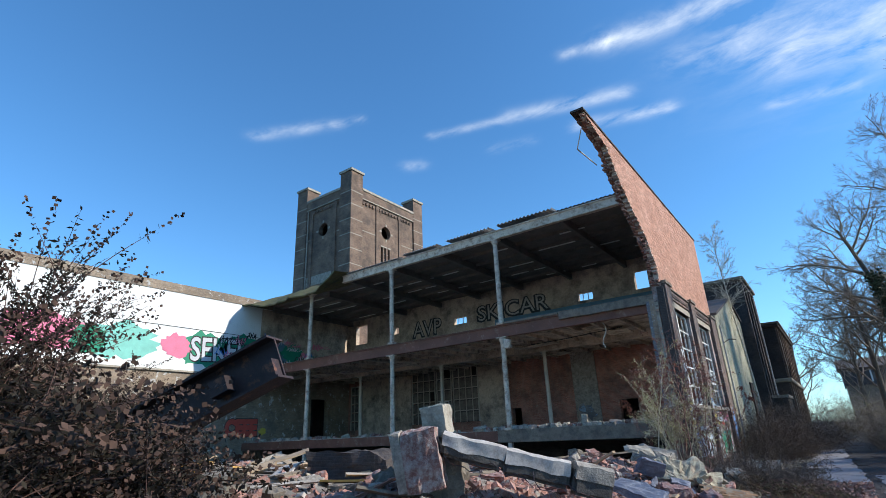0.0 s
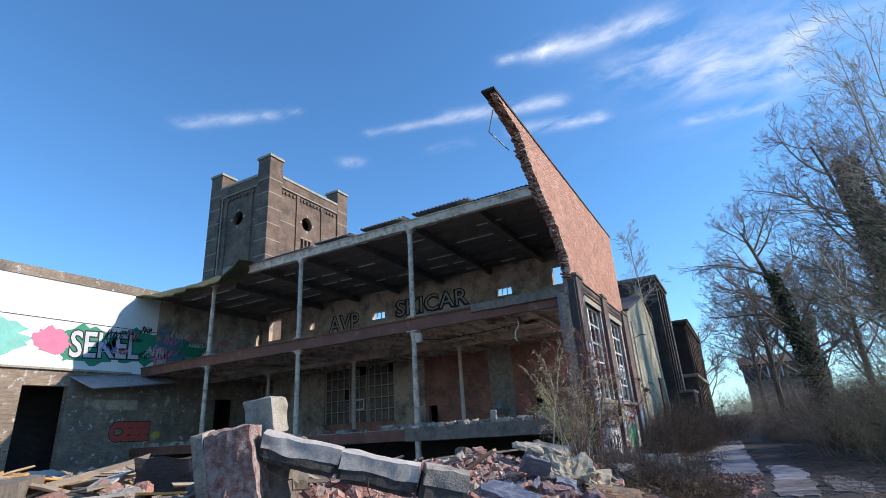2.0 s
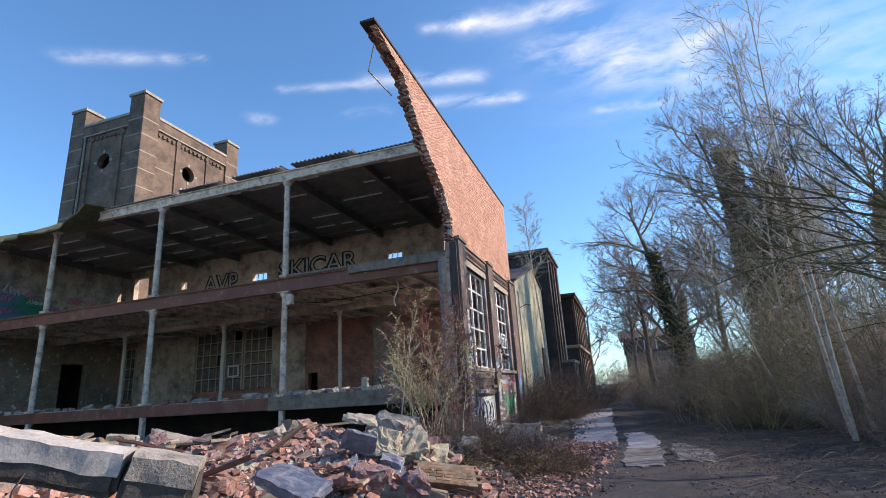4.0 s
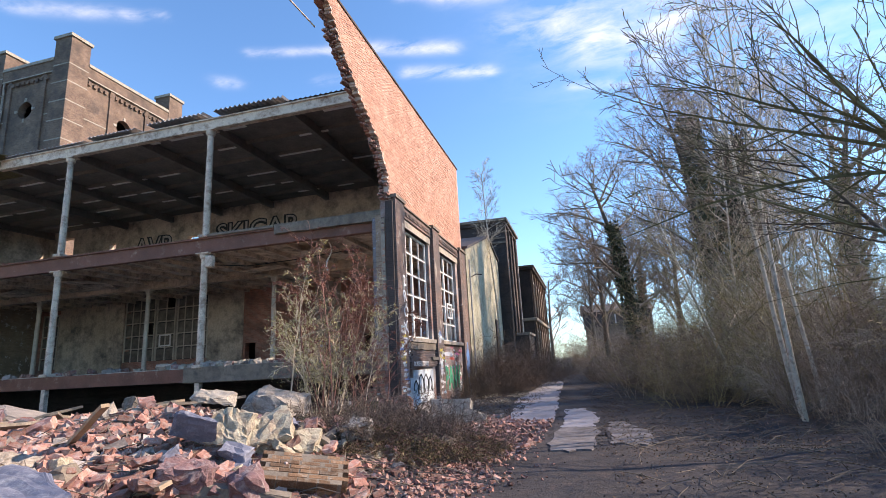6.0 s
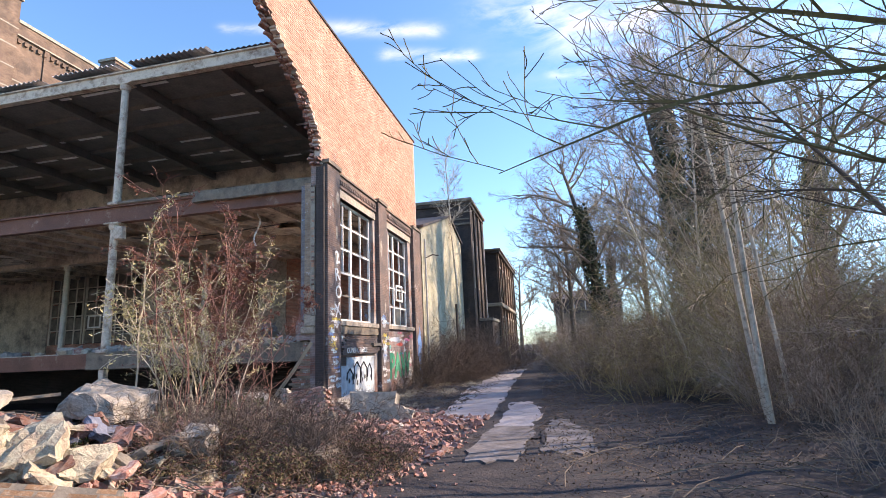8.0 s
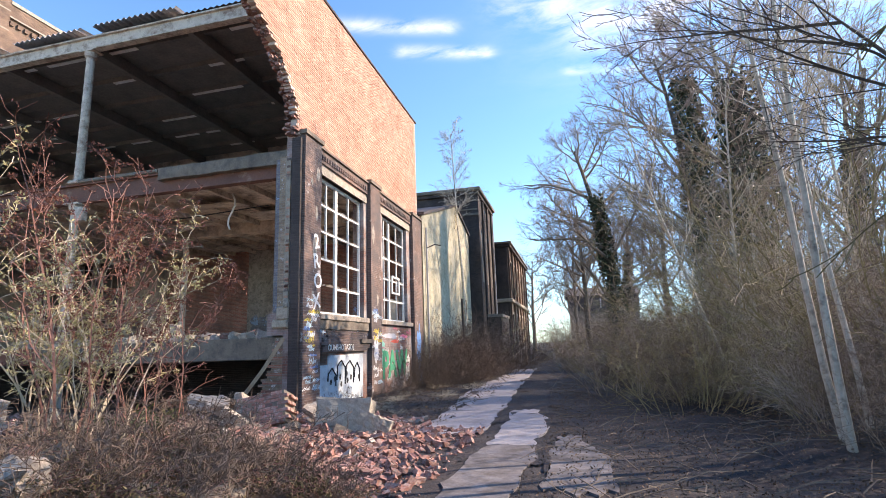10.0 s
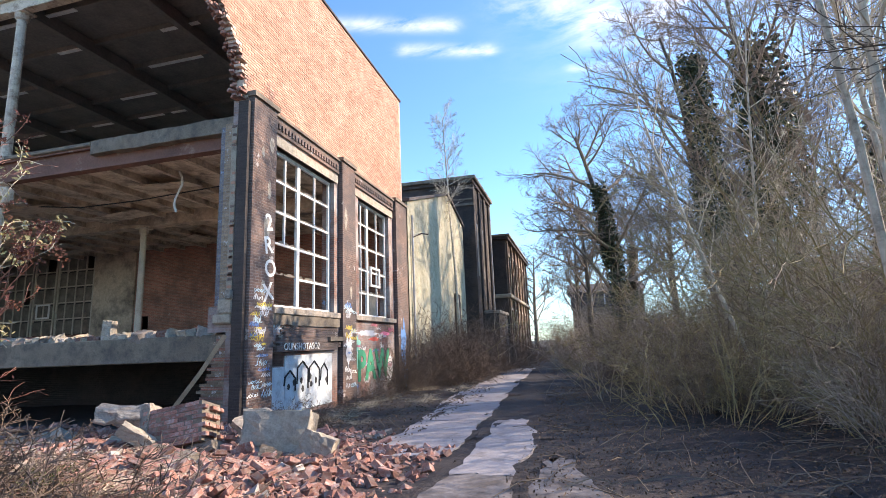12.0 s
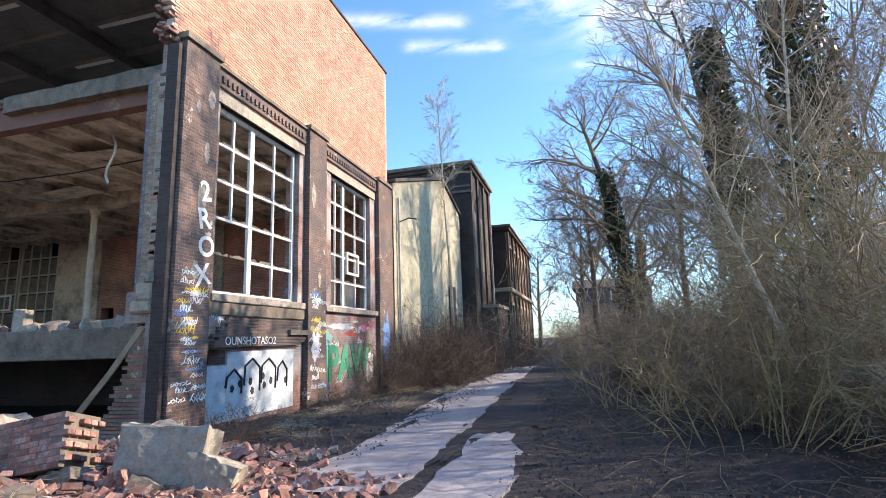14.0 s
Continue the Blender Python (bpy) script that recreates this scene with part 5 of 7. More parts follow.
def stone_house():
    b = thing("office_building", "two-storey brick building with pale stone cornices and arched doorways", "building", (-2.9, 52, 0))
    X0, X1, Y0, Y1, T = -14.0, -2.95, 52.2, 68.0, 9.5
    # near-black end walls; the front takes the lighter brown brick
    bx("wall", M["sootshade"], b, X0, X1, Y0, Y0 + 0.4, 0, T)
    hs = []
    for i in range(6):
        u = 53.4 + 2.45 * i
        hs += [(u, u + 1.2, 1.0, 4.0), (u, u + 1.2, 5.9, 8.4)]
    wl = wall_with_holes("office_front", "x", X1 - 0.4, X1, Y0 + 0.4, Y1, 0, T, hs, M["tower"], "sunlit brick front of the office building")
    wl.parent = b
    wl.matrix_parent_inverse = b.matrix_world.inverted()
    wl.name = "wall"
    for k in ("category", "kind"):
        del wl[k]
    for u0, u1, z0, z1 in hs:
        bx("window", M["glass"], b, X1 - 0.3, X1 - 0.27, u0, u1, z0, z1)
        bx("surround", M["stone"], b, X1 - 0.004, X1 + 0.06, u0 - 0.14, u0, z0, z1 + 0.16), bx("surround", M["stone"], b, X1 - 0.004, X1 + 0.06, u1, u1 + 0.14, z0, z1 + 0.16)
        bx("lintel", M["stone"], b, X1 - 0.004, X1 + 0.08, u0, u1, z1, z1 + 0.18), bx("mullion", M["greyframe"], b, X1 - 0.27, X1 - 0.2, (u0 + u1) / 2 - 0.04, (u0 + u1) / 2 + 0.04, z0, z1)
    bx("string_course", M["stone"], b, X0, X1 + 0.3, Y0 - 0.2, Y1, 4.9, 5.2, "pale stone cornice", 0.05)
    bx("eaves_board", M["sootshade"], b, X0, X1 + 0.3, Y0 - 0.25, Y1, T, T + 0.25, "", 0.04), bx("gutter", M["oldconcrete"], b, X0, X1 + 0.4, Y0 - 0.35, Y1, T + 0.25, T + 0.4)
    for u in (52.2, 54.95, 57.4, 59.85, 62.3, 64.75, 67.2):
        bx("pilaster", M["tower"], b, X1 - 0.01, X1 + 0.14, u + 0.2, u + 0.62, 0, T)
    bx("wall", M["sootshade"], b, X0, X1 - 0.4, Y1 - 0.4, Y1, 0, T), bx("flat_roof", M["tile"], b, X0, X1 - 0.4, Y0 + 0.4, Y1 - 0.4, T - 0.4, T - 0.1)


stone_house()


def far_house():
    b = thing("house", "distant dark house with a low tiled roof and pale window", "house", (6, 95, 0))
    bx("wall", M["tile"], b, 1.2, 12, 95, 103, 6.2, 8.6, "dark upper storey"), bx("wall", M["oldconcrete"], b, 1.4, 12, 95.2, 103, 0, 6.2, "grey lower storey")
    V = [(0.8, 94.6, 8.6), (12.4, 94.6, 8.6), (12.4, 99, 10.2), (0.8, 99, 10.2), (12.4, 103.4, 8.6), (0.8, 103.4, 8.6)]
    raw("roof", V, [(0, 1, 2, 3), (3, 2, 4, 5), (0, 3, 5), (1, 4, 2), (0, 5, 4, 1)], M["tile"], b, "low tiled roof")
    w = bx("window", M["glass"], b, 4.6, 6.2, 94.97, 95.0, 6.8, 7.9)
    bx("frame", M["paintwood"], w, 4.4, 4.6, 94.93, 95.0, 6.6, 8.1), bx("frame", M["paintwood"], w, 6.2, 6.4, 94.93, 95.0, 6.6, 8.1)


far_house()

fence = thing("concrete_fence", "grey concrete panel fence with blue graffiti behind the birches", "fence", (10.5, 20, 0), kind="structure")
for i in range(14):
    y = 10 + 2.5 * i
    bx("post", M["oldconcrete"], fence, 10.4, 10.6, y - 0.08, y + 0.08, 0, 2.3)
    bx("panel", M["oldconcrete"], fence, 10.47, 10.53, y + 0.08, y + 2.42, 0.1, 2.2)
for i in range(16):
    rng = random.Random(i + 70)
    shape_prism("sprayed_patch", [(u, z) for u, z in blob(12 + 2.0 * i, rng.uniform(0.8, 1.5), rng.uniform(0.4, 1.0), rng.uniform(0.3, 0.6), i, 20, 0.4)], "x", 10.46, 0.006, M["spray_" + rng.choice(("blue", "paleblue", "silver", "blue"))], fence)

# ---------------------------------------------------------------- rubble


def fractured(size, seed, rough=0.05, jag=0.3):
    """A broken block: the hull of a jittered box, roughened."""
    rng = random.Random(seed)
    bm = bmesh.new()
    sx, sy, sz = (s / 2 for s in size)
    for cx in (-1, 1):
        for cy in (-1, 1):
            for cz in (-1, 1):
                for k in range(2):
                    bm.verts.new((cx * sx * (1 - rng.uniform(0, jag)), cy * sy * (1 - rng.uniform(0, jag)), cz * sz * (1 - rng.uniform(0, jag))))
    bmesh.ops.convex_hull(bm, input=bm.verts[:])
    loose = [v for v in bm.verts if not v.link_faces]
    bmesh.ops.delete(bm, geom=loose, context="VERTS")
    bmesh.ops.dissolve_limit(bm, angle_limit=0.12, verts=bm.verts[:], edges=bm.edges[:])
    bmesh.ops.triangulate(bm, faces=bm.faces[:])
    cuts = 6 if max(size) > 0.5 else 3
    bmesh.ops.subdivide_edges(bm, edges=bm.edges[:], cuts=cuts, use_grid_fill=True)
    amp = rough * min(size)
    for v in bm.verts:
        n = noise.noise_vector(v.co * (2.2 / max(size)) * 3 + Vector((seed, 0, 0)))
        big = noise.noise_vector(v.co * (1.6 / max(size)) + Vector((0, 0, seed)))
        v.co += n * amp * 0.7 + big * amp * 0.7 + noise.noise_vector(v.co * 17 + Vector((0, seed, 0))) * min(amp * 0.8, 0.022) + noise.noise_vector(v.co * 38 + Vector((seed, 1, 0))) * min(amp * 0.35, 0.009)
    return bm


def chunk(name, label, category, at, size, rot, material, seed, rough=0.12, jag=0.3, group=""):
    bm = fractured(size, seed, rough, jag)
    ob = link_mesh(name, bm, material)
    ob.matrix_world = pose(*at, *rot)
    return tagged(ob, label, category, group)


def masonry(label, at, rot, nx, ny, nz, seed, material=None):
    """A toppled piece of wall: mortar core with its bricks."""
    rng = random.Random(seed)
    t = thing("masonry_chunk", label, "masonry", (0, 0, 0), "toppled masonry")
    L, D, H = 0.215, 0.105, 0.06
    bm = bmesh.new()
    box(bm, -nx * 0.1125 + 0.012, nx * 0.1125 - 0.012, -ny * 0.0575 + 0.01, ny * 0.0575 - 0.01, 0.006, nz * 0.068 - 0.01)
    part("mortar_core", bm, M["oldconcrete"], t, "dark grey mortar")
    me = bpy.data.meshes.new("brick")
    bm = bmesh.new()
    box(bm, -L / 2, L / 2, -D / 2, D / 2, 0, H)
    bmesh.ops.bevel(bm, geom=bm.edges[:], offset=0.005, segments=1, affect="EDGES")
    bm.to_mesh(me)
    bm.free()
    me.materials.append(material or M["loosebrick"])
    for k in range(nz):
        for j in range(ny):
            for i in range(nx):
                edge = i in (0, nx - 1) or j in (0, ny - 1) or k in (0, nz - 1)
                if not edge or ((i in (0, nx - 1) or k in (nz - 1,)) and rng.random() < 0.14):
                    continue
                ob = new("brick", me)
                ob.parent = t
                off = (k % 2) * 0.1125 - 0.056
                ob.matrix_local = pose((i - (nx - 1) / 2) * 0.225 + off + rng.uniform(-0.008, 0.008), (j - (ny - 1) / 2) * 0.115 + rng.uniform(-0.005, 0.005), k * 0.068 + rng.uniform(-0.003, 0.003), 0, 0, rng.uniform(-2, 2))
    t.matrix_world = pose(*at, *rot)
    return t


# the pile by the start of the walk
def H(x, y):
    return height(x, y)


chunk("masonry_chunk", "upright chunk of wall with red paint and pale plaster", "masonry", (-4.84, 6.02, 1.52), (0.5, 0.42, 0.8), (8, -9, 30), M["redchunk"], 1, 0.10, 0.14)
chunk("plaster_slab", "grey render slab on the side of the red chunk", "slab", (-5.12, 5.86, 1.5), (0.14, 0.4, 0.8), (8, -9, 30), M["concrete"], 4, 0.06, 0.12)
chunk("concrete_block", "pale square concrete block perched on the rubble", "concrete block", (-4.93, 6.5, 2.03), (0.4, 0.38, 0.46), (5, -8, 15), M["stone"], 2, 0.06, 0.16)
chunk("brick_support", "dark heap of broken brick under the pale block", "rubble", (-5.05, 6.65, 1.35), (0.9, 0.8, 1.0), (0, 0, 30), M["oldconcrete"], 3)


def fallen_beam():
    t = thing("fallen_beam", "fallen concrete beam, whitewashed on top, across the rubble", "beam", (0, 0, 0))
    for i, (a, b, w, h) in enumerate((((-4.66, 6.22, 1.70), (-3.95, 6.72, 1.45), 0.34, 0.30), ((-3.96, 6.70, 1.44), (-3.22, 7.2, 1.22), 0.33, 0.31), ((-3.2, 7.2, 1.2), (-2.78, 7.5, 1.08), 0.42, 0.36))):
        a, b = Vector(a), Vector(b)
        ln = (b - a).length
        bm = bmesh.new()
        box(bm, -ln / 2, ln / 2, -w / 2, w / 2, -h / 2, h / 2)
        bmesh.ops.bevel(bm, geom=bm.edges[:], offset=0.05, segments=2, affect="EDGES")
        bmesh.ops.subdivide_edges(bm, edges=[e for e in bm.edges if e.calc_length() > 0.15], cuts=7, use_grid_fill=True)
        for v in bm.verts:
            v.co += noise.noise_vector(v.co * 5 + Vector((i * 7, 0, 0))) * 0.016 + noise.noise_vector(v.co * 1.7 + Vector((i * 7, 0, 0))) * 0.03
        d = (b - a).normalized()
        rot = d.to_track_quat("X", "Z").to_matrix().to_4x4()
        bmesh.ops.transform(bm, matrix=Matrix.Translation((a + b) / 2) @ rot, verts=bm.verts[:])
        # dark body and pale whitewashed top carry the beam's shade and sunlight
        length = part("length", bm, M["darkbeam"], t, "beam body darkened for its shaded sides")
        bm = bmesh.new()
        box(bm, -ln / 2 + 0.01, ln / 2 - 0.01, -w / 2 - 0.012, w / 2 - 0.02, h / 2 - 0.13, h / 2 + 0.04)
        bmesh.ops.subdivide_edges(bm, edges=[e for e in bm.edges if e.calc_length() > 0.15], cuts=9, use_grid_fill=True)
        for v in bm.verts:
            v.co += noise.noise_vector(v.co * 5 + Vector((i * 7, 0, 0))) * 0.022 + noise.noise_vector(v.co * 1.7 + Vector((i * 7, 0, 0))) * 0.03
            v.co.z -= 0.9 * max(0, abs(v.co.y) - w * 0.3) ** 1.3
        bmesh.ops.transform(bm, matrix=Matrix.Translation((a + b) / 2) @ rot, verts=bm.verts[:])
        part("whitewash", bm, M["whitewash"] if i < 2 else M["concrete"], length, "worn whitewashed top face, pale as if sunlit")
    V, F = [], []
    rb = random.Random(9)
    for k in range(4):
        p = Vector((-4.5 + 0.42 * k, 6.05 + 0.27 * k, 1.55 - 0.13 * k))
        pts = [p]
        for q in range(7):
            p = p + Vector((rb.uniform(0.02, 0.2), rb.uniform(-0.1, 0.14), rb.uniform(-0.11, 0.06)))
            pts.append(p)
        tube(V, F, pts, [0.007] * 8, 4)
    raw("reinforcement", V, F, M["rust"], t, "bent rusty bars")


fallen_beam()
chunk("slab", "bluish painted slab of broken render lying on the heap", "slab", (-2.8, 8.95, 0.86), (0.9, 0.55, 0.13), (10, 14, -12), M["slate"], 7, 0.22, 0.5)
chunk("slab", "bluish slab of broken render leaning on bricks", "slab", (-3.3, 11.3, 1.05), (0.6, 0.09, 0.42), (38, 20, 30), M["slate"], 8, 0.22, 0.5)
chunk("stone_block", "purple-red painted block of broken masonry", "stone", (-2.72, 10.5, 0.70), (0.56, 0.4, 0.3), (8, 10, 20), M["purplestone"], 9, 0.22, 0.5)
chunk("stone_block", "pinkish block with pale mortar on one end", "stone", (-2.2, 10.75, 0.55), (0.42, 0.38, 0.34), (15, -12, 40), M["purplestone"], 10, 0.22, 0.5)
chunk("stone_block", "yellow-painted lump of broken wall", "stone", (-3.1, 11.65, 0.95), (0.62, 0.26, 0.55), (-32, 10, 16), M["yellowstone"], 11, 0.3, 0.5)
chunk("stone_block", "cream lump of broken wall with rough edges", "stone", (-2.75, 11.95, 0.9), (0.6, 0.26, 0.5), (-40, -8, 28), M["yellowstone"], 12, 0.3, 0.5)
chunk("stone_block", "cream lump of broken wall low in the heap", "stone", (-2.4, 12.2, 0.72), (0.5, 0.18, 0.34), (-36, 14, 40), M["yellowstone"], 13, 0.3, 0.5)
chunk("slab", "pale flat slab of broken concrete on top of the heap", "slab", (-3.75, 12.15, 1.36), (0.62, 0.45, 0.1), (14, 10, 35), M["stone"], 14, 0.22, 0.5)
chunk("boulder", "large rounded slab of old concrete among shrubs", "concrete", (-3.95, 13.9, 1.15), (1.1, 0.75, 0.4), (6, 14, 12), M["concrete"], 15, 0.25, 0.6)
masonry("tilted chunk of brown brick paving with mortar", (-2.0, 11.45, 0.30), (-60, 10, 28), 4, 3, 7, 16, M["brownbrick"])
chunk("kerb_stone", "long broken kerb stone at the foot of the heap", "kerb", (-2.3, 10.7, 0.42), (1.1, 0.25, 0.24), (0, 12, 25), M["oldconcrete"], 17, 0.08, 0.1)
chunk("concrete_block", "mossy concrete lump under brambles", "concrete block", (-2.2, 13.45, 0.75), (0.46, 0.34, 0.3), (10, 5, 20), M["concrete"], 18, 0.3, 0.6)
chunk("concrete_block", "long broken block half buried under brambles", "concrete block", (-1.35, 14.35, 0.30), (1.0, 0.4, 0.36), (4, 5, 12), M["oldconcrete"], 19, 0.2, 0.4)
chunk("concrete_block", "dark broken block half buried under brambles", "concrete block", (-2.15, 14.2, 0.36), (0.9, 0.4, 0.34), (6, -4, 5), M["oldconcrete"], 20, 0.2, 0.4)
chunk("concrete_block", "flat-faced slab of pale concrete standing on edge", "concrete block", (-2.42, 19.72, 0.33), (1.15, 0.34, 0.82), (-16, 3, 8), M["stone"], 22, 0.12, 0.28)
chunk("concrete_block", "small greenish concrete lump on the ground", "concrete block", (-1.75, 19.75, 0.16), (0.55, 0.3, 0.42), (-10, 20, 15), M["stone"], 23, 0.1)
masonry("toppled chunk of brick wall with a plastered end", (-3.85, 19.45, 0.18), (-16, -10, 12), 4, 5, 9, 24)
chunk("plaster_slab", "pale plaster slab fallen against the brick chunk", "slab", (-4.40, 19.45, 0.5), (0.2, 0.62, 0.8), (-16, -10, 12), M["concrete"], 25, 0.2, 0.45)
chunk("plaster_slab", "grey plaster slab leaning in the rubble", "slab", (-3.1, 20.3, 0.40), (0.95, 0.7, 0.16), (16, 22, -20), M["concrete"], 26, 0.22, 0.5)
chunk("plaster_slab", "broken grey slab in front of the basement", "slab", (-5.9, 20.3, 0.55), (0.9, 0.7, 0.3), (12, 12, 25), M["concrete"], 27, 0.22, 0.5)
masonry("low chunk of brick with pale render on top", (-3.45, 18.7, 0.10), (6, 5, -12), 4, 3, 3, 28)
chunk("plaster_slab", "long pale splinter of concrete", "slab", (-4.3, 19.0, 0.42), (0.6, 0.2, 0.2), (10, 35, 30), M["stone"], 29, 0.08)

rng = random.Random(77)
palette = ["oldconcrete", "concrete", "purplestone", "loosebrick", "loosebrick", "loosebrick", "oldconcrete", "loosebrick", "yellowstone"]
spots = 0
while spots < 260:
    x, y = rng.uniform(-9.5, -0.9), rng.uniform(4.2, 21.5)
    if rng.random() > smooth(-0.6, -2.6, x) or (y > 15 and x > -2.0) or (y > 15 and rng.random() < 0.4):
        continue
    s = 0.12 + 0.26 * rng.random() ** 1.6
    chunk("rubble_block", rng.choice(("broken lump of grey concrete in the rubble heap", "broken lump of mortar and brick in the rubble heap")), "rubble", (x, y, H(x, y) + s * 0.22), (s * rng.uniform(0.9, 1.8), s, s * rng.uniform(0.5, 0.9)), (rng.uniform(-30, 30), rng.uniform(-30, 30), rng.uniform(0, 180)), M[rng.choice(palette)], 100 + spots, 0.14, 0.35, "rubble blocks")
    spots += 1
for i in range(34):                         # broken planks
    x, y = rng.uniform(-9, -2.5), rng.uniform(4.5, 13)
    ln = rng.uniform(0.7, 2.2)
    bm = bmesh.new()
    box(bm, -ln / 2, ln / 2, -rng.uniform(0.03, 0.09), rng.uniform(0.03, 0.09), -0.02, 0.02)
    bmesh.ops.subdivide_edges(bm, edges=[e for e in bm.edges if e.calc_length() > 0.5], cuts=5)
    for v in bm.verts:
        v.co.z += 0.03 * noise.noise(Vector((v.co.x * 2, i, 0)))
    red = i % 5 == 0
    ob = tagged(link_mesh("plank", bm, M["redsteel"] if red else M["wood"] if i % 2 else M["oldconcrete"]), "rusty red painted timber in the rubble" if red else "splintered old board in the rubble", "plank", "broken timbers")
    ob.matrix_world = pose(x, y, H(x, y) + 0.16, rng.uniform(-20, 20), rng.uniform(-22, 22), rng.uniform(0, 180))

for i in range(60):
    x, y = rng.gauss(-2.9, 0.55), rng.uniform(10.2, 14.2)
    s = rng.uniform(0.12, 0.3)
    chunk("rubble_block", "small broken piece of render on the heap", "rubble", (x, y, H(x, y) + rng.uniform(0.1, 0.3)), (s * 1.5, s, s * 0.4), (rng.uniform(-40, 40), rng.uniform(-40, 40), rng.uniform(0, 180)), M[rng.choice(("loosebrick", "yellowstone", "purplestone", "loosebrick", "loosebrick", "oldconcrete", "slate"))], 1200 + i, 0.25, 0.5, "rubble blocks")

# heap of debris in the yard beside the left wall
for i in range(46):
    x, y = rng.uniform(-13.5, -7.2), rng.uniform(5.8, 10.5)
    ln, w = rng.uniform(0.8, 2.6), rng.uniform(0.08, 0.22)
    bm = bmesh.new()
    box(bm, -ln / 2, ln / 2, -w, w, -0.018, 0.018)
    bmesh.ops.subdivide_edges(bm, edges=[e for e in bm.edges if e.calc_length() > 0.5], cuts=5)
    for v in bm.verts:
        v.co += Vector((rng.uniform(-0.05, 0.05) if abs(v.co.x) > ln * 0.49 else 0, 0, 0.05 * noise.noise(Vector((v.co.x * 1.5, i, 0)))))
    ob = tagged(link_mesh("board", bm, M["spray_ochre"] if i % 11 == 0 else M["wood"] if i % 3 else M["whitewash"]), "broken pale board thrown on the yard heap", "board", "yard boards")
    ob.matrix_world = pose(x, y, H(x, y) + rng.uniform(0.12, 0.3), rng.uniform(-16, 16), rng.uniform(-16, 16), rng.uniform(0, 180))
for i in range(70):
    x, y = rng.uniform(-31, -9), rng.uniform(6, 19)
    s = rng.uniform(0.3, 0.9)
    chunk("debris_board", "broken debris lying in the sunlit yard", "rubble", (x, y, H(x, y) + 0.12), (s * 1.8, s, s * 0.4), (rng.uniform(-20, 20), rng.uniform(-20, 20), rng.uniform(0, 180)), M[rng.choice(("wood", "dust", "loosebrick", "stone", "spray_ochre", "concrete"))], 400 + i, 0.12, 0.4, "yard debris")
chunk("low_wall", "low dark concrete wall in front of the yard", "wall", (-9.2, 5.6, 0.95), (5.2, 0.45, 1.0), (0, 0, -32), M["oldconcrete"], 501, 0.05, 0.06)
chunk("dark_mound", "dark heap with a torn pale sheet edge", "heap", (-8.6, 8.3, 1.15), (2.2, 1.4, 1.0), (0, 0, 20), M["sootshade"], 502, 0.15, 0.5)
for i in range(210):                        # rubble on the floor edges
    x = rng.uniform(-33, -5.6) if i < 70 else rng.uniform(-15, -5.7)
    s = rng.uniform(0.12, 0.36)
    chunk("mortar_lump", "pale crumbled masonry on the floor's edge", "rubble", (x, FY + rng.uniform(0.1, 1.0), FL + 0.06), (s * 1.4, s, s * 0.7), (rng.uniform(-20, 20), rng.uniform(-20, 20), rng.uniform(0, 180)), M[rng.choice(("dust", "stone", "dust", "loosebrick"))], 600 + i, 0.14, 0.4, "rubble on the floor")
chunk("stone_block", "upright pale stone on the floor's edge", "stone", (-9.2, FY + 0.5, FL + 0.25), (0.25, 0.25, 0.55), (0, 4, 10), M["stone"], 700, 0.08, 0.2)

# rusty beam rising beside the buddleia


def rusty_beam():
    b = thing("steel_beam", "rusty riveted steel I-beam jutting up out of the heap", "beam", (0, 0, 0))
    a, e = Vector((-8.1, 1.8, 1.0)), Vector((-4.4, 3.22, 2.62))
    ln = (e - a).length
    d = (e - a).normalized()
    m4 = Matrix.Translation(a) @ d.to_track_quat("X", "Z").to_matrix().to_4x4()
    def bar(nm, y0, y1, z0, z1, x0=0.0, x1=ln):
        bm = bmesh.new()
        vs = box(bm, x0, x1, y0, y1, z0, z1)
        bmesh.ops.transform(bm, matrix=m4, verts=vs)
        return part(nm, bm, M["rust"], b)
    bar("web", -0.012, 0.012, -0.2, 0.2), bar("flange", -0.14, 0.14, 0.2, 0.225), bar("flange", -0.14, 0.14, -0.225, -0.2)
    bar("cleat", -0.14, -0.012, -0.1, 0.06, ln - 0.75, ln - 0.55), bar("cleat", -0.14, -0.012, -0.2, -0.02, ln - 0.12, ln - 0.02), bar("cleat", 0.012, 0.16, -0.15, 0.05, ln - 0.5, ln - 0.3)
    for i in range(12):
        bar("rivet", -0.03, -0.012, 0.15, 0.175, 0.3 + i * ln / 13, 0.33 + i * ln / 13)


rusty_beam()

# loose bricks: those nearest the track as things, the rest joined
brick_meshes = []
for i in range(6):
    r2 = random.Random(900 + i)
    bm = bmesh.new()
    box(bm, -0.1075 * r2.choice((1, 1, 0.6, 0.8)), 0.1075, -0.052, 0.052, -0.031, 0.031)
    for v in bm.verts:
        v.co += Vector((r2.uniform(-1, 1), r2.uniform(-1, 1), r2.uniform(-1, 1))) * 0.008
    bmesh.ops.bevel(bm, geom=bm.edges[:], offset=0.007, segments=1, affect="EDGES")
    me = bpy.data.meshes.new("loose_brick")
    bm.to_mesh(me)
    bm.free()
    me.materials.append(M["loosebrick"])
    brick_meshes.append(me)
n = 0
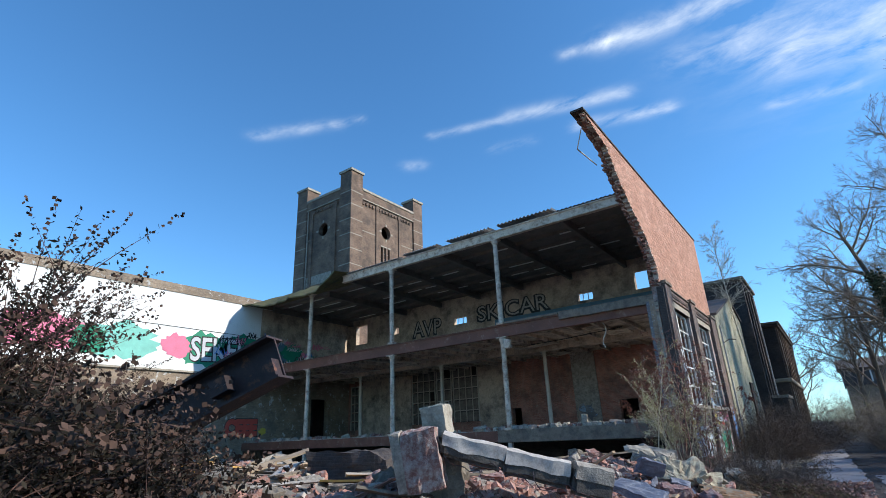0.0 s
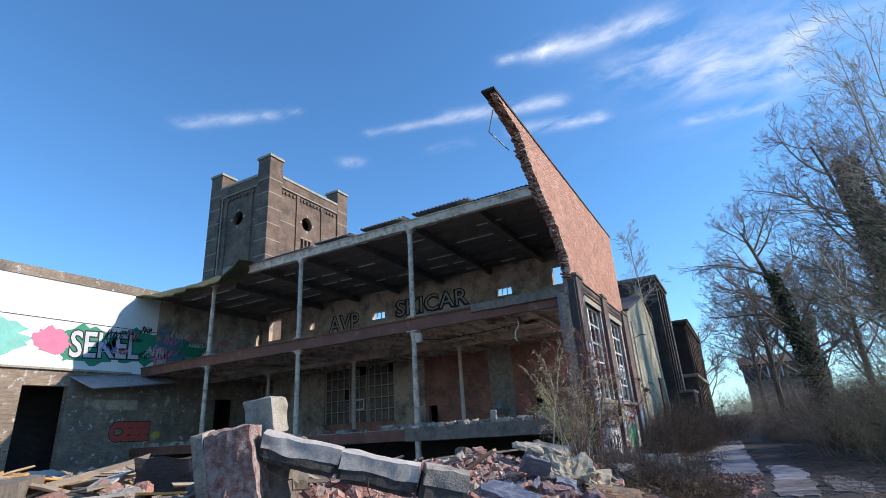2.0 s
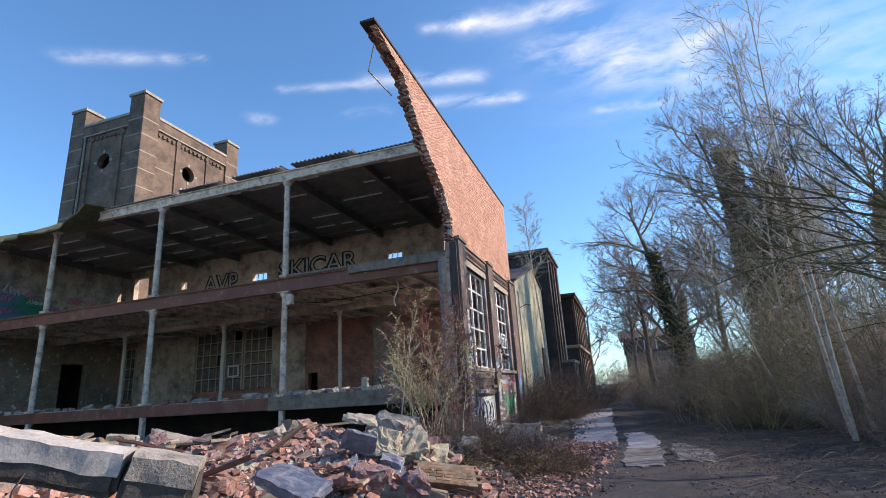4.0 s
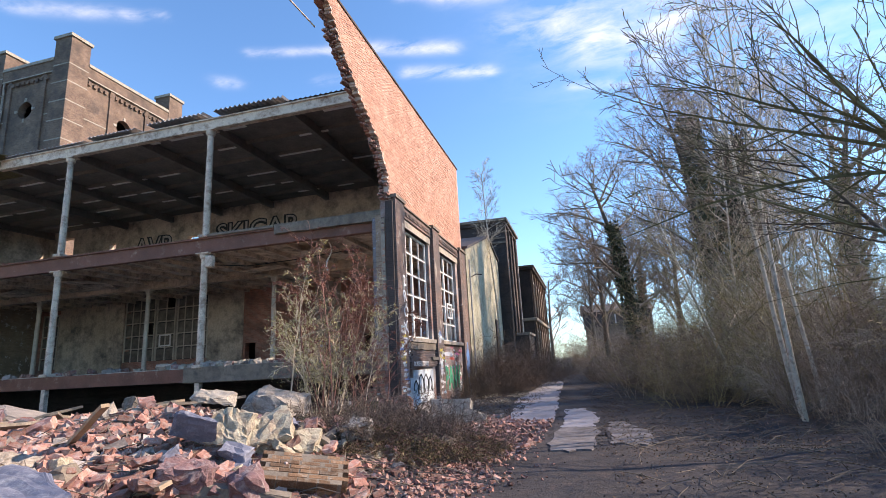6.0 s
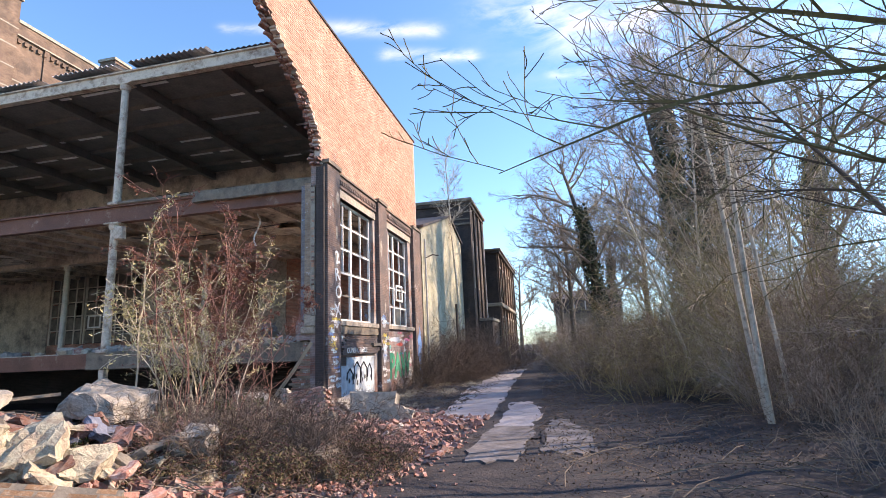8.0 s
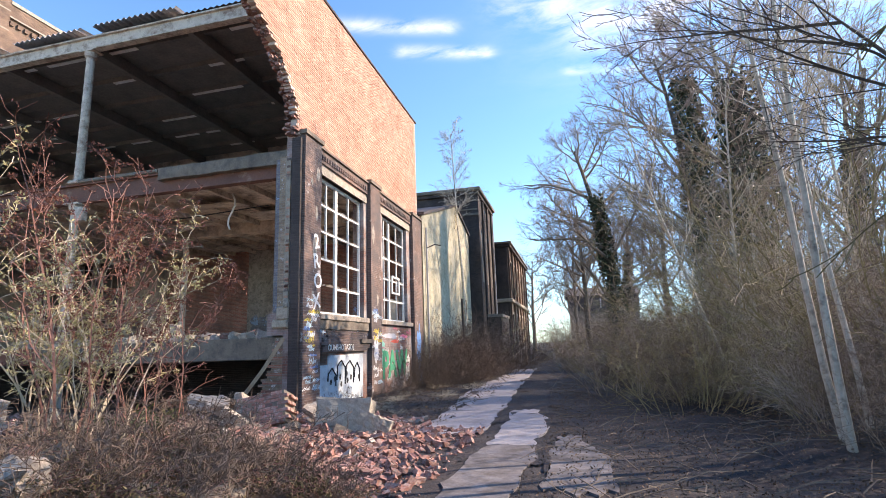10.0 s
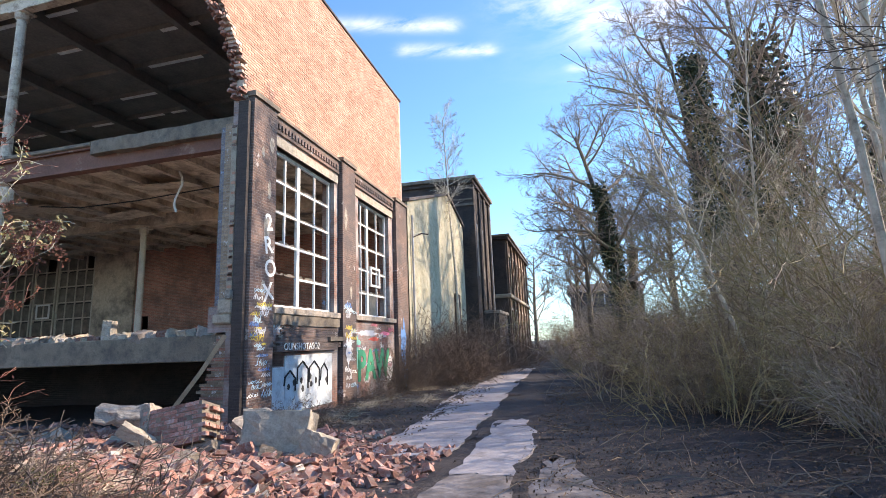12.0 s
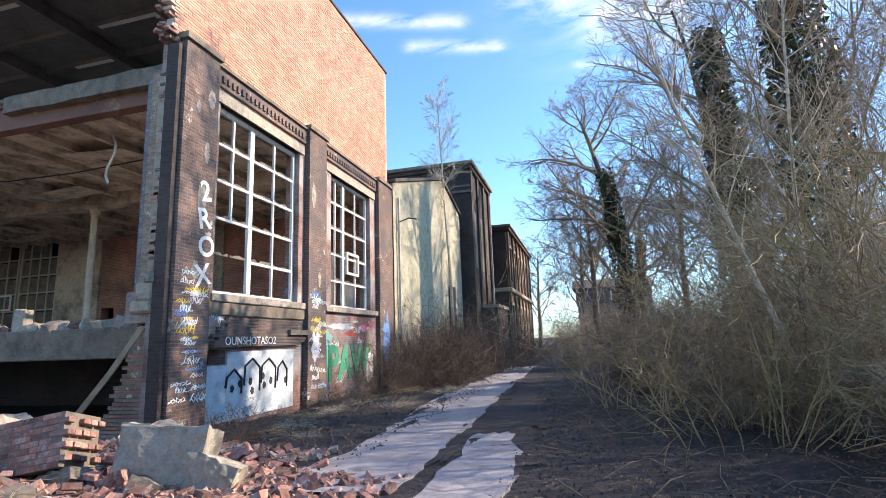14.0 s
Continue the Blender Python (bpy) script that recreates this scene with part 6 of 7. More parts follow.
while n < 298:
    if n < 130:
        x, y = rng.gauss(-2.6, 0.9), rng.uniform(16.5, 21.0)
    else:
        x, y = rng.gauss(-3.0, 0.7), rng.uniform(7.5, 12.5)
    if x > -0.9 or x < -5.5:
        continue
    ob = tagged(new("loose_brick", rng.choice(brick_meshes)), "loose broken red brick lying on the rubble", "brick", "loose bricks")
    ob.matrix_world = pose(x, y, H(x, y) + rng.uniform(0.03, 0.14), rng.uniform(-35, 35), rng.uniform(-35, 35), rng.uniform(0, 360))
    n += 1


def crumbs(name, label, count, place, smin, smax, material, seed, flat=0.5):
    rng = random.Random(seed)
    V, F = [], []
    made = 0
    while made < count:
        p = place(rng)
        if p is None:
            continue
        x, y = p
        s = smin + (smax - smin) * rng.random() ** 2
        m4 = pose(x, y, H(x, y) + s * rng.uniform(0.05, 0.4), rng.uniform(-40, 40), rng.uniform(-40, 40), rng.uniform(0, 360))
        b = len(V)
        for cx in (-1, 1):
            for cy in (-1, 1):
                for cz in (-1, 1):
                    V.append(m4 @ Vector((cx * s * rng.uniform(0.5, 1.1), cy * s * rng.uniform(0.35, 0.7), cz * s * flat * rng.uniform(0.5, 1.0))))
        F += [(b, b + 1, b + 3, b + 2), (b + 4, b + 6, b + 7, b + 5), (b, b + 4, b + 5, b + 1), (b + 2, b + 3, b + 7, b + 6), (b, b + 2, b + 6, b + 4), (b + 1, b + 5, b + 7, b + 3)]
        made += 1
    return tagged(raw(name, V, F, material), label, "rubble", kind="stuff")


def pile(rng):
    x, y = rng.gauss(-4.0, 1.7), rng.uniform(4, 21.8)
    edge = -1.0 - 0.7 * (0.5 + 0.5 * noise.noise(Vector((y * 0.6, 2, 0))))
    front = 4.3 + 0.32 * abs(x + 4.6) + 0.9 * noise.noise(Vector((x * 0.8, 6, 0))) + rng.gauss(0, 0.15)
    if x > edge + rng.gauss(0, 0.12) or y < front or (14 < y < 16.5 and rng.random() < 0.7):
        return None
    return x, y


crumbs("brick_rubble", "broken red bricks and mortar strewn in a heap", 14000, pile, 0.03, 0.125, M["loosebrick"], 31)
crumbs("brick_rubble", "broken red bricks spilled towards the track", 3600, lambda r: (min(r.gauss(-2.0, 0.95), 0.2 - 0.3 * r.random()), r.uniform(16.2, 20.6)), 0.03, 0.11, M["loosebrick"], 36)
crumbs("brick_rubble", "brick crumbs trodden into the track's edge", 3000, lambda r: (r.gauss(-0.9, 0.42), r.uniform(9.5, 17.5)), 0.012, 0.06, M["loosebrick"], 37)
crumbs("mortar_rubble", "grey mortar lumps strewn in the heap", 5500, pile, 0.015, 0.12, M["dust"], 32)
crumbs("yard_rubble", "broken debris strewn over the yard", 1500, lambda r: (r.uniform(-33, -7), r.uniform(4, 20)), 0.05, 0.25, M["dust"], 33, 0.3)
crumbs("basement_rubble", "bricks strewn before the basement", 900, lambda r: (r.uniform(-14, -4.8), r.uniform(18.5, 22.3)), 0.04, 0.13, M["loosebrick"], 35)
crumbs("path_gravel", "dark crumbs and clods over the track", 500, lambda r: (r.gauss(0.4, 2.2), r.uniform(7, 36)), 0.005, 0.02, M["soil"], 34)

# ---------------------------------------------------------------- plants


def twigs(V, F, p, d, length, r, lvl, rng, spec):
    """Grows one branch and its children."""
    n = spec["n"][lvl]
    pts, rad = [p.copy()], [r]
    w, upw = spec["wob"][lvl], spec["up"][lvl]
    tip = spec["tip"]
    for i in range(n):
        d = (d + Vector((rng.uniform(-w, w), rng.uniform(-w, w), rng.uniform(-w, w) + upw))).normalized()
        p = p + d * (length / n)
        pts.append(p.copy())
        rad.append(max(r * (1 - (1 - tip) * (i + 1) / n), spec.get("fine", 0.0034)))
    if lvl == 0 and spec.get("bole"):
        tube(spec["bole"][0], spec["bole"][1], pts, rad, 10)
    else:
        tube(V, F, pts, rad, 9 if r > 0.12 else 5 if r > 0.03 else 3)
    if lvl + 1 >= len(spec["n"]):
        return
    s0 = spec["start"][lvl]
    for k in range(spec["kids"][lvl]):
        t = s0 + (1 - s0) * (k + rng.random()) / spec["kids"][lvl]
        q = t * n
        i = min(int(q), n - 1)
        base = pts[i].lerp(pts[i + 1], q - i)
        axis = (pts[i + 1] - pts[i]).normalized()
        side = axis.cross(Vector((rng.uniform(-1, 1), rng.uniform(-1, 1), rng.uniform(-1, 1)))).normalized()
        an = radians(rng.gauss(spec["ang"][lvl], 9))
        dd = axis * math.cos(an) + side * math.sin(an)
        ln = length * spec["ratio"][lvl] * rng.uniform(0.7, 1.2) * (1.1 - 0.55 * t)
        rr = min(rad[i] * 0.62, r * spec["thin"][lvl])
        twigs(V, F, base, dd, ln, max(rr, 0.004), lvl + 1, rng, spec)


BROAD = dict(n=(9, 7, 5, 4, 4), wob=(0.07, 0.2, 0.24, 0.28, 0.3), up=(0.05, 0.05, 0.05, 0.03, 0.02), kids=(18, 10, 8, 6), start=(0.25, 0.22, 0.2, 0.15), ang=(50, 44, 42, 40), ratio=(0.5, 0.5, 0.52, 0.55), thin=(0.30, 0.42, 0.5, 0.5), tip=0.2, fine=0.006)
SLIM = dict(n=(10, 5, 4, 3), wob=(0.035, 0.14, 0.2, 0.22), up=(0.02, 0.06, 0.0, -0.03), kids=(22, 6, 4), start=(0.3, 0.2, 0.15), ang=(42, 40, 38), ratio=(0.24, 0.5, 0.5), thin=(0.3, 0.5, 0.5), tip=0.15, fine=0.0045)


def tree(name, label, at, h, r, seed, spec, material, lean=(0, 0), ivy=0.0, ivy_to=0.6, ivy_r=0.7, twig_mat=None):
    rng = random.Random(seed)
    t = thing(name, label, "tree", at)
    V, F = [], []
    p = Vector(at) - Vector((0, 0, 0.2))
    d = Vector((lean[0], lean[1], 1)).normalized()
    bole = ([], [])
    twigs(V, F, p, d, h, r, 0, rng, dict(spec, bole=bole))
    raw("trunk", bole[0], bole[1], material, t)
    raw("crown", V, F, twig_mat or material, t)
    if ivy:
        Vi, Fi = [], []
        for k in range(int(5200 * ivy)):
            f = rng.random() ** 0.8 * ivy_to
            rad = ivy_r * (1.05 - 0.5 * f) * math.sqrt(rng.random())
            a = rng.uniform(0, 6.283)
            q = p + d * (h * f) + Vector((math.cos(a) * rad, math.sin(a) * rad, rng.uniform(-0.3, 0.3)))
            leaf(Vi, Fi, q, rng.uniform(0.10, 0.26), rng, 0.8)
        raw("ivy", Vi, Fi, M["ivy"], t, "dense dark ivy round the trunk")
    return t


big = tree("tree", "large bare broad-crowned tree with ivy on its trunk", (5.4, 48, 0), 16.0, 0.42, 11, BROAD, M["darkbark"], (-0.10, -0.02), 1.1, 0.75, 0.8, M["crown"])
big2 = tree("tree", "tall bare tree wrapped in dark ivy", (10.4, 44, 0), 20.0, 0.36, 12, BROAD, M["darkbark"], (-0.02, 0.0), 2.4, 0.92, 1.35, M["crown"])
big3 = tree("tree", "tall bare tree with scattered ivy up its stem", (8.6, 29.5, 0), 13.0, 0.2, 13, BROAD, M["bark"], (-0.02, 0.03), 0.9, 0.85, 1.2, M["crown"])
big4 = tree("tree", "bare tree with fine reddish twigs", (3.4, 58, 0), 14.0, 0.32, 14, BROAD, M["bark"], (-0.05, 0), twig_mat=M["crown"])
for x, y, rz, s in ((9.5, 55, 80, 1.0), (14, 46, 140, 1.05), (16, 40, 201, 1.0), (13.5, 52, 290, 1.0), (2.5, 72, 40, 0.9), (8, 75, 120, 1.0), (-4, 88, 170, 0.9), (16, 62, 250, 1.1)):
    copy_thing(big4 if rz % 3 else big, pose(x, y, 0, 0, 0, rz))
birch = tree("birch_tree", "slender pale-stemmed birch leaning over the thicket", (5.32, 18.2, 0.1), 11.5, 0.06, 21, SLIM, M["birch"], (0.0, 0.0), twig_mat=M["paletwig"])
tree("birch_tree", "slender pale-stemmed birch in a clump", (5.45, 18.65, 0.1), 12.0, 0.055, 22, SLIM, M["birch"], (-0.14, 0.0), twig_mat=M["paletwig"])
tree("birch_tree", "slender pale-stemmed birch in a clump", (6.2, 19.6, 0.1), 12.0, 0.05, 23, SLIM, M["birch"], (-0.06, 0.04), twig_mat=M["paletwig"])
tree("birch_tree", "thin birch stem leaning towards the track", (5.85, 24.5, 0.1), 9.0, 0.06, 24, SLIM, M["birch"], (-0.32, 0.02), twig_mat=M["paletwig"])
tree("birch_tree", "thin young birch against the cladded shed", (-4.1, 39.6, 0), 15.2, 0.10, 25, dict(SLIM, start=(0.55, 0.2, 0.15), kids=(34, 8, 5), ratio=(0.15, 0.5, 0.5), fine=0.007), M["birch"], (0.02, 0.0))
for x, y, rz in ((8.6, 24.5, 200), (6.8, 27.0, 60)):
    copy_thing(birch, pose(x, y, 0.1, 0, 0, rz))


def overhang(at, seed, lean, h, r, boughs, reach, material, label):
    """A leaning tree whose long boughs spread towards the track."""
    rng = random.Random(seed)
    t = thing("overhanging_tree", label, "tree", at)
    p = Vector(at) - Vector((0, 0, 0.2))
    d = Vector(lean).normalized()
    pts, rad = [p.copy()], [r]
    for i in range(8):
        d = (d + Vector((rng.uniform(-0.16, 0.12), rng.uniform(-0.14, 0.14), 0.04))).normalized()
        p = p + d * h / 8
        pts.append(p.copy())
        rad.append(r * (1 - 0.112 * (i + 1)))
    V, F = [], []
    tube(V, F, pts, rad, 9)
    raw("trunk", V, F, material, t)
    sub = dict(n=(10, 7, 5, 4), wob=(0.11, 0.15, 0.18, 0.2), up=(0.03, 0.04, 0.04, 0.03), kids=(8, 4, 3), start=(0.15, 0.15, 0.15), ang=(36, 36, 38), ratio=(0.5, 0.5, 0.5), thin=(0.45, 0.45, 0.5), tip=0.12)
    for k in range(boughs):
        f = 4.2 + 3.7 * k / boughs
        q = pts[int(f)].lerp(pts[int(f) + 1], f % 1)
        d2 = Vector((-1 + rng.uniform(-0.2, 0.35), rng.uniform(-0.5, 0.75), rng.uniform(0.08, 0.6)))
        V, F = [], []
        twigs(V, F, q, d2.normalized(), reach * rng.uniform(0.75, 1.15), r * rng.uniform(0.24, 0.36), 0, rng, sub)
        raw("bough", V, F, material, t)
    return t


overhang((7.8, 12.1, 0.2), 31, (-0.60, -0.10, 0.84), 5.4, 0.095, 9, 3.0, M["olivebark"], "bare tree leaning over the track with long dark boughs")
overhang((8.2, 16.5, 0.2), 36, (-0.45, -0.25, 0.95), 6.8, 0.085, 6, 3.2, M["darkbark"], "bare tree with spreading dark boughs")

def shrub(name, label, seed, stems, h, spread, material, leaf_mat=None, leaves=0, leaf_size=0.07, side=6, flower=0, arch=0.12, r0=0.012, droop=-0.05, bloom=None):
    rng = random.Random(seed)
    t = thing(name, label, "shrub", (0, 0, 0))
    V, F, Vl, Fl, Vf, Ff = [], [], [], [], [], []
    for s in range(stems):
        a = rng.uniform(0, 6.283)
        d = Vector((math.cos(a) * arch * rng.uniform(0.3, 2.2), math.sin(a) * arch * rng.uniform(0.3, 2.2), 1)).normalized()
        p = Vector((math.cos(a), math.sin(a), 0)) * spread * 0.35 * rng.random()
        p.z = -0.1
        ln = h * rng.uniform(0.55, 1.1)
        n = 7
        pts, rad = [p.copy()], [r0]
        for i in range(n):
            d = (d + Vector((math.cos(a) * 0.5 * spread / h * 0.3 + rng.uniform(-0.13, 0.13), math.sin(a) * 0.5 * spread / h * 0.3 + rng.uniform(-0.13, 0.13), droop * i * 0.5))).normalized()
            p = p + d * ln / n
            pts.append(p.copy())
            rad.append(r0 * (1 - 0.8 * (i + 1) / n))
        tube(V, F, pts, rad, 4)
        for k in range(side):
            i = max(rng.randrange(2, n), rng.randrange(2, n))
            q = pts[i].lerp(pts[i + 1], rng.random())
            dd = (d + Vector((rng.uniform(-1, 1), rng.uniform(-1, 1), rng.uniform(-0.3, 0.8)))).normalized()
            l2 = ln * rng.uniform(0.10, 0.26)
            e1, e2 = q + dd * l2 * 0.5, q + dd * l2 + Vector((0, 0, -0.03))
            tube(V, F, [q, e1, e2], [r0 * 0.4, r0 * 0.3, r0 * 0.14], 3)
            if rng.random() < flower:
                for m in range(14):
                    leaf(Vf, Ff, e2 + (e2 - e1).normalized() * 0.02 * m + Vector((rng.uniform(-1, 1), rng.uniform(-1, 1), rng.uniform(-1, 1))) * 0.02 * (1 - m / 16), 0.035, rng, 0.9)
            for m in range(leaves):
                leaf(Vl, Fl, q.lerp(e2, rng.random()) + Vector((rng.uniform(-1, 1), rng.uniform(-1, 1), rng.uniform(-1, 1))) * 0.03, leaf_size * rng.uniform(0.6, 1.3), rng, 0.35)
    tagged(raw("tangle", V, F, material, t), kind="stuff")
    if Fl:
        tagged(raw("foliage", Vl, Fl, leaf_mat, t), kind="stuff")
    if Ff:
        tagged(raw("bloom", Vf, Ff, bloom or M["flower"], t, "withered brown flower heads"), kind="stuff")
    return t


BUSHY = dict(n=(9, 4, 3), wob=(0.2, 0.32, 0.36), up=(-0.025, 0.0, 0.0), kids=(9, 3), start=(0.12, 0.1), ang=(52, 48), ratio=(0.42, 0.5), thin=(0.5, 0.6), tip=0.15)


def thicket(name, label, seed, stems, h, spread, material, r0=0.016, arch=0.28):
    """A many-stemmed bare bush."""
    rng = random.Random(seed)
    t = thing(name, label, "shrub", (0, 0, 0))
    V, F = [], []
    for s in range(stems):
        a, q = rng.uniform(0, 6.283), math.sqrt(rng.random())
        p = Vector((math.cos(a) * spread * q * 0.5, math.sin(a) * spread * q * 0.5, -0.1))
        k = rng.uniform(0, 1) * arch
        d = Vector((math.cos(a + rng.uniform(-0.8, 0.8)) * k, math.sin(a + rng.uniform(-0.8, 0.8)) * k, 1)).normalized()
        twigs(V, F, p, d, h * rng.uniform(0.5, 1.1), r0 * rng.uniform(0.6, 1.2), 0, rng, BUSHY)
    tagged(raw("tangle", V, F, material, t), kind="stuff")
    return t


def put(ob, x, y, rz=0, s=1.0, dz=0.0):
    c = copy_thing(ob, pose(x, y, H(x, y) + dz, 0, 0, rz))
    c.scale = (s, s, s)
    return c


def place(ob, x, y, rz=0, s=1.0):
    ob.matrix_world = pose(x, y, H(x, y), 0, 0, rz) @ Matrix.Diagonal((s, s, s, 1))


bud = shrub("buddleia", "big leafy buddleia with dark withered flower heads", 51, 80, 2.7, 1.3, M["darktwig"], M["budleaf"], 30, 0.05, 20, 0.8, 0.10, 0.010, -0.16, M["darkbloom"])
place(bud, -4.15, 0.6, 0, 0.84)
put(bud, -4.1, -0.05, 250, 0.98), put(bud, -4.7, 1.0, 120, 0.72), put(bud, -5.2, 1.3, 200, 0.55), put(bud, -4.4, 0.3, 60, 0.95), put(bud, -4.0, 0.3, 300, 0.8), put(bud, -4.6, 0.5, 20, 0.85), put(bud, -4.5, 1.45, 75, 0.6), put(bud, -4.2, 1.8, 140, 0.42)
for x, y, rz, s in ((-10.9, 4.2, 10, 0.8), (-12.3, 4.3, 70, 0.9), (-9.8, 3.6, 140, 0.75)):
    put(bud, x, y, rz, s)
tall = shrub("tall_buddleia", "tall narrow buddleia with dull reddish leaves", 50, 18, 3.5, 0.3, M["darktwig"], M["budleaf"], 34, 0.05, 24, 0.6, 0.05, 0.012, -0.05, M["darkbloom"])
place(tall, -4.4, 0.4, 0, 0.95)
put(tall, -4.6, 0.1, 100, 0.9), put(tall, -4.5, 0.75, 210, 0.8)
low = shrub("leafy_shrub", "low green leafy shrub", 52, 30, 0.8, 1.0, M["greentwig"], M["leaf"], 6, 0.09, 8, 0, 0.3, 0.007)
place(low, -3.6, 1.2, 0, 1.3)
put(low, -4.2, 1.7, 90, 1.4), put(low, -3.4, 0.7, 30, 1.3), put(low, -5.2, 3.2, 160, 1.0), put(low, -2.5, 15.2, 60, 0.5), put(low, -3.3, 12.9, 60, 0.35)


def wild_bush(name, label, seed, stems, h, spread, spec, material, leaf_mat, leaves, leaf_size, spikes, spike_mat):
    """A branching bush: crooked stems, leaves along the shoots and drooping flower spikes at the tips."""
    rng = random.Random(seed)
    t = thing(name, label, "shrub", (0, 0, 0))
    V, F, Vl, Fl, Vf, Ff = [], [], [], [], [], []
    for s in range(stems):
        a, q = rng.uniform(0, 6.283), math.sqrt(rng.random())
        p = Vector((math.cos(a) * spread * q, math.sin(a) * spread * q, -0.1))
        k = rng.uniform(0.02, 0.32)
        first = len(V)
        twigs(V, F, p, Vector((math.cos(a) * k, math.sin(a) * k, 1)).normalized(), h * rng.uniform(0.6, 1.08), 0.017 * rng.uniform(0.7, 1.3), 0, rng, spec)
        top = [v for v in V[first:] if v.z > 0.22 * h]
        for i in range(leaves):
            c = rng.choice(top)
            for m in range(3):
                leaf(Vl, Fl, c + Vector((rng.gauss(0, 0.025), rng.gauss(0, 0.025), rng.gauss(0, 0.025))), leaf_size * rng.uniform(0.5, 1.3), rng, 0.36)
        high = [v for v in top if v.z > 0.55 * h]
        for i in range(spikes if high else 0):
            c = rng.choice(high).copy()
            d = Vector((rng.uniform(-1, 1), rng.uniform(-1, 1), rng.uniform(-0.2, 0.7))).normalized()
            ln = rng.uniform(0.10, 0.2)
            for m in range(22):
                f = m / 22
                d.z -= 0.035
                leaf(Vf, Ff, c + d * ln * f + Vector((rng.gauss(0, 1), rng.gauss(0, 1), rng.gauss(0, 1))) * 0.013 * (1 - 0.7 * f), 0.032, rng, 0.8)
    tagged(raw("tangle", V, F, material, t), kind="stuff")
    tagged(raw("foliage", Vl, Fl, leaf_mat, t), kind="stuff")
    if Ff:
        tagged(raw("bloom", Vf, Ff, spike_mat, t, "rust-red withered flower spikes"), kind="stuff")
    return t


WILD = dict(n=(11, 7, 5), wob=(0.15, 0.3, 0.36), up=(0.0, 0.01, -0.03), kids=(8, 3), start=(0.3, 0.15), ang=(42, 44), ratio=(0.36, 0.5), thin=(0.5, 0.6), tip=0.2, fine=0.004)
pale = wild_bush("dry_buddleia", "straw-coloured dry buddleia with pale leaves before the hall", 53, 6, 3.3, 0.5, WILD, M["paletwig"], M["paleleaf"], 130, 0.06, 3, M["spike"])
place(pale, -3.6, 14.8)
put(pale, -3.2, 15.1, 130, 0.75), put(pale, -3.95, 15.2, 220, 0.85)
vine = wild_bush("red_climber", "reddish climbing stems arching over the dry buddleia", 64, 6, 3.4, 0.6, WILD, M["redtwig"], M["redleaf"], 45, 0.055, 14, M["spike"])
place(vine, -3.25, 15.0)
put(vine, -3.7, 15.0, 140, 0.9), put(vine, -2.75, 15.5, 250, 0.62)
bram = shrub("bramble", "tangled reddish bramble with a few dull leaves", 54, 46, 1.0, 2.0, M["redtwig"], M["bramleaf"], 8, 0.05, 8, 0, 0.5, 0.006, -0.16)
place(bram, -2.3, 14.7)
for x, y, rz, s in ((-1.7, 15.3, 70, 0.8), (-2.6, 15.8, 140, 0.9), (-3.2, 14.2, 10, 0.9), (-2.1, 13.6, 100, 0.55), (-1.9, 14.4, 33, 0.85), (-2.7, 14.3, 77, 0.8), (-1.4, 15.0, 120, 0.7), (-2.2, 15.6, 190, 0.95), (-3.0, 15.2, 240, 1.0), (-1.8, 13.3, 280, 0.6), (-2.6, 13.2, 10, 0.6), (-1.0, 15.8, 50, 0.5), (-3.8, 22.6, 20, 0.7), (-3.9, 24.5, 200, 0.7), (-3.6, 21.8, 90, 0.6)):
    put(bram, x, y, rz, s)
dead = thicket("dead_scrub", "dense tangle of dry dull-brown stems", 55, 44, 2.4, 2.6, M["scrub"], 0.009, 1.0)
place(dead, -3.4, 33.5)
whip = thicket("willow_scrub", "thicket of thin arching yellow-green stems", 56, 30, 3.9, 2.2, M["olivetwig"], 0.013, 1.1)
place(whip, 4.4, 23.0)
grey = thicket("grey_scrub", "thicket of thin bare grey-brown stems", 57, 28, 3.8, 2.3, M["twig"], 0.013, 1.0)
brown = thicket("brown_scrub", "thicket of dark bare stems", 60, 24, 3.6, 2.4, M["scrub"], 0.013, 1.1)
place(brown, 5.6, 25.8)
place(grey, 3.4, 27.0)
for x, y, rz, s in ((-3.3, 34.4, 50, 0.75), (-3.7, 35.8, 120, 0.9), (-2.9, 37.0, 210, 0.85), (-3.5, 38.6, 300, 0.95), (-2.4, 40.5, 20, 0.8), (-3.3, 42.5, 90, 0.9), (-2.0, 44.5, 160, 0.85), (-1.9, 48, 60, 0.8), (-1.5, 52, 100, 0.8), (-0.8, 57, 10, 0.8), (-3.7, 30.6, 15, 0.62), (-3.3, 32.2, 88, 0.75), (-3.0, 35.2, 166, 0.85), (-2.7, 36.2, 244, 0.8), (-3.8, 37.4, 322, 0.95), (-3.6, 31.4, 200, 0.95), (-3.2, 33.4, 30, 1.0), (-2.9, 34.8, 110, 0.95), (-3.7, 32.4, 260, 1.0), (-3.4, 34.4, 310, 1.0)):
    put(dead, x, y, rz, s * 0.95)
for x, y, rz, s in ((-3.9, 31.6, 80, 0.8), (-3.8, 29.4, 140, 0.6), (-3.4, 36.3, 10, 1.4), (-2.7, 38.2, 66, 1.4), (-3.0, 40.9, 180, 1.4), (-4.0, 33.2, 33, 1.3), (-2.2, 43.0, 250, 1.3)):
    put(dead, x, y, rz, s)
thorn = thicket("bramble_tangle", "dense tangle of reddish bramble over rubble", 59, 26, 0.9, 1.5, M["scrub"], 0.007, 1.3)
place(thorn, -2.2, 14.6)
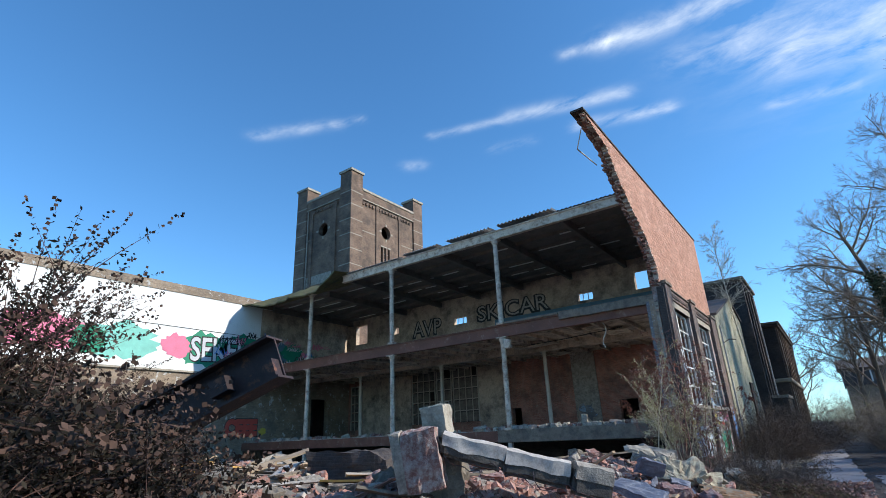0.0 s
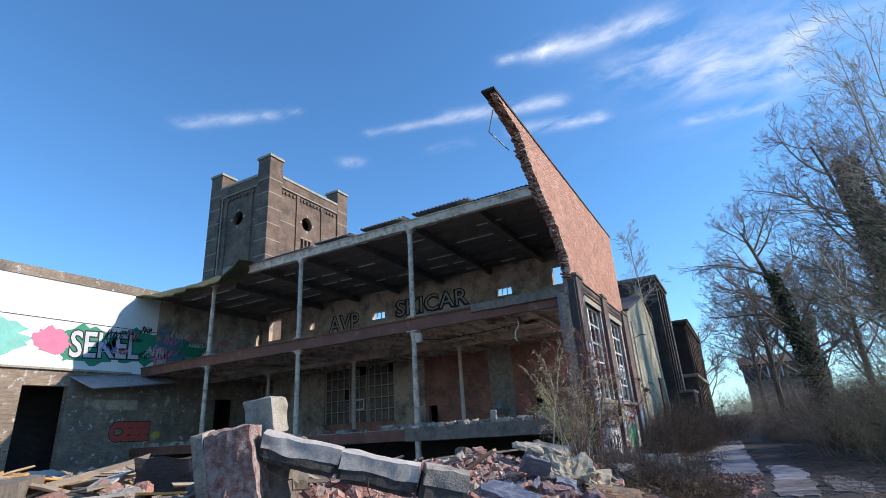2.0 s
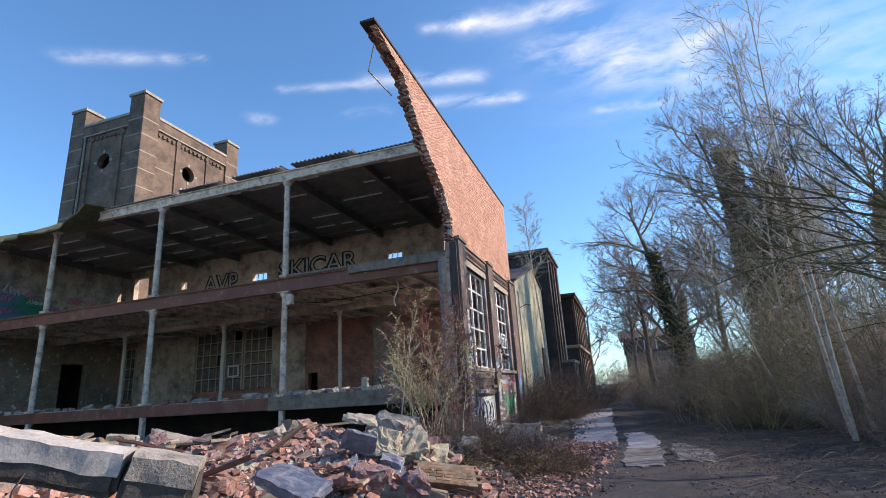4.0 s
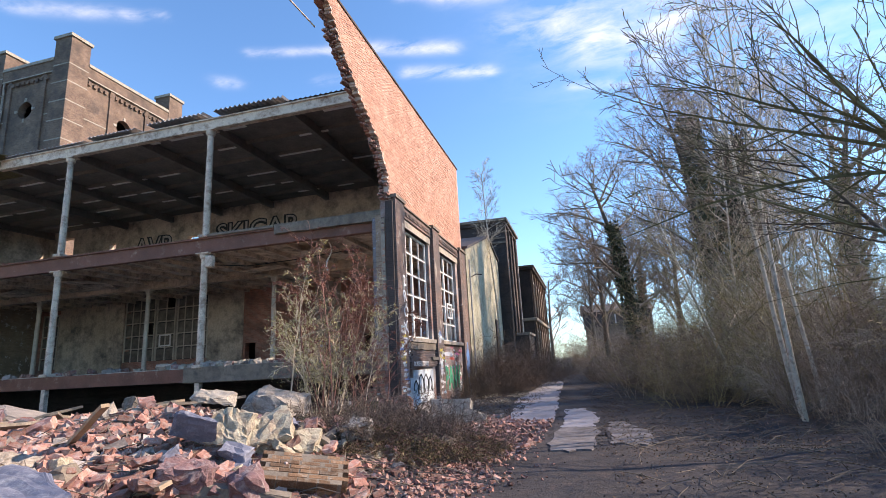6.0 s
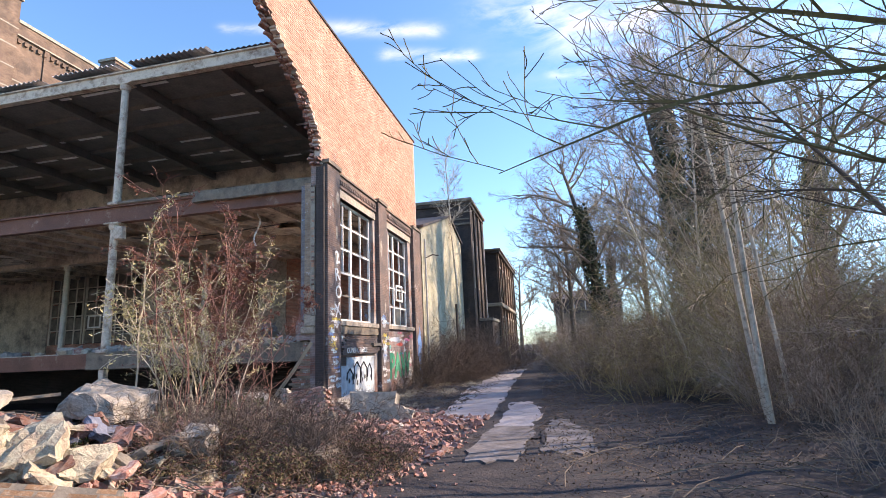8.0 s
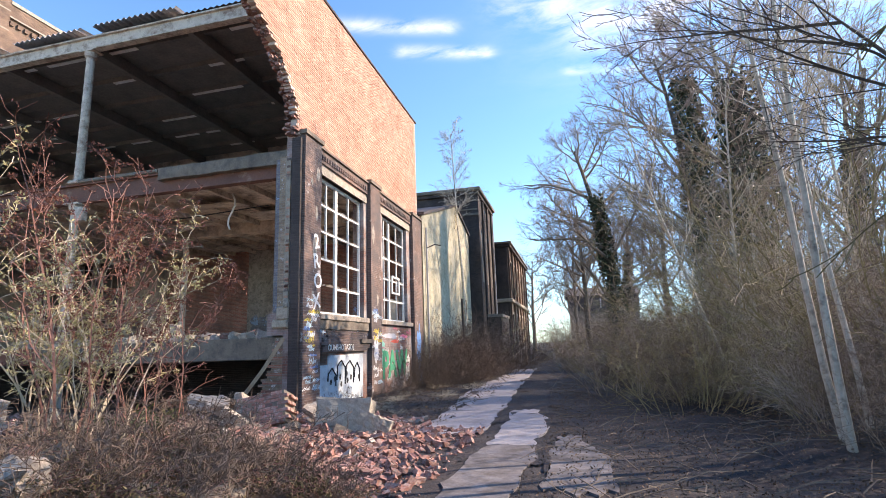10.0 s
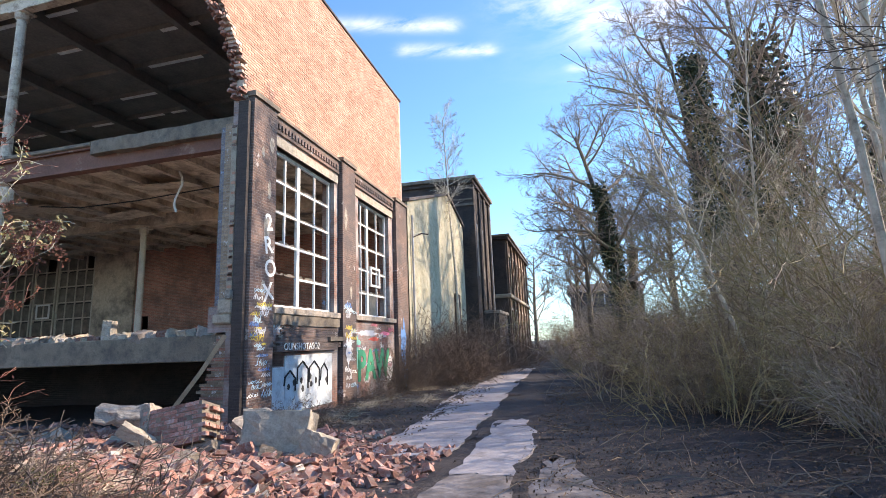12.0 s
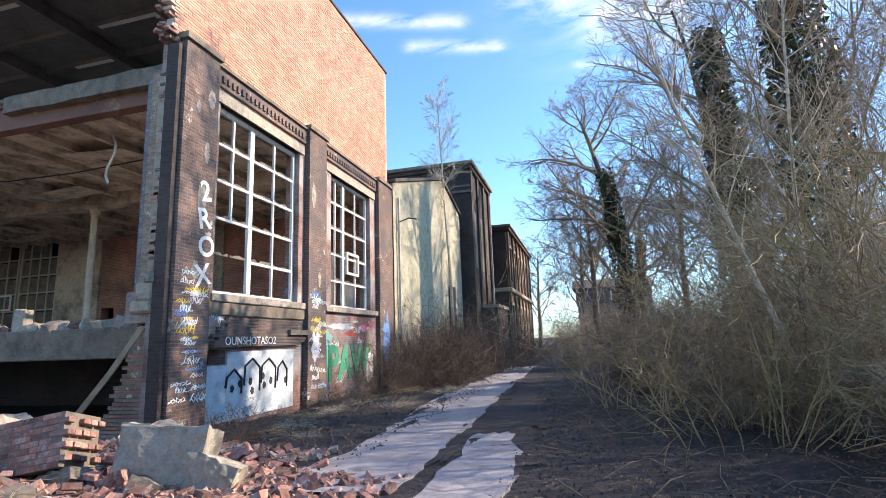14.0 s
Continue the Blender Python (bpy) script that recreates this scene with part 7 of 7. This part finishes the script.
for x, y, rz, s in ((-1.6, 14.9, 40, 0.9), (-2.7, 14.9, 80, 1.1), (-1.9, 15.5, 120, 0.95), (-2.5, 15.6, 200, 1.0), (-3.2, 15.8, 270, 1.1), (-1.3, 15.6, 310, 0.7), (-3.0, 14.0, 20, 0.9), (-2.3, 13.8, 150, 0.7), (-3.4, 21.9, 100, 0.7), (-3.9, 23.0, 10, 0.8), (-4.0, 26.8, 170, 0.7), (-3.9, 28.2, 230, 0.8)):
    put(thorn, x, y, rz, s)
for x, y, rz, s in ((-2.0, 13.9, 15, 0.9), (-1.5, 14.2, 95, 0.85), (-2.6, 13.6, 190, 0.8), (-1.2, 14.7, 260, 0.8), (-2.9, 14.6, 330, 1.0), (-1.8, 15.0, 45, 1.0), (-0.9, 15.3, 150, 0.6)):
    put(bram, x, y, rz, s, 0.12)
    put(thorn, x + 0.2, y + 0.15, rz + 40, s, 0.1)
rng = random.Random(98)
for i in range(9):                          # tall undergrowth below the trees
    put(rng.choice((grey, whip, grey)), rng.uniform(6.3, 10.0), rng.uniform(21.5, 36), rng.uniform(0, 360), rng.uniform(1.2, 1.8))
for i in range(16):                         # out-of-view scrub along the fence, added to shade the ground
    put(rng.choice((whip, grey)), rng.uniform(8.2, 10.4), rng.uniform(7, 17), rng.uniform(0, 360), rng.uniform(0.8, 1.1))
for i in range(14):                         # unseen scrub behind the fence, added to shade the track side
    put(rng.choice((grey, brown)), rng.uniform(11.0, 13.5), rng.uniform(7, 14), rng.uniform(0, 360), rng.uniform(1.3, 1.6))
pole = thicket("sapling_thicket", "clump of tall thin sunlit saplings", 67, 14, 7.5, 2.2, M["paletwig"], 0.018, 0.16)
place(pole, 7.2, 24.5)
for i in range(7):                          # tall saplings behind the willows
    put(pole, rng.uniform(6.4, 10.5), rng.uniform(22, 34), rng.uniform(0, 360), rng.uniform(0.7, 1.0))
for i in range(20):                         # mostly hidden scrub belt, added to shade track and hedge
    y = rng.uniform(14, 42)
    put(brown, rng.uniform(12.5, 16), y, rng.uniform(0, 360), rng.uniform(1.3, 1.8))
rng = random.Random(99)
for i in range(16):                         # dull scrub added to darken the hedge's shaded foot
    y = rng.uniform(18.5, 36)
    put(dead, 5.6 - 0.17 * (y - 20) + rng.uniform(0, 1.2), y, rng.uniform(0, 360), rng.uniform(0.4, 0.7))
for i in range(105):
    y = rng.uniform(17.0, 54)
    edge = 4.7 - 0.14 * (y - 18) if y < 27 else 3.4 - 0.16 * (y - 27) if y < 42 else 0.9
    x = max(edge, -0.4) + 0.6 + rng.random() ** 1.4 * 6.0
    s = min(1.05, 0.26 + 0.15 * (x - max(edge, -0.4))) * rng.uniform(0.8, 1.2)
    put(rng.choice((whip, grey, grey, brown, dead, dead)) if y < 32 else rng.choice((grey, brown, dead)), x, y, rng.uniform(0, 360), s)
for i in range(36):
    put(grey, rng.uniform(-1, 13), rng.uniform(58, 90), rng.uniform(0, 360), rng.uniform(0.9, 1.35))
for x, y, rz, s in ((5.4, 15.0, 0, 0.35), (6.2, 16.6, 80, 0.4), (8.6, 18.6, 20, 0.8)):
    put(grey, x, y, rz, s)

for x, y, rz, s in ((-3.6, 15.7, 0, 0.75), (-4.4, 16.0, 60, 0.8), (-3.0, 16.3, 200, 0.55), (-4.9, 16.6, 110, 0.7)):
    put(low, x, y, rz, s)
grass = shrub("dry_grass", "tuft of dry straw-coloured grass", 58, 60, 0.6, 0.6, M["paletwig"], None, 0, 0, 0, 0, 0.35, 0.004, -0.1)
place(grass, -3.3, 16.0)
for i in range(60):
    if i < 8:
        x, y = rng.uniform(-4.6, -2.6), rng.uniform(15.2, 16.6)
    elif i < 34:
        x, y = rng.uniform(-5.2, -2.2), rng.uniform(15.6, 18.4)
    else:
        x, y = rng.uniform(-3.9, -1.8), rng.uniform(20.8, 32)
    put(grass, x, y, rng.uniform(0, 360), rng.uniform(0.4, 1.0))
for i in range(12):                         # straw round the foot of the dry buddleia
    put(grass, rng.uniform(-4.9, -2.4), rng.uniform(14.6, 17.2), rng.uniform(0, 360), rng.uniform(0.7, 1.3))


def litter(name, label, count, place_fn, smin, smax, material, seed):
    rng = random.Random(seed)
    V, F = [], []
    for i in range(count):
        x, y = place_fn(rng)
        leaf(V, F, Vector((x, y, H(x, y) + rng.uniform(0.01, 0.05))), rng.uniform(smin, smax), rng, 0.6)
    return tagged(raw(name, V, F, material), label, "litter", kind="stuff")


litter("leaf_litter", "brown dead leaves and bits over the ground", 12000, lambda r: (1.2 + 5.5 * r.random(), 15 + 16 * r.random()), 0.015, 0.045, M["deadleaf"], 65)
litter("leaf_litter", "brown dead leaves over the ground", 9000, lambda r: (r.uniform(1.4, 6.5), r.uniform(8, 36)), 0.02, 0.055, M["deadleaf"], 61)
litter("leaf_litter", "brown dead leaves along the rubble's foot", 5000, lambda r: (r.uniform(-4.6, -0.8), r.uniform(12.5, 31)), 0.03, 0.07, M["deadleaf"], 62)


def sticks():
    rng = random.Random(63)
    V, F = [], []
    for i in range(1300):
        if i >= 1000:
            x, y = rng.gauss(-2.9, 0.8), rng.uniform(10.5, 14.5)
        elif 560 < i < 800:
            x, y = rng.uniform(-6, -1.6), rng.uniform(5, 14)
        elif i < 330 or i >= 800:
            x, y = 1.6 + 4.6 * rng.random() ** 0.8, rng.uniform(9, 33)
        else:
            x, y = rng.uniform(-4.5, -1.2), rng.uniform(12.5, 27)
        a, ln = rng.uniform(0, 6.283), rng.uniform(0.15, 1.1)
        p = Vector((x, y, H(x, y) + 0.03))
        e = Vector((x + math.cos(a) * ln, y + math.sin(a) * ln, 0))
        e.z = H(e.x, e.y) + rng.uniform(0.02, 0.16)
        mid = (p + e) / 2 + Vector((rng.uniform(-0.06, 0.06), rng.uniform(-0.06, 0.06), rng.uniform(0.0, 0.08)))
        tube(V, F, [p, mid, e], [0.008, 0.007, 0.004], 3)
    return tagged(raw("fallen_twigs", V, F, M["bark"]), "fallen twigs strewn over the ground", "twigs", kind="stuff")


sticks()
chunk("plastic_bag", "crumpled white and blue plastic bag on the ground", "bag", (3.55, 10.6, 0.42), (0.3, 0.3, 0.42), (10, 10, 0), M["spray_white"], 801, 0.2, 0.5)
